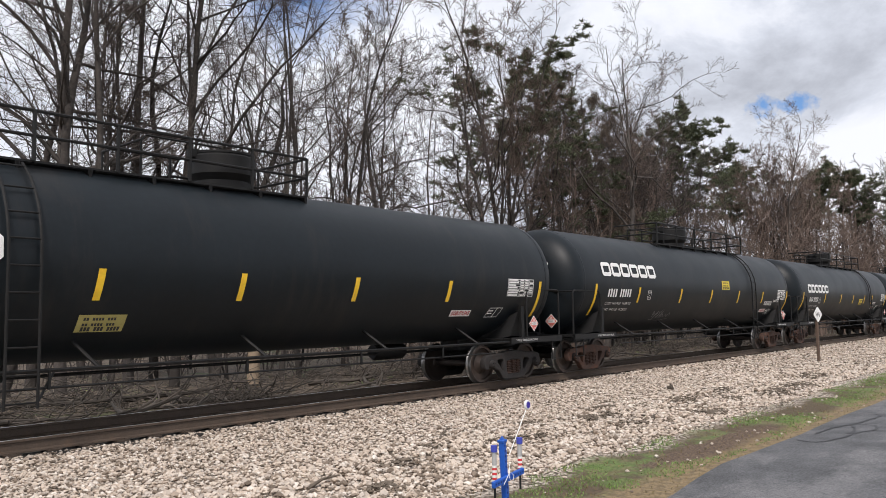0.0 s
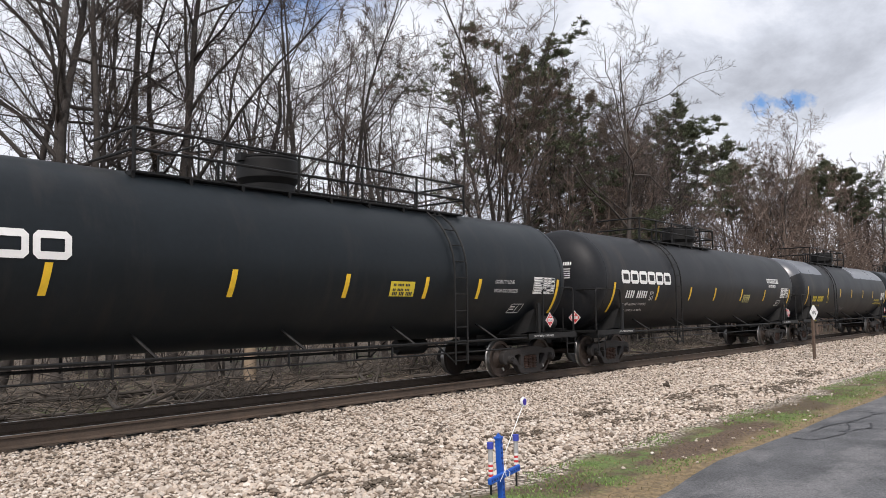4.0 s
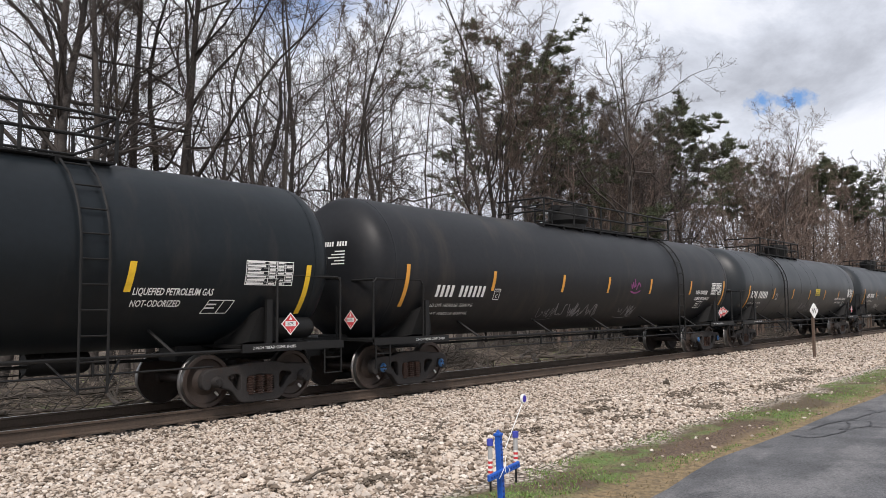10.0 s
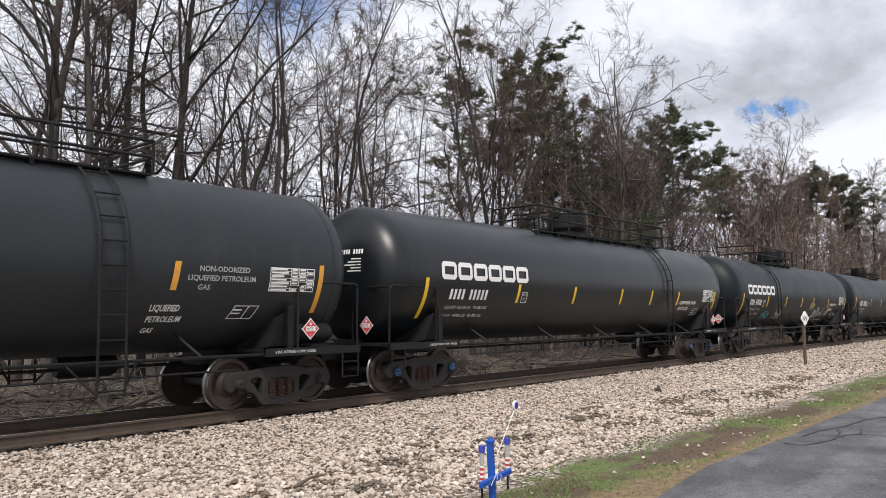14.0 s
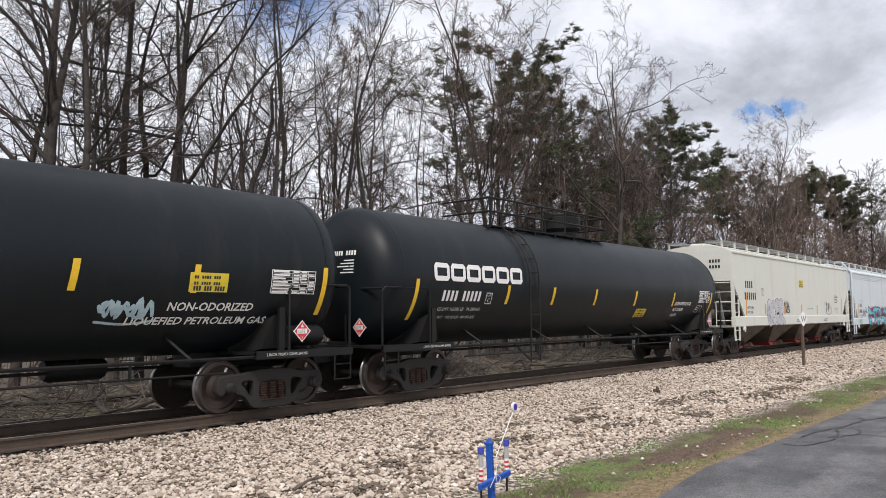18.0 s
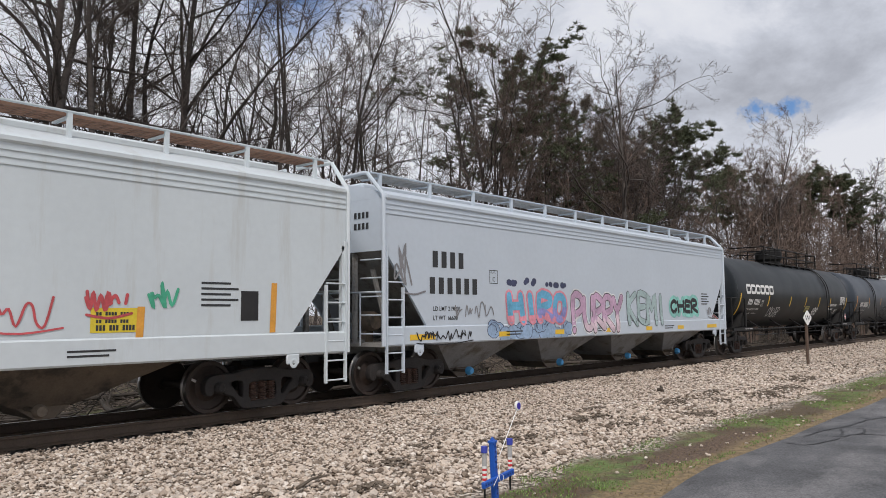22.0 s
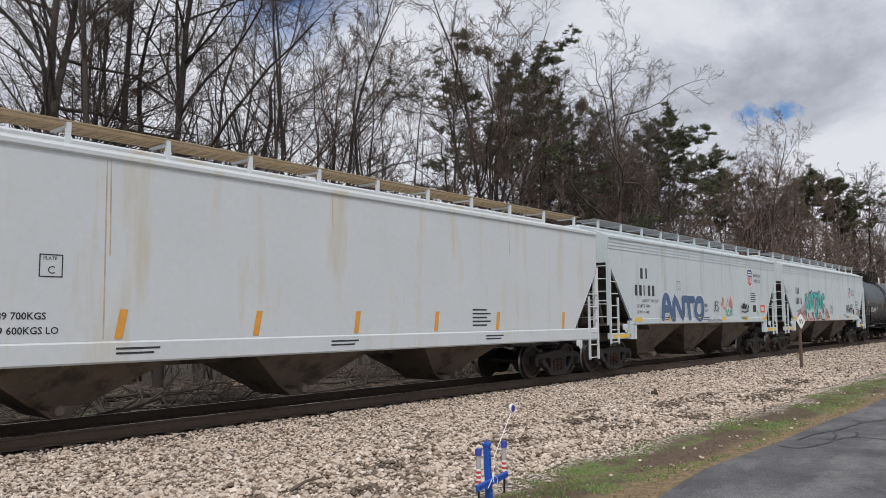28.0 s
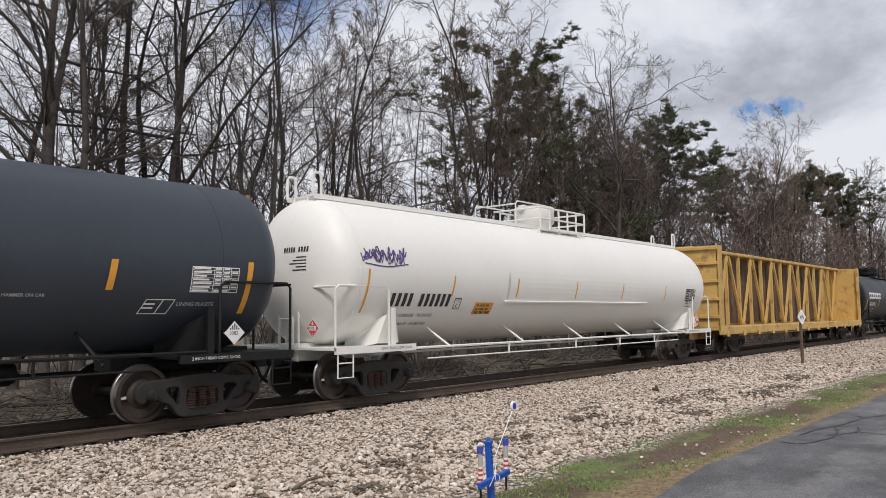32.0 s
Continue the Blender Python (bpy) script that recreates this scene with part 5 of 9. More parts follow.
def hopper_car(k, spec):
    tc, paint, half = spec["tc"], spec["paint"], spec["half"]
    eave, sill0, sill1 = spec.get("eave", 4.20), spec.get("sill0", 1.12), spec.get("sill1", 1.52)
    notch, nx = spec.get("notch", 3.0), spec.get("nx", 1.25)
    grate = spec.get("grate", GRATING)
    end = tc / 2 + WB / 2 + spec.get("reach", 1.03)
    car = new("covered_hopper_car")
    tagged(car, spec["label"], "hopper car", "freight cars in the train")
    # sides: cut back below at both ends
    for sy in (-1, 1):
        g = Geo()
        pts = [(-half, notch), (-half + nx, sill1), (half - nx, sill1), (half, notch), (half, eave), (-half, eave)]
        g.prism(pts, sy * HY - 0.03, sy * HY + 0.03)
        side = part("side_sheet", g.mesh("side_sheet", paint), car)
        if spec.get("ribs"):
            for i in range(1, spec["ribs"]):
                x = -half + 2 * half * i / spec["ribs"]
                if abs(x) < half - nx:
                    part("seam", shared("seam%.2f%.2f" % (eave, sill1) + paint.name, lambda: Geo().box(-0.035, 0.035, -0.012, 0.0, sill1, eave - 0.05).mesh("seam", paint)), side, (x, sy * (HY + 0.03) + (0 if sy < 0 else 0.012), 0))
        g = Geo()
        y0, y1 = sorted((sy * (HY - 0.10), sy * (HY + 0.055)))
        g.box(-half + spec.get("sx", 0.0), half - spec.get("sx", 0.0), y0, y1, sill0, sill1, ch=0.03)
        part("side_sill", g.mesh("side_sill", paint), car)
        g = Geo()
        y0, y1 = sorted((sy * (HY - 0.05), sy * (HY + 0.07)))
        g.box(-half - 0.006, half + 0.006, y0, y1, eave - 0.10, eave + 0.02, ch=0.03)
        if spec.get("steps"):
            for i in range(3):
                q = Geo().box(-half, half, min(sy * HY, sy * (HY + 0.045)), max(sy * HY, sy * (HY + 0.045)), eave - 0.40 + i * 0.10, eave - 0.375 + i * 0.10)
                part("side_bead", q.mesh("side_bead", paint), side)
        part("top_chord", g.mesh("top_chord", paint), car)
        # lashing rings
        for sx in (-1, 1):
            g = Geo()
            g.box(-0.14, 0.14, -0.03, 0.03, -0.18, 0.0, ch=0.02)
            g.lathe([(-0.035, 0.03), (-0.045, 0.06), (-0.035, 0.09), (-0.03, 0.03)], "y", 14, at=(0, 0, -0.16))
            part("jacking_pad", shared("jack" + paint.name, lambda: g.mesh("jacking_pad", paint, 40)), car, (sx * (tc / 2 + 0.25), sy * (HY + 0.03), sill0 + 0.02))
    # roof
    g = Geo()
    n = 12
    ys = [-HY + 2 * HY * i / n for i in range(n + 1)]
    crown = spec.get("crown", 0.30)
    prof = [(y, eave + crown * (1 - (abs(y) / HY) ** 2.2)) for y in ys]
    rx = half + 0.003
    vs = [(x, y, z) for x in (-rx, rx) for y, z in prof] + [(x, y, eave - 0.06) for x in (-rx, rx) for y in (-HY, HY)]
    m = n + 1
    fs = [(i, i + 1, m + i + 1, m + i) for i in range(n)]
    fs += [tuple(range(n, -1, -1)) + (2 * m, 2 * m + 1), tuple(range(m, 2 * m)) + (2 * m + 3, 2 * m + 2), (0, m, 2 * m + 2, 2 * m), (n, 2 * m + 1, 2 * m + 3, m + n), (2 * m, 2 * m + 2, 2 * m + 3, 2 * m + 1)]
    g.add(vs, fs)
    part("roof", g.mesh("roof", paint, 40), car)
    zw = eave + crown + 0.17
    g = Geo()
    g.box(-half + 0.6, half - 0.6, -0.32, 0.32, eave + crown - 0.03, eave + crown + 0.14, ch=0.04)
    part("hatch_cover", g.mesh("hatch_cover", paint), car)
    for sy in (-1, 1):
        g = Geo()
        for i in range(5):
            y = sy * (0.55 + i * 0.115)
            g.box(-half + 0.05, half - 0.05, y - 0.022, y + 0.022, zw - 0.03, zw + 0.02)
        x = -half + 0.1
        while x < half:
            g.box(x - 0.012, x + 0.012, min(sy * 0.53, sy * 1.03), max(sy * 0.53, sy * 1.03), zw - 0.015, zw + 0.02)
            x += 0.22
        part("running_board", g.mesh("running_board", grate), car, label="open grating walkway along the roof")
        g = Geo()
        g.box(-half + 0.05, half - 0.05, sy * 1.12 - 0.04, sy * 1.12 + 0.04, zw + 0.008, zw + 0.034, ch=0.006)
        part("walkway_edge", g.mesh("walkway_edge", paint if spec.get("hoop") else grate), car)
        n = spec.get("brackets", 12)
        yb = 1.12
        zb = eave + crown * (1 - (yb / HY) ** 2.2)
        for i in range(n):
            x = -half + 0.35 + (2 * half - 0.7) * i / (n - 1)
            def brk():
                b = Geo()
                b.prism([(-0.035, 0), (0.035, 0), (0.035, zw - zb + 0.05), (-0.035, zw - zb + 0.05)], -0.03, 0.03)
                b.box(-0.035, 0.035, 0.0, 0.55, zw - zb - 0.05, zw - zb - 0.02)
                return b.mesh("walkway_bracket", paint)
            part("walkway_bracket", shared("brk%.2f%.2f" % (eave, crown) + paint.name, brk), car, (x, sy * yb, zb - 0.02), (0, 0, 0 if sy < 0 else 180))
    # ends: upright sheet above, slope sheet below, platform and ladders
    for s in (-1, 1):
        g = Geo()
        x = s * half
        g.box(min(x, x - s * 0.06), max(x, x - s * 0.06), -HY + 0.03, HY - 0.03, notch, eave)
        part("end_sheet", g.mesh("end_sheet", paint), car)
        xb = s * (half - nx - 1.5)
        g = Geo()
        g.add([(x - s * 0.06, -HY + 0.03, notch), (x - s * 0.06, HY - 0.03, notch), (xb, HY - 0.03, 1.25), (xb, -HY + 0.03, 1.25),
               (x - s * 0.14, -HY + 0.03, notch), (x - s * 0.14, HY - 0.03, notch), (xb - s * 0.08, HY - 0.03, 1.25), (xb - s * 0.08, -HY + 0.03, 1.25)],
              [(0, 1, 2, 3), (7, 6, 5, 4), (0, 3, 7, 4), (1, 5, 6, 2), (0, 4, 5, 1), (3, 2, 6, 7)])
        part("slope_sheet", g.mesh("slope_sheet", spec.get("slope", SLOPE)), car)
        g = Geo()
        x0, x1 = sorted((x, s * (tc / 2 - 1.1)))
        g.box(x0, x1, -0.35, 0.35, 0.85, 1.15, ch=0.02)
        xd = sorted((x - s * 0.005, x - s * 1.2))
        g.box(xd[0], xd[1], -HY + 0.004, HY - 0.004, sill0 - 0.02, sill0 + 0.05)
        for sy in (-1, 1):
            g.tube([(x - s * 0.9, sy * 0.9, sill0), (x - s * 0.35, sy * 0.9, notch - 0.35)], 0.06, 6)
        g.tube([(x - s * 0.12, -0.6, sill0), (x - s * 0.12, -0.6, notch)], 0.07, 6)
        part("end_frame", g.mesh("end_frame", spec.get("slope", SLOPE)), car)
        g = Geo()
        g.lathe([(-0.3, 0), (-0.3, 0.18), (-0.2, 0.22), (0.2, 0.22), (0.3, 0.18), (0.3, 0)], "y", 14, at=(x - s * 0.75, -0.3, sill0 + 0.5))
        g.box(x - s * 0.75 - 0.1, x - s * 0.75 + 0.1, -0.4, -0.2, sill0, sill0 + 0.4)
        part("brake_gear", g.mesh("brake_gear", CHUTE, 40), car)
        part("coupler", shared("coupler%.2f" % end, lambda: coupler_mesh(end)), car, (0, 0, 0), (0, 0, 0 if s > 0 else 180))
        for sy in (-1, 1):
            # corner post and side ladder
            g = Geo()
            g.box(min(x + s * 0.004, x - s * 0.09), max(x + s * 0.004, x - s * 0.09), min(sy * (HY - 0.06), sy * (HY + 0.03)), max(sy * (HY - 0.06), sy * (HY + 0.03)), sill0, notch)
            part("corner_post", g.mesh("corner_post", paint), car)
            if spec.get("hoop"):
                # bent rail from the walkway over the eave and down the corner
                xh = x + s * 0.05
                g = Geo().tube([(x - s * 0.05, sy * 0.2, zw), (xh, sy * 1.05, zw), (xh, sy * 1.16, zw - 0.02), (xh, sy * (HY + 0.02), eave), (xh, sy * (HY + 0.04), eave - 0.12), (xh, sy * (HY + 0.04), sill0)], 0.045, 8)
                part("end_hoop", g.mesh("end_hoop", paint, 40), car)
            for dx in (0.02, 0.50):
                g = Geo()
                g.box(-0.02, 0.02, -0.03, 0.03, sill0 - 0.55, spec.get("ladder_top", notch + 0.1) if dx < 0.1 else 2.25)
                part("ladder_stile", shared("hst%.2f%.1f%.2f" % (sill0, dx, notch) + paint.name, lambda: g.mesh("ladder_stile", paint)), car, (x - s * dx, sy * (HY + 0.05), 0))
            for i in range(6):
                part("rung", shared("hrung" + paint.name, lambda: Geo().tube([(0, 0, 0), (0.48, 0, 0)], 0.016, 6).mesh("rung", paint)), car, (x - (0.5 if s > 0 else -0.02), sy * (HY + 0.05), sill0 - 0.5 + i * 0.36))
            for i in range(5):
                part("grab_iron", shared("egrab" + paint.name, lambda: Geo().tube([(0, -0.3, 0), (0, 0.3, 0)], 0.016, 6).mesh("grab_iron", paint)), car, (x + s * 0.04, sy * (HY - 0.35), sill0 + 0.25 + i * 0.38))
        g = Geo()
        g.tube([(x + s * 0.04, -HY + 0.05, 2.15), (x + s * 0.04, HY - 0.05, 2.15)], 0.02, 6)
        g.tube([(x + s * 0.04, -HY + 0.66, sill0), (x + s * 0.04, -HY + 0.66, 2.15)], 0.02, 6)
        part("end_rail", g.mesh("end_rail", paint), car)
    # chutes
    zc0 = spec.get("chute_z", 0.36)
    for x in spec["chutes"]:
        hw = spec.get("chute_w", 1.75)
        g = Geo()
        a, b = hw, 0.42
        vs = [(x - a, -1.35, sill0 + 0.1), (x + a, -1.35, sill0 + 0.1), (x + a, 1.35, sill0 + 0.1), (x - a, 1.35, sill0 + 0.1), (x - b, -0.62, zc0), (x + b, -0.62, zc0), (x + b, 0.62, zc0), (x - b, 0.62, zc0)]
        g.add(vs, [(0, 1, 5, 4), (1, 2, 6, 5), (2, 3, 7, 6), (3, 0, 4, 7), (0, 3, 2, 1), (4, 5, 6, 7)])
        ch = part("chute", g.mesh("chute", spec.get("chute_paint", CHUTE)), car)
        g = Geo()
        g.box(x - b - 0.04, x + b + 0.04, -0.66, 0.66, zc0 + 0.02, zc0 + 0.06, ch=0.015)
        g.prism([(x - b, zc0 + 0.02), (x + b, zc0 + 0.02), (x + b * 0.35, zc0 - 0.19), (x - b * 0.25, zc0 - 0.19)], -0.60, 0.60)
        g.tube([(x - 0.25, -1.15, zc0 - 0.01), (x - 0.25, -0.6, zc0 - 0.01)], 0.035, 8)
        part("chute_gate", g.mesh("chute_gate", spec.get("gate", CHUTE)), ch, label=spec.get("gate_label", ""))
        g = Geo()
        g.lathe([(-1.18, 0), (-1.18, 0.07), (-1.12, 0.10), (-1.05, 0.10), (-1.05, 0)], "y", 14, at=(x - 0.25, 0, zc0 - 0.01))
        part("outlet_cap", g.mesh("outlet_cap", spec.get("cap_paint", CHUTE), 40), ch)
    g = Geo()
    g.box(-tc / 2 + 0.5, tc / 2 - 0.5, -0.2, 0.2, 0.86, 1.14)
    g.tube([(-tc / 2, 0.9, 0.9), (tc / 2, 0.9, 0.9)], 0.025, 5)
    part("centre_sill", g.mesh("centre_sill", CHUTE), car)
    add_trucks(car, tc, False, spec.get("cap"))

    w = wrap_flat(-HY - 0.03)
    ws = wrap_flat(-HY - 0.055)
    proud = 0.0425 if spec.get("ribs") else 0.031

    def sprayed_side(x, z, out):
        """Sprayed paint lies on the side sheet and steps out over the sill below."""
        u = min(1.0, max(0.0, (sill1 + 0.10 - z) / 0.10))
        return (x, -HY - proud - (0.056 - proud) * u - out, z)
    for x, z0, z1, sl in spec.get("stripes", ()):
        stripe(car, w, x, z0, z1, mt=ORANGE, tank=False, slant=sl, w=0.12)
    for x, x2 in spec.get("sill_strips", ()):
        g = Geo()
        rect_geo(g, ws, x, x2, sill0 + 0.10, sill0 + 0.22, 0.005)
        part("reflective_strip", g.mesh("reflective_strip", YELLOW), car)
    if spec.get("mark"):
        x, z, h, p1, p2 = spec["mark"]
        lim = spec.get("lim", (0.37, 0.57, 0.10))
        g = Geo()
        bars(car, "number_bar", DARKLETTER, w, x + spec.get("mark_dx", 0.1), z, h, p1, 0.005, spec.get("pitch", 0.6))
        bars(car, "number_bar", DARKLETTER, w, x, z - h * 1.6, h, p2, 0.005, spec.get("pitch", 0.6))
        for i in range(4):
            rect_geo(g, wrap_end(-half), -1.15 + i * 0.12, -1.15 + i * 0.12 + 0.08, eave - 0.45, eave - 0.32, 0.01)
            rect_geo(g, wrap_end(-half), -1.15 + i * 0.12, -1.15 + i * 0.12 + 0.08, eave - 0.68, eave - 0.55, 0.01)
        part("end_lettering", g.mesh("end_lettering", DARKLETTER), car)
        g = Geo()
        text_geo(g, w, spec.get("limit", "LD LMT 218800"), x + 0.1, z - h * 1.6 - lim[0], lim[2], 0.005, bold=0.02)
        text_geo(g, w, spec.get("weight", "LT WT  67200"), x + 0.1, z - h * 1.6 - lim[1], lim[2], 0.005, bold=0.02)
        # the plate of clearance
        px = x + spec.get("plate_dx", 2.1)
        frame_geo(g, w, px, px + 0.32, z - 0.3, z + 0.02, 0.016, 0.005)
        text_geo(g, w, "PLATE", px + 0.05, z - 0.06, 0.05, 0.005)
        text_geo(g, w, "C", px + 0.11, z - 0.25, 0.11, 0.005)
        for i in range(5):
            bx, bz = spec.get("block", (half - nx - 0.9, sill1 + 0.9))
            rect_geo(g, w, bx, bx + 0.55 + 0.15 * (i % 2), bz - i * 0.09, bz + 0.035 - i * 0.09, 0.005)
        for i, xx in enumerate((-half * 0.55, -half * 0.1, half * 0.42)):
            rect_geo(g, ws, xx, xx + 0.7, sill0 + 0.20, sill0 + 0.23, 0.005)
            rect_geo(g, ws, xx, xx + 0.6, sill0 + 0.13, sill0 + 0.16, 0.005)
        part("load_lettering", g.mesh("load_lettering", DARKLETTER), car)
    for x, z, size, body in spec.get("words", ()):
        g = Geo()
        text_geo(g, w, body, x, z, size, 0.016)
        part("side_lettering", g.mesh("side_lettering", DARKLETTER), car)
    if spec.get("notice"):
        x, z = spec["notice"]
        g = Geo()
        rect_geo(g, w, x, x + 0.75, z, z + 0.36, 0.005, 0)
        for i in range(3):
            bars_geo(g, w, x + 0.08, z + 0.25 - i * 0.11, 0.05 if i < 2 else 0.08, "## #### ###" if i < 2 else "### ### ####", 0.008, 1, pitch=0.9 if i < 2 else 0.62)
        part("emergency_notice", g.mesh("emergency_notice", [YELLOWPLATE, DARKLETTER]), car, label="yellow notice with dark bars")
    if spec.get("shield"):
        x, z, r = spec["shield"]
        g = Geo()
        shape = [(-0.5, 0.45), (-0.32, 0.62), (0, 0.52), (0.32, 0.62), (0.5, 0.45), (0.45, 0.2), (0.5, -0.15), (0.36, -0.5), (0, -0.68), (-0.36, -0.5), (-0.5, -0.15), (-0.45, 0.2)]
        for f, out, mi in ((1.12, 0.004, 0), (1.0, 0.006, 1)):
            g.add([w(x + a * r * f, z + b * r * f, out) for a, b in shape], [tuple(range(12))], mi)
        for i in range(5):
            a = -0.34 + i * 0.17
            rect_geo(g, w, x + (a - 0.035) * r, x + (a + 0.035) * r, z - (0.52 - abs(a) * 0.35) * r, z + 0.03 * r, 0.008, 0)
        g.add([w(x + a * r, z + b * r, 0.009) for a, b in [(-0.46, 0.05), (0.46, 0.05), (0.45, 0.2), (0.5, 0.45), (0.32, 0.62), (0, 0.52), (-0.32, 0.62), (-0.5, 0.45), (-0.45, 0.2)]], [tuple(range(9))], 2)
        rect_geo(g, w, x - 0.34 * r, x + 0.34 * r, z + 0.32 * r, z + 0.42 * r, 0.011, 0)
        rect_geo(g, w, x - 0.38 * r, x + 0.38 * r, z + 0.14 * r, z + 0.24 * r, 0.011, 0)
        part("shield_mark", g.mesh("shield_mark", [WHITEPAINT, spray("red", (0.55, 0.04, 0.06)), spray("navy", (0.03, 0.05, 0.25))]), car, label="striped shield in red, white and blue")
    if spec.get("owner"):
        x, z = spec["owner"]
        g = Geo()
        for i in range(3):
            rect_geo(g, w, x + i * 0.25, x + i * 0.25 + 0.17, z, z + 0.30, 0.006, 0, 0.06)
        part("company_mark", g.mesh("company_mark", DARKLETTER), car, label="three dark slanted blocks")
    for x, z0, z1 in spec.get("streaks", ()):
        g = Geo()
        rect_geo(g, w, x, x + 0.022, z0, z1, 0.002, 0, -0.03)
        part("rust_streak", g.mesh("rust_streak", RUSTSTAIN), car)
    for x0, x1, z0, z1, mt in spec.get("frames", ()):
        g = Geo()
        frame_geo(g, w, x0, x1, z0, z1, 0.07, 0.006)
        part("painted_frame", g.mesh("painted_frame", spray(*mt)), car)
    for x0, x1, z0, z1, mt in spec.get("blots", ()):
        g = Geo()
        rect_geo(g, w, x0, x1, z0, z1, 0.0062)
        part("painted_patch", g.mesh("painted_patch", spray(*mt)), car)
    for j, (x0, x1, z0, z1, n, fill, edge, mound) in enumerate(spec.get("stones", ())):
        paint_stones(car, sprayed_side, k * 7 + j, x0, x1, z0, z1, n, fill, edge, mound)
    if spec.get("low_end"):
        for s in (-1, 1):
            for sy in (-1, 1):
                y0, y1 = sorted((sy * (HY - 0.06), sy * (HY + 0.03)))
                g = Geo()
                x0, x1 = sorted((s * (half - 1.35), s * half))
                g.box(x0, x1, y0, y1, 1.0, 1.18, ch=0.015)
                x0, x1 = sorted((s * (half - 1.75), s * (half - 1.3)))
                g.box(x0, x1, y0, y1, 0.98, 1.55)
                part("end_sill", g.mesh("end_sill", paint), car)
            g = Geo()
            x0, x1 = sorted((s * (half - 1.2), s * (half - 0.25)))
            rect_geo(g, wrap_flat(-HY - 0.03), x0, x1, 1.04, 1.14, 0.006)
            part("reflective_strip", g.mesh("reflective_strip", YELLOW), car)
    for j, a in enumerate(spec.get("pieces", ())):
        x0, x1, z0, z1, n, fill, edge, back, th = a
        graffiti(car, sprayed_side, k * 10 + j, x0, x1, z0, z1, n, fill, edge, back, th, "sprayed graffiti piece")
    for j, a in enumerate(spec.get("sprayed", ())):
        sprayed_word(car, sprayed_side, k * 10 + j, *a)
    for j, a in enumerate(spec.get("scrawls", ())):
        word_tag(car, sprayed_side, k * 10 + j, *a)
    for j, a in enumerate(spec.get("tags", ())):
        x0, x1, z0, z1, pt, th = a
        tag(car, sprayed_side, k * 10 + j + 5, x0, x1, z0, z1, pt, th, max(3, int((x1 - x0) * 3)))
    CARS.append((car, spec["x"]))
    return car


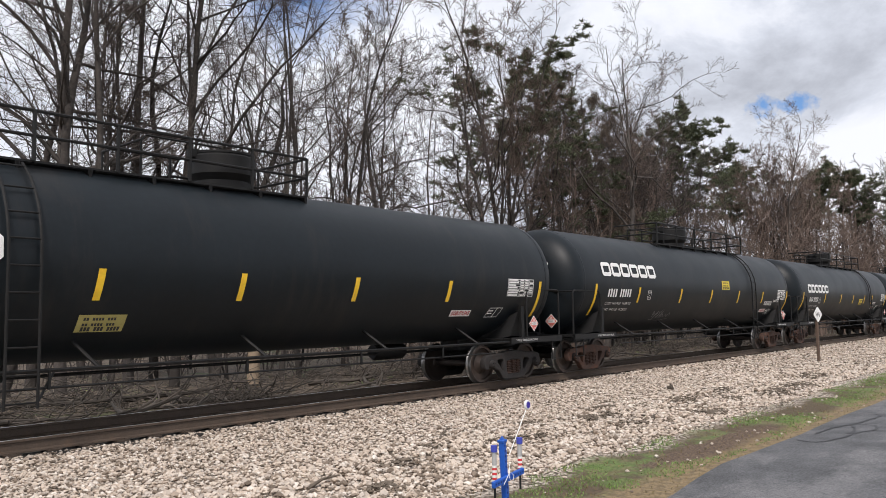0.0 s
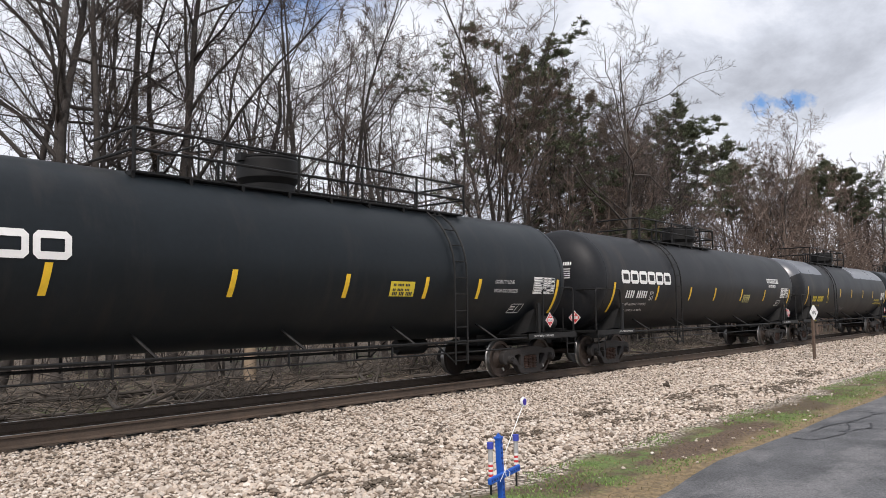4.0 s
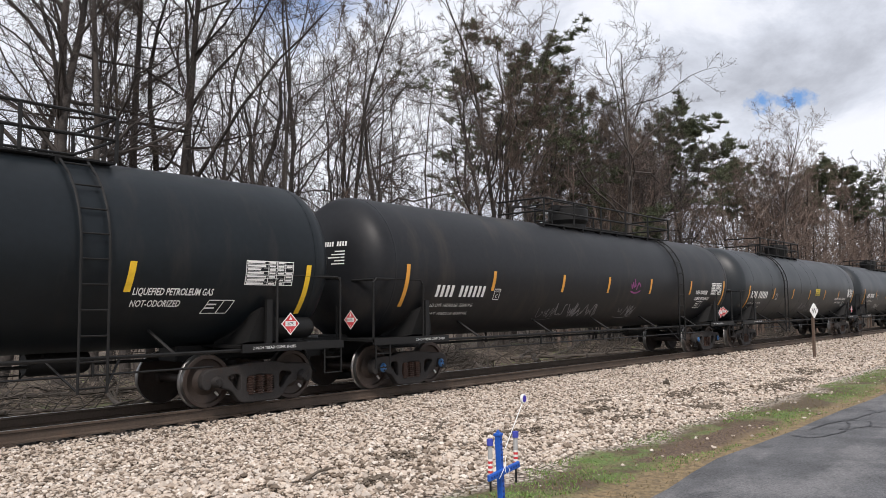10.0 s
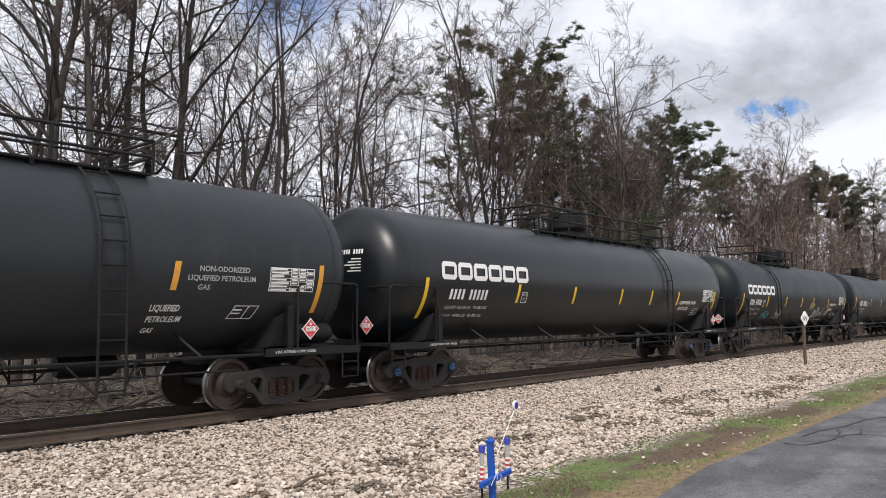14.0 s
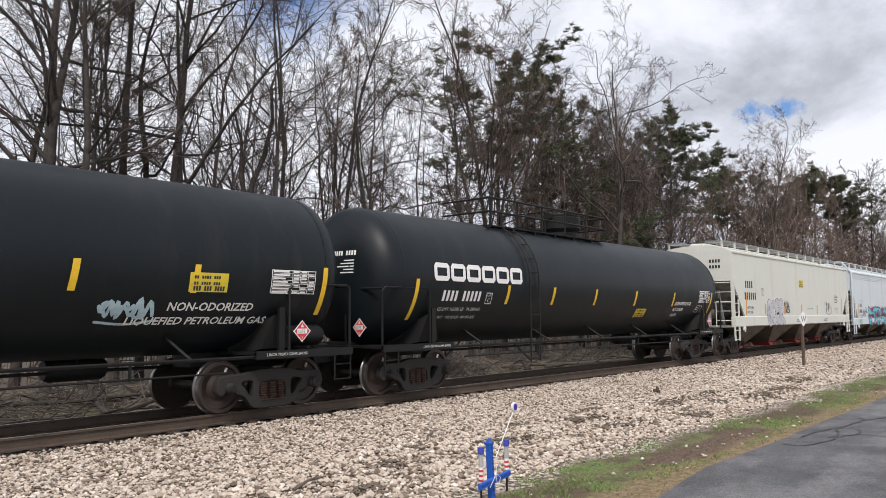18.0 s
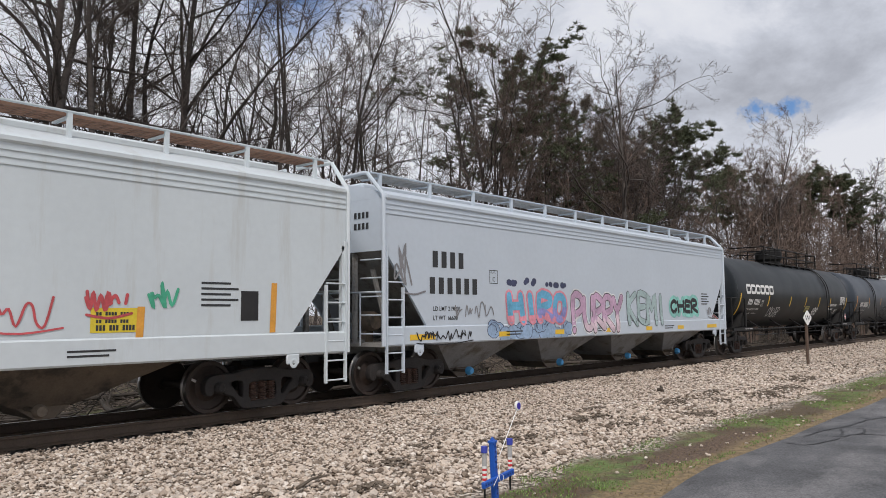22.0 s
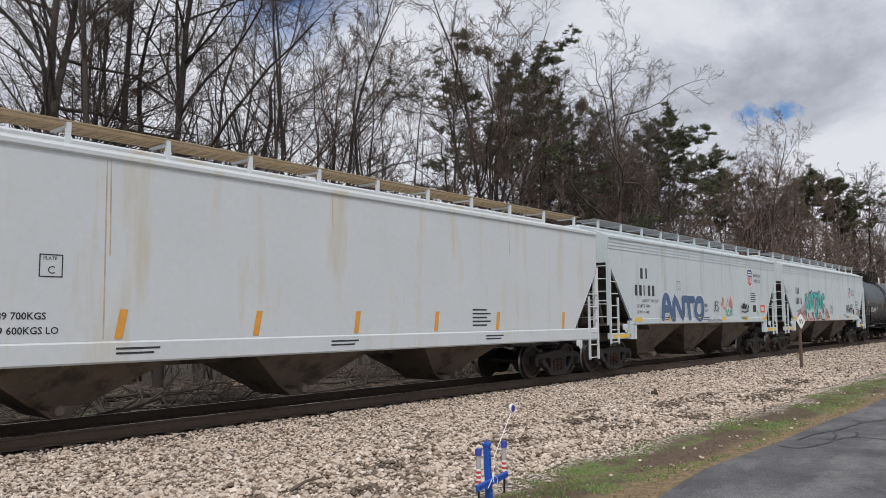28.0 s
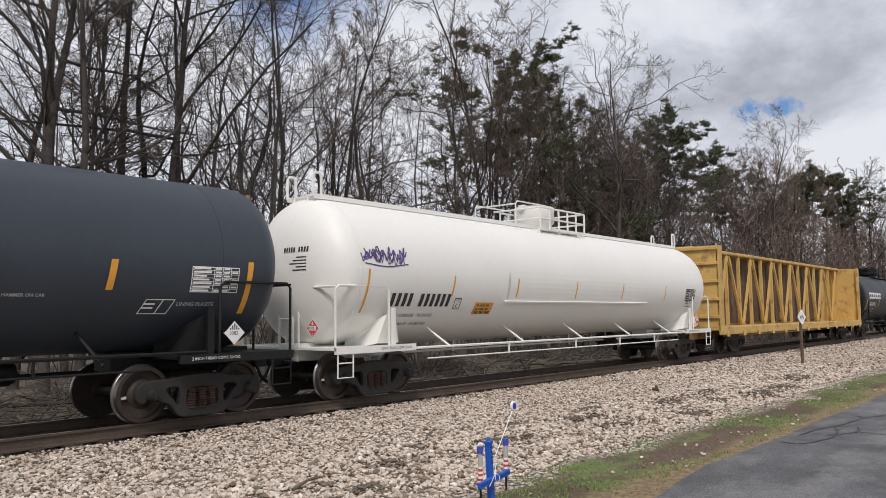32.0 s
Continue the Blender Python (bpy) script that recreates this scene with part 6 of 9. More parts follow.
# ---- centre-beam lumber car ----
def centre_beam_car(spec):
    tc, half = spec["tc"], spec["half"]
    car = new("centre_beam_flat_car")
    tagged(car, "empty faded-yellow centre-beam flat car with diagonal braces and bulkheads", "flat car", "freight cars in the train")
    end = half + 0.75
    g = Geo()
    g.box(-half, half, -1.5, 1.5, 0.98, 1.10)
    for sy in (-1, 1):
        g.box(-half, half, sy * 1.5 - 0.06, sy * 1.5 + 0.06, 0.80, 1.12, ch=0.02)
    part("deck", g.mesh("deck", TAN), car)
    g = Geo()
    g.box(-half, half, -0.3, 0.3, 0.6, 0.98, ch=0.02)
    part("centre_sill", g.mesh("centre_sill", TAN), car)
    for s in (-1, 1):
        x = s * half
        g = Geo()
        g.box(min(x, x - s * 0.12), max(x, x - s * 0.12), -1.5, 1.5, 1.1, 4.30, ch=0.02)
        bh = part("bulkhead", g.mesh("bulkhead", TAN), car)
        for z in (1.5, 2.2, 2.9, 3.6, 4.2):
            g = Geo()
            g.box(min(x, x + s * 0.10), max(x, x + s * 0.10), -1.5, 1.5, z - 0.06, z + 0.06, ch=0.015)
            part("bulkhead_rib", g.mesh("bulkhead_rib", TAN), bh)
        for sy in (-1, 1):
            g = Geo()
            x0, x1 = sorted((x, x - s * 0.35))
            g.prism([(x0, 1.1), (x1, 1.1), (x1, 4.3), (x0, 4.3)], sy * 1.5 - 0.05, sy * 1.5 + 0.05)
            part("bulkhead_post", g.mesh("bulkhead_post", TAN), bh)
        x0, x1 = sorted((x - s * 0.12, x - s * 2.9))
        g = Geo()
        g.prism([(x0, 1.1), (x1, 1.1), (x1, 4.25), (x0, 4.25)], -0.06, 0.06)
        part("end_panel", g.mesh("end_panel", TAN), car)
        part("coupler", shared("coupler%.2f" % end, lambda: coupler_mesh(end)), car, (0, 0, 0), (0, 0, 0 if s > 0 else 180))
    g = Geo()
    g.box(-half + 0.1, half - 0.1, -0.45, 0.45, 4.20, 4.34, ch=0.03)
    part("top_chord", g.mesh("top_chord", TAN), car)
    for i in range(28):
        x0 = -half + 2.95 + (2 * half - 5.9) * i / 28
        part("core_panel", shared("core_panel", lambda: Geo().box(0.02, (2 * half - 5.9) / 28 - 0.05, -0.03, 0.03, 1.25, 4.15).mesh("core_panel", CORE)), car, (x0, 0.02 * (i % 2), 0))
    n = 15
    for i in range(n):
        x = -half + 0.9 + (2 * half - 1.8) * i / (n - 1)
        for sy in (-1, 1):
            g = Geo()
            g.prism([(-0.07, 1.1), (0.07, 1.1), (0.07, 4.2), (-0.07, 4.2)], -0.02, 0.10)
            m = shared("cb_post", lambda: g.mesh("post", TAN))
            part("post", m, car, (x, sy * 0.40, 0), (0, 0, 0 if sy < 0 else 180))
        if i < n - 1:
            step = (2 * half - 1.8) / (n - 1)
            g = Geo()
            if i % 2:
                g.tube([(0.1, -0.46, 1.15), (step - 0.1, -0.46, 4.1)], 0.07, 4)
            else:
                g.tube([(0.1, -0.46, 4.1), (step - 0.1, -0.46, 1.15)], 0.07, 4)
            m = shared("cb_brace%d" % (i % 2), lambda: g.mesh("brace", TAN))
            part("brace", m, car, (x, 0, 0))
    for i in range(13):
        x = -half + 0.6 + (2 * half - 1.2) * i / 12
        part("tie_down", shared("tiedown", lambda: Geo().box(-0.12, 0.12, -0.06, 0.0, 0.72, 0.92, ch=0.02).mesh("tie_down", TAN)), car, (x, -1.56, 0))
    add_trucks(car, tc)
    CARS.append((car, spec["x"]))
    return car


WHT, GRY, BLU, LBLU = ("white", (0.75, 0.76, 0.78)), ("grey", (0.22, 0.22, 0.23)), ("blue", (0.03, 0.10, 0.38)), ("pale_blue", (0.16, 0.42, 0.60))
BLK, GRN = ("black", (0.02, 0.02, 0.022)), ("green", (0.06, 0.36, 0.22))
SLV, CYAN = ("silver", (0.50, 0.51, 0.52)), ("cyan", (0.12, 0.50, 0.66))
YEL = ("yellow", (0.75, 0.55, 0.05))
LPG, NOD = "LIQUEFIED PETROLEUM GAS", "NON-ODORIZED"
LOGO = (-7.66, -4.22)
NUM = (-7.3, 2.02, 0.24, "#### #####")


def build_train():
    tank_car(1, dict(x=9.88, tc=15.45, label="matte black tank car with yellow strips and a roof platform", logo=LOGO, mark=NUM, notice=(-3.14, 1.5, PALEPLATE), placard=("1055", BROWNPLATE),
                     plat=(-4.9, 1.41), dome=(0.03, 0.62, 0.6), ladder=-4.0, rail=0.75, stripes=(-8.2, -5.4, -2.96, -0.54, 2.05, 4.82, 8.31), words=((5.14, 1.66, 0.11, "ISOBUTYLENE", "red"),), form=(6.39, 1.6), rusty=False, cylinder=False, table=(6.99, 8.06)))
    tank_car(2, dict(x=29.06, tc=15.43, label="matte black tank car with white block mark and rusty trucks", logo=LOGO, logo_dz=0.26, mark=(-7.3, 2.12, 0.24, "#### #####"), notice=(1.19, 2.45, YELLOWPLATE), placard=("1055", BROWNPLATE), rusty=True,
                     limit="LD LMT 163100 LB   74 000 KG", weight="LT WT   99900 LB   45 300 KG", words=((6.03, 1.9, 0.11, NOD, "box"), (5.85, 1.61, 0.11, "ISOBUTYLENE", "red"), (7, 2, 0.11, "ISOBUTYLENE", "w")),
                     form=(6.52, 1.5), tags=((-3.9, -2.6, 1.45, 1.75, GRY, 0.025),), stripes=(-8.04, -5.39, -2.36, 0.23, 2.89, 5.56, 8.59), ladder=4.33, dome=(0.19, 0.62, 0.62), plat=(-2.54, 5.3), table=(7.4, 8.4), plate=-4.79))
    tank_car(3, dict(x=48.48, tc=15.47, label="matte black tank car with white block mark and two yellow notices", logo=LOGO, mark=NUM, notice=(2.13, 1.9, YELLOWPLATE), placard=("1055", REDPLATE), rusty=True,
                     limit="LD LMT 162700 LB   73 800 KG", weight="LT WT  100300 LB   45 500 KG", words=((5.49, 1.94, 0.09, NOD, "box"), (5.49, 1.68, 0.09, "ISOBUTYLENE", "red")), stripes=(-8.33, -4.73, -1.78, 0.72, 3.24, 5.04, 8.5), ladder=4.22, dome=(0.11, 0.62, 0.62), plat=(-2.6, 5.35), table=(7.35, 8.35)))
    tank_car(4, dict(x=67.77, tc=15.34, label="matte black tank car with white block mark and yellow strips", logo=LOGO, mark=NUM, notice=(2.16, 2, YELLOWPLATE), placard=("1055", REDPLATE),
                     limit="LD LMT 163400 LB   74 150 KG", weight="LT WT   99600 LB   45 350 KG", words=((5.66, 2.33, 0.09, "ISOBUTYLENE", "grey"), (5.66, 2.12, 0.09, NOD, "grey")), stripes=(-8.14, -4.6, -1.6, 0.94, 3.22, 5.04, 8.34), ladder=4.28, dome=(0.21, 0.62, 0.62), plat=(-3.0, 5.39), table=(7.28, 8.25)))
    tank_car(5, dict(x=87.33, tc=15.27, paint=BROWNBLACK, label="weathered black tank car with dusty top and white gas lettering", logo=LOGO, mark=NUM, notice=(2.55, 1.9, PALEPLATE), ladder=-3.8,
                     stripes=(-8.1, -5.2, -2.63, -0.42, 2.29, 4.94, 8.15), words=((5.3, 2.75, 0.12, LPG, "box"), (5.4, 2.52, 0.13, "NOT ODORIZED", "w")), form=(6.6, 1.75), table=(7.0, 8.05), plat=(-4.9, 1.32), dome=(-0.04, 0.62, 0.62)))
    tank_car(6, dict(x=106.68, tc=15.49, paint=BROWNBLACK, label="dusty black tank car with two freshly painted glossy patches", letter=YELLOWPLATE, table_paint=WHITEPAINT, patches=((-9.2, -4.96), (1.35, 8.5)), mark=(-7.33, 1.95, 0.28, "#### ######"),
                     limit="LD LMT 163700 LB   74 250 KG", weight="LT WT   99300 LB   45 050 KG", logo=None, ladder=-3.73, plat=(-5.0, 1.6), dome=(0.13, 0.62, 0.6), rail=0.8, stripes=(-8.28, -4.81, -2.41, -0.05, 2.51, 4.99, 8.5),
                     words=((5.55, 2, 0.12, NOD, "it"), (5.55, 1.82, 0.11, LPG, "it")), tags=((-2.4, -0.8, 1.4, 1.75, GRY, 0.03),), form=(7.4, 1.55), stripe_dz=0.2, plate=-4.72))
    tank_car(7, dict(x=126.08, tc=15.43, label="matte black tank car with white block mark and gas lettering", logo=LOGO, mark=NUM, notice=(1.15, 2.05, YELLOWPLATE), limit="LD LMT 163600 LB   74 200 KG", weight="LT WT   99400 LB   45 100 KG",
                     words=((5.33, 2, 0.11, LPG, "w"), (5.33, 1.8, 0.11, "NOT-ODORIZED", "w")), stripes=(-8.12, -4.62, -1.92, 0.9, 2.94, 5.11, 8.24), ladder=4.43, dome=(0.25, 0.62, 0.62), plat=(-2.89, 5.4), table=(7.1, 8.1)))
    tank_car(8, dict(x=145.52, tc=15.55, label="matte black tank car with white block mark and sprayed graffiti", logo=LOGO, mark=NUM, notice=(1.6, 2.10, YELLOWPLATE), limit="LD LMT 163200 LB   74 050 KG", weight="LT WT   99800 LB   45 250 KG",
                     words=((5.2, 1.92, 0.12, LPG, "w"), (5.2, 1.74, 0.12, "NOT-ODORIZED", "w")), tags=((-5.6, -4.9, 1.4, 1.75, WHT, 0.03), (-4.5, -2.7, 1.65, 1.95, WHT, 0.03), (-1.2, -0.3, 1.6, 1.85, LBLU, 0.04), (1.9, 3.0, 1.6, 1.9, GRY, 0.03)),
                     pieces=((-2.5, -1.4, 1.6, 1.95, 4, LBLU, BLU, 0.07), (0.5, 1.7, 1.6, 1.9, 4, SLV, GRY, 0.06))))
    tank_car(9, dict(x=165.21, tc=16.03, paint=BROWNBLACK, label="weathered black tank car with blue bearing caps", logo=None, mark=(-7.6, 1.93, 0.27, "#### ######"), cap=BLUECAP, limit="LD LMT 162700 LB  73800 KG", weight="LT WT  100300 LB  45500 KG", tape=ORANGE,
                     stripes=(-8.6, -5.6, -2.53, -0.06, 2.64, 5.71, 8.68), stripe_dz=0.12, plat=(-2.31, 5.6), dome=(0.24, 0.62, 0.6), ladder=4.74, words=((6.23, 2.1, 0.14, NOD, "w"), (6.23, 1.9, 0.11, LPG, "w")),
                     tags=((-3.3, -2.4, 1.4, 1.7, GRY, 0.02), (-2.5, -0.2, 1.38, 1.80, GRY, 0.035), (1.05, 2.15, 1.4, 1.72, GRY, 0.03), (1.35, 1.95, 2.18, 2.52, ("plum", (0.22, 0.05, 0.17)), 0.06)), plate=-5.5, table=(7.56, 8.5)))
    tank_car(10, dict(x=184.79, tc=15.02, paint=GRAPHITE, label="graphite grey tank car with weld seams and a long roof walkway", logo=None, mark=(-7.79, 1.98, 0.30, "#### ######"), tape=ORANGE, limit="LD LMT 162300 LB  73600 KG", weight="LT WT  100700 LB  45700 KG", notice=(1.13, 2.15, YELLOWPLATE),
                      bands=(-7.6, -5.3, -3.6, -1.2, 0.3, 1.4, 7.6), plat=(-4.5, 1.0), dome=(0.21, 0.55, 0.5), ladder=-3.74, rail=0.7, stripes=(-8.1, -5.04, -2.4, 0.17, 2.74, 5.33, 8.31), words=((4.83, 1.95, 0.12, LPG, "it"), (5, 1.76, 0.11, NOD, "it")), tags=((-0.6, 2.4, 1.4, 1.8, GRY, 0.03),), cylinder=False, plate=-4.75))
    tank_car(11, dict(x=203.99, tc=15.51, paint=GRAPHITE, label="satin black tank car with scrawled chalk tags", logo=None, mark=(-7.35, 2.08, 0.26, "#### ######"), tape=ORANGE, limit="LD LMT 164700 LB   74 500 KG", weight="LT WT   98800 LB   44 800 KG", stripes=(-8.1, -5.08, -2.41, 0.0, 2.61, 5.32, 8.27),
                      stripe_dz=0.12, plat=(-2.9, 5.29), dome=(0.12, 0.5, 0.5), rail=0.55, tags=((-4.6, -3.4, 1.45, 1.75, WHT, 0.04),), words=((5.75, 2.40, 0.09, NOD, "grey"), (5.55, 2.25, 0.09, "LIQUEFIED PETROLEUM", "grey"), (5.75, 2.10, 0.09, "GAS", "grey"), (5.0, 1.75, 0.12, "LIQUEFIED", "w"), (5.0, 1.58, 0.12, "PETROLEUM", "w"), (5.0, 1.41, 0.12, "GAS", "w")), notice=(0.85, 2.2, ORANGE), ladder=4.3, plate=-4.83))
    tank_car(12, dict(x=223.41, tc=15.47, paint=GLOSS, label="satin black tank car with white block mark and blue bearing caps", logo=LOGO, mark=NUM, cap=BLUECAP, limit="LD LMT 163100 LB   74 000 KG", weight="LT WT   99900 LB   45 300 KG", words=((5.2, 2, 0.12, LPG, "w"), (5.2, 1.8, 0.12, "NON-ODORIZED", "w")),
                      stripes=(-8.15, -4.64, -1.93, 0.83, 2.9, 4.98, 8.22), ladder=4.14, dome=(0.23, 0.62, 0.62), plat=(-2.6, 5.36), plate=-4.46))
    tank_car(13, dict(x=243.0, tc=15.08, label="matte black tank car with white block mark and outlined graffiti", logo=LOGO, mark=NUM, notice=(1.6, 1.85, PALEPLATE), placard=("1075", BROWNPLATE), ladder=-3.8, plat=(-4.6, 1.09), dome=(0.3, 0.62, 0.6),
                      words=((5.11, 2.06, 0.12, LPG, "w"), (5.2, 1.8, 0.09, "NON-ODORIZED", "red")), tags=((-5.2, -4.3, 1.4, 1.75, CYAN, 0.03), (-3.4, -2.6, 1.5, 1.85, WHT, 0.04), (2.6, 5.4, 1.35, 2.0, WHT, 0.05), (6.6, 7.6, 1.45, 1.75, WHT, 0.05)), form=(6.0, 1.5), stripes=(-8.2, -5.1, -2.5, 0.0, 1.95, 4.76, 8.24), table=(6.95, 7.95)))
    tank_car(14, dict(x=262.02, tc=15.05, label="satin black tank car with one top fitting and long roof rail", logo=None, mark=(-6.99, 2.08, 0.30, "#### #####"), tape=YELLOW, limit="LD LMT 163900 LBS 74350 KGS", weight="LT WT  99100 LBS 44950 KGS", plat=(-0.23, 2.0), dome=(0.12, 0.5, 0.55), ladder=None, rail=0.35,
                      stripes=(-8.14, -4.17, -1.18, 1.47, 3.69, 5.64, 8.34), stripe_dz=0.12, notice=(5.55, 2.1, YELLOWPLATE), words=((5.24, 1.8, 0.15, NOD, "it"), (4.6, 1.58, 0.15, LPG, "it")), tags=((4.15, 5.1, 1.66, 2.02, ("pale_cyan", (0.45, 0.62, 0.68)), 0.06), (4.2, 5.05, 1.7, 1.98, ("pale_cyan", (0.45, 0.62, 0.68)), 0.05), (-3.0, -1.6, 1.4, 1.6, GRY, 0.025)), form=None, plate=-5.09))
    tank_car(15, dict(x=281.17, tc=15.39, paint=BLACK, label="matte black tank car with white block mark and dusty brown top", logo=LOGO, mark=NUM, limit="LD LMT 163900 LB   74 350 KG", weight="LT WT   99100 LB   44 950 KG", plat=(-4.58, 1.52), dome=(0.14, 0.62, 0.6), ladder=-3.78, notice=(2.39, 1.6, YELLOWPLATE),
                      words=((5.13, 2, 0.12, LPG, "w"), (5.13, 1.8, 0.12, "NOT-ODORIZED", "w"), (5.13, 1.62, 0.11, "LIQUEFIED", "w")), stripes=(-8.21, -4.83, -2.73, -0.45, 2.1, 4.95, 8.27), form=(7.0, 1.75)))
    hopper_car(16, dict(x=300.64, tc=15.54, half=9.15, paint=CREAM, label="clean cream-white covered hopper with red gates and silver graffiti", chutes=(-5.64, -1.52, 2.61, 6.35), gate=REDGATE, gate_label="red sliding gate", mark=(-7.85, 2.74, 0.30, "####", "######"), pitch=0.8, plate_dx=2.1, limit="LD LMT 218800", weight="LT WT  67200",
                        notice=(-0.28, 2.93), stripes=((-7.72, 1.63, 2.5, 0.1), (-5.4, 1.65, 2.1, 0.06), (-2.7, 1.65, 2.1, 0.06), (0.0, 1.65, 2.1, 0.06), (2.7, 1.65, 2.1, 0.06), (5.42, 1.65, 2.08, 0.06), (7.7, 1.63, 2.5, 0.05)),
                        sprayed=(("OCER", -5.22, -2.72, 1.14, 2.34, ("pale_silver", (0.50, 0.51, 0.54)), BLK, 0.28, 0.018),), scrawls=(("CREW", -2.59, -1.88, 1.7, 2.0, BLK, 0.035),), tags=((-2.59, -1.98, 2.0, 2.25, BLK, 0.035), (4.44, 5.34, 1.7, 2.35, BLK, 0.025), (6.4, 6.8, 1.8, 2.0, GRY, 0.02)), crown=0.28, brackets=13, words=((0.88, 1.88, 0.06, "DO NOT HAMMER ON CAR"),), block=(6.2, 2.6), sill0=1.16, sill1=1.58))
    hopper_car(17, dict(hoop=True, x=319.92, tc=14.9, half=8.95, paint=PALEGREY, grate=RUSTGRATE, steps=True, crown=0.42, eave=4.12, sill0=0.98, sill1=1.38, label="pale grey covered hopper with rusty walkway and large cyan graffiti", chutes=(-5.1, -0.6, 3.9), chute_w=2.1, mark=(-7.3, 2.03, 0.22, "####", "#####"), limit="LD LMT 198900 LBS", weight="LT WT   64100 LBS",
                        lim=(0.17, 0.29, 0.06), words=((-7.27, 2.38, 0.062, "THE TANK CAR PEOPLE"),), scrawls=(("JAHS", -6.6, -5.82, 1.46, 1.85, BLK, 0.03), ("MUL", -5.72, -5.25, 1.66, 1.88, BLK, 0.025), ("CHILKS", -7.6, -6.85, 1.06, 1.32, GRN, 0.03)), stripes=((-7.62, 1.38, 2.27, 0.02), (-4.9, 1.4, 1.87, 0.02), (-2.47, 1.4, 1.95, 0.02), (2.42, 1.4, 1.85, 0.02), (4.82, 1.37, 1.83, 0.02), (7.25, 1.39, 2.25, 0.03)), pieces=((-5.0, 1.44, 0.96, 2.1, 9, CYAN, BLK, ("crimson", (0.30, 0.03, 0.05)), 0.17),),
                        tags=((2.57, 3.7, 1.55, 2.05, ("brick", (0.50, 0.08, 0.09)), 0.035), (4.02, 4.69, 1.75, 2.05, ("brick", (0.50, 0.08, 0.09)), 0.05), (4.95, 5.5, 1.8, 2.25, GRN, 0.05), (-4.9, -4.5, 1.5, 1.9, WHT, 0.05), (-3.4, -1.6, 1.9, 2.1, ("purple", (0.16, 0.05, 0.30)), 0.09)), notice=(4.08, 1.45), plate_dx=1.5, block=(5.85, 2.2), blots=((6.6, 6.95, 1.6, 2.1, BLK), (1.46, 1.86, 1.66, 1.94, YEL))))
    hopper_car(18, dict(hoop=True, x=339.04, tc=15.69, half=9.1, paint=BLUEGREY, steps=True, eave=4.15, crown=0.33, sill0=1.05, sill1=1.45, label="blue-grey covered hopper with pink and teal graffiti along its side", chutes=(-5.5, -1.5, 2.5, 6.2), gate=CHUTE, cap_paint=BLUEGATE, mark=(-7.75, 2.71, 0.36, "####", "######"), limit="LD LMT 219800", weight="LT WT  66600", chute_paint=GREYCHUTE,
                        sill_strips=((-8.4, -7.6), (-5.3, -4.86), (-2.83, -2.39), (-0.16, 0.29), (2.46, 2.88), (4.81, 5.3), (7.36, 8.24)), sprayed=(("HIRO", -5.0, -2.15, 1.40, 2.34, ("skyblue", (0.14, 0.42, 0.62)), ("rose", (0.72, 0.28, 0.34)), 0.21, 0.06, ("lilac", (0.30, 0.30, 0.62))), ("PURRY", -1.97, 1.0, 1.10, 2.28, ("mauve", (0.55, 0.36, 0.50)), ("greyblack", (0.05, 0.05, 0.06)), 0.19, 0.025, ("pale_rose", (0.66, 0.52, 0.58)), ("white", (0.75, 0.76, 0.78))),
                                 ("KEMI", 1.19, 4.0, 1.25, 2.4, ("grey_green", (0.36, 0.47, 0.47)), ("ash", (0.10, 0.11, 0.12)), 0.18, 0.022), ("CHER", 4.2, 6.7, 1.52, 2.3, BLK, ("mint", (0.26, 0.58, 0.52)), 0.13, 0.13)),
                        tags=((-8.6, -7.9, 2.2, 3.2, GRY, 0.05), (-6.9, -5.4, 1.6, 1.95, GRY, 0.03), (-8.2, -6.3, 1.12, 1.35, BLK, 0.03), (7.5, 8.2, 1.6, 1.9, GRY, 0.03)), words=((3.2, 1.12, 0.10, "DO NOT HAMMER ON CAR"),), pitch=0.82, plate_dx=2.13, stones=((-5.6, -2.1, 1.07, 1.42, 34, ("iceblue", (0.30, 0.42, 0.58)), ("ink", (0.05, 0.06, 0.12)), False), (-4.9, -2.2, 2.36, 2.55, 18, ("ink", (0.05, 0.06, 0.12)), ("ink", (0.05, 0.06, 0.12)), True))))
    tank_car(19, dict(x=358.56, tc=15.48, label="matte black tank car with white block mark and white scrawl", logo=LOGO, mark=NUM, notice=(0.92, 1.7, PALEPLATE), limit="LD LMT 162400 LB   73 700 KG", weight="LT WT  100600 LB   45 600 KG", words=((5.14, 2, 0.12, LPG, "w"), (5.14, 1.8, 0.12, NOD, "w")), scrawls=(("CALVER", -4.4, -2.9, 1.5, 1.9, WHT, 0.035),),
                      pieces=((2.3, 3.2, 1.55, 1.95, 4, WHT, None, 0.06),), stripes=(-8.29, -4.78, -1.7, 0.75, 3.1, 5.16, 8.45), ladder=4.36, dome=(0.15, 0.62, 0.62), plat=(-3.04, 5.27)))
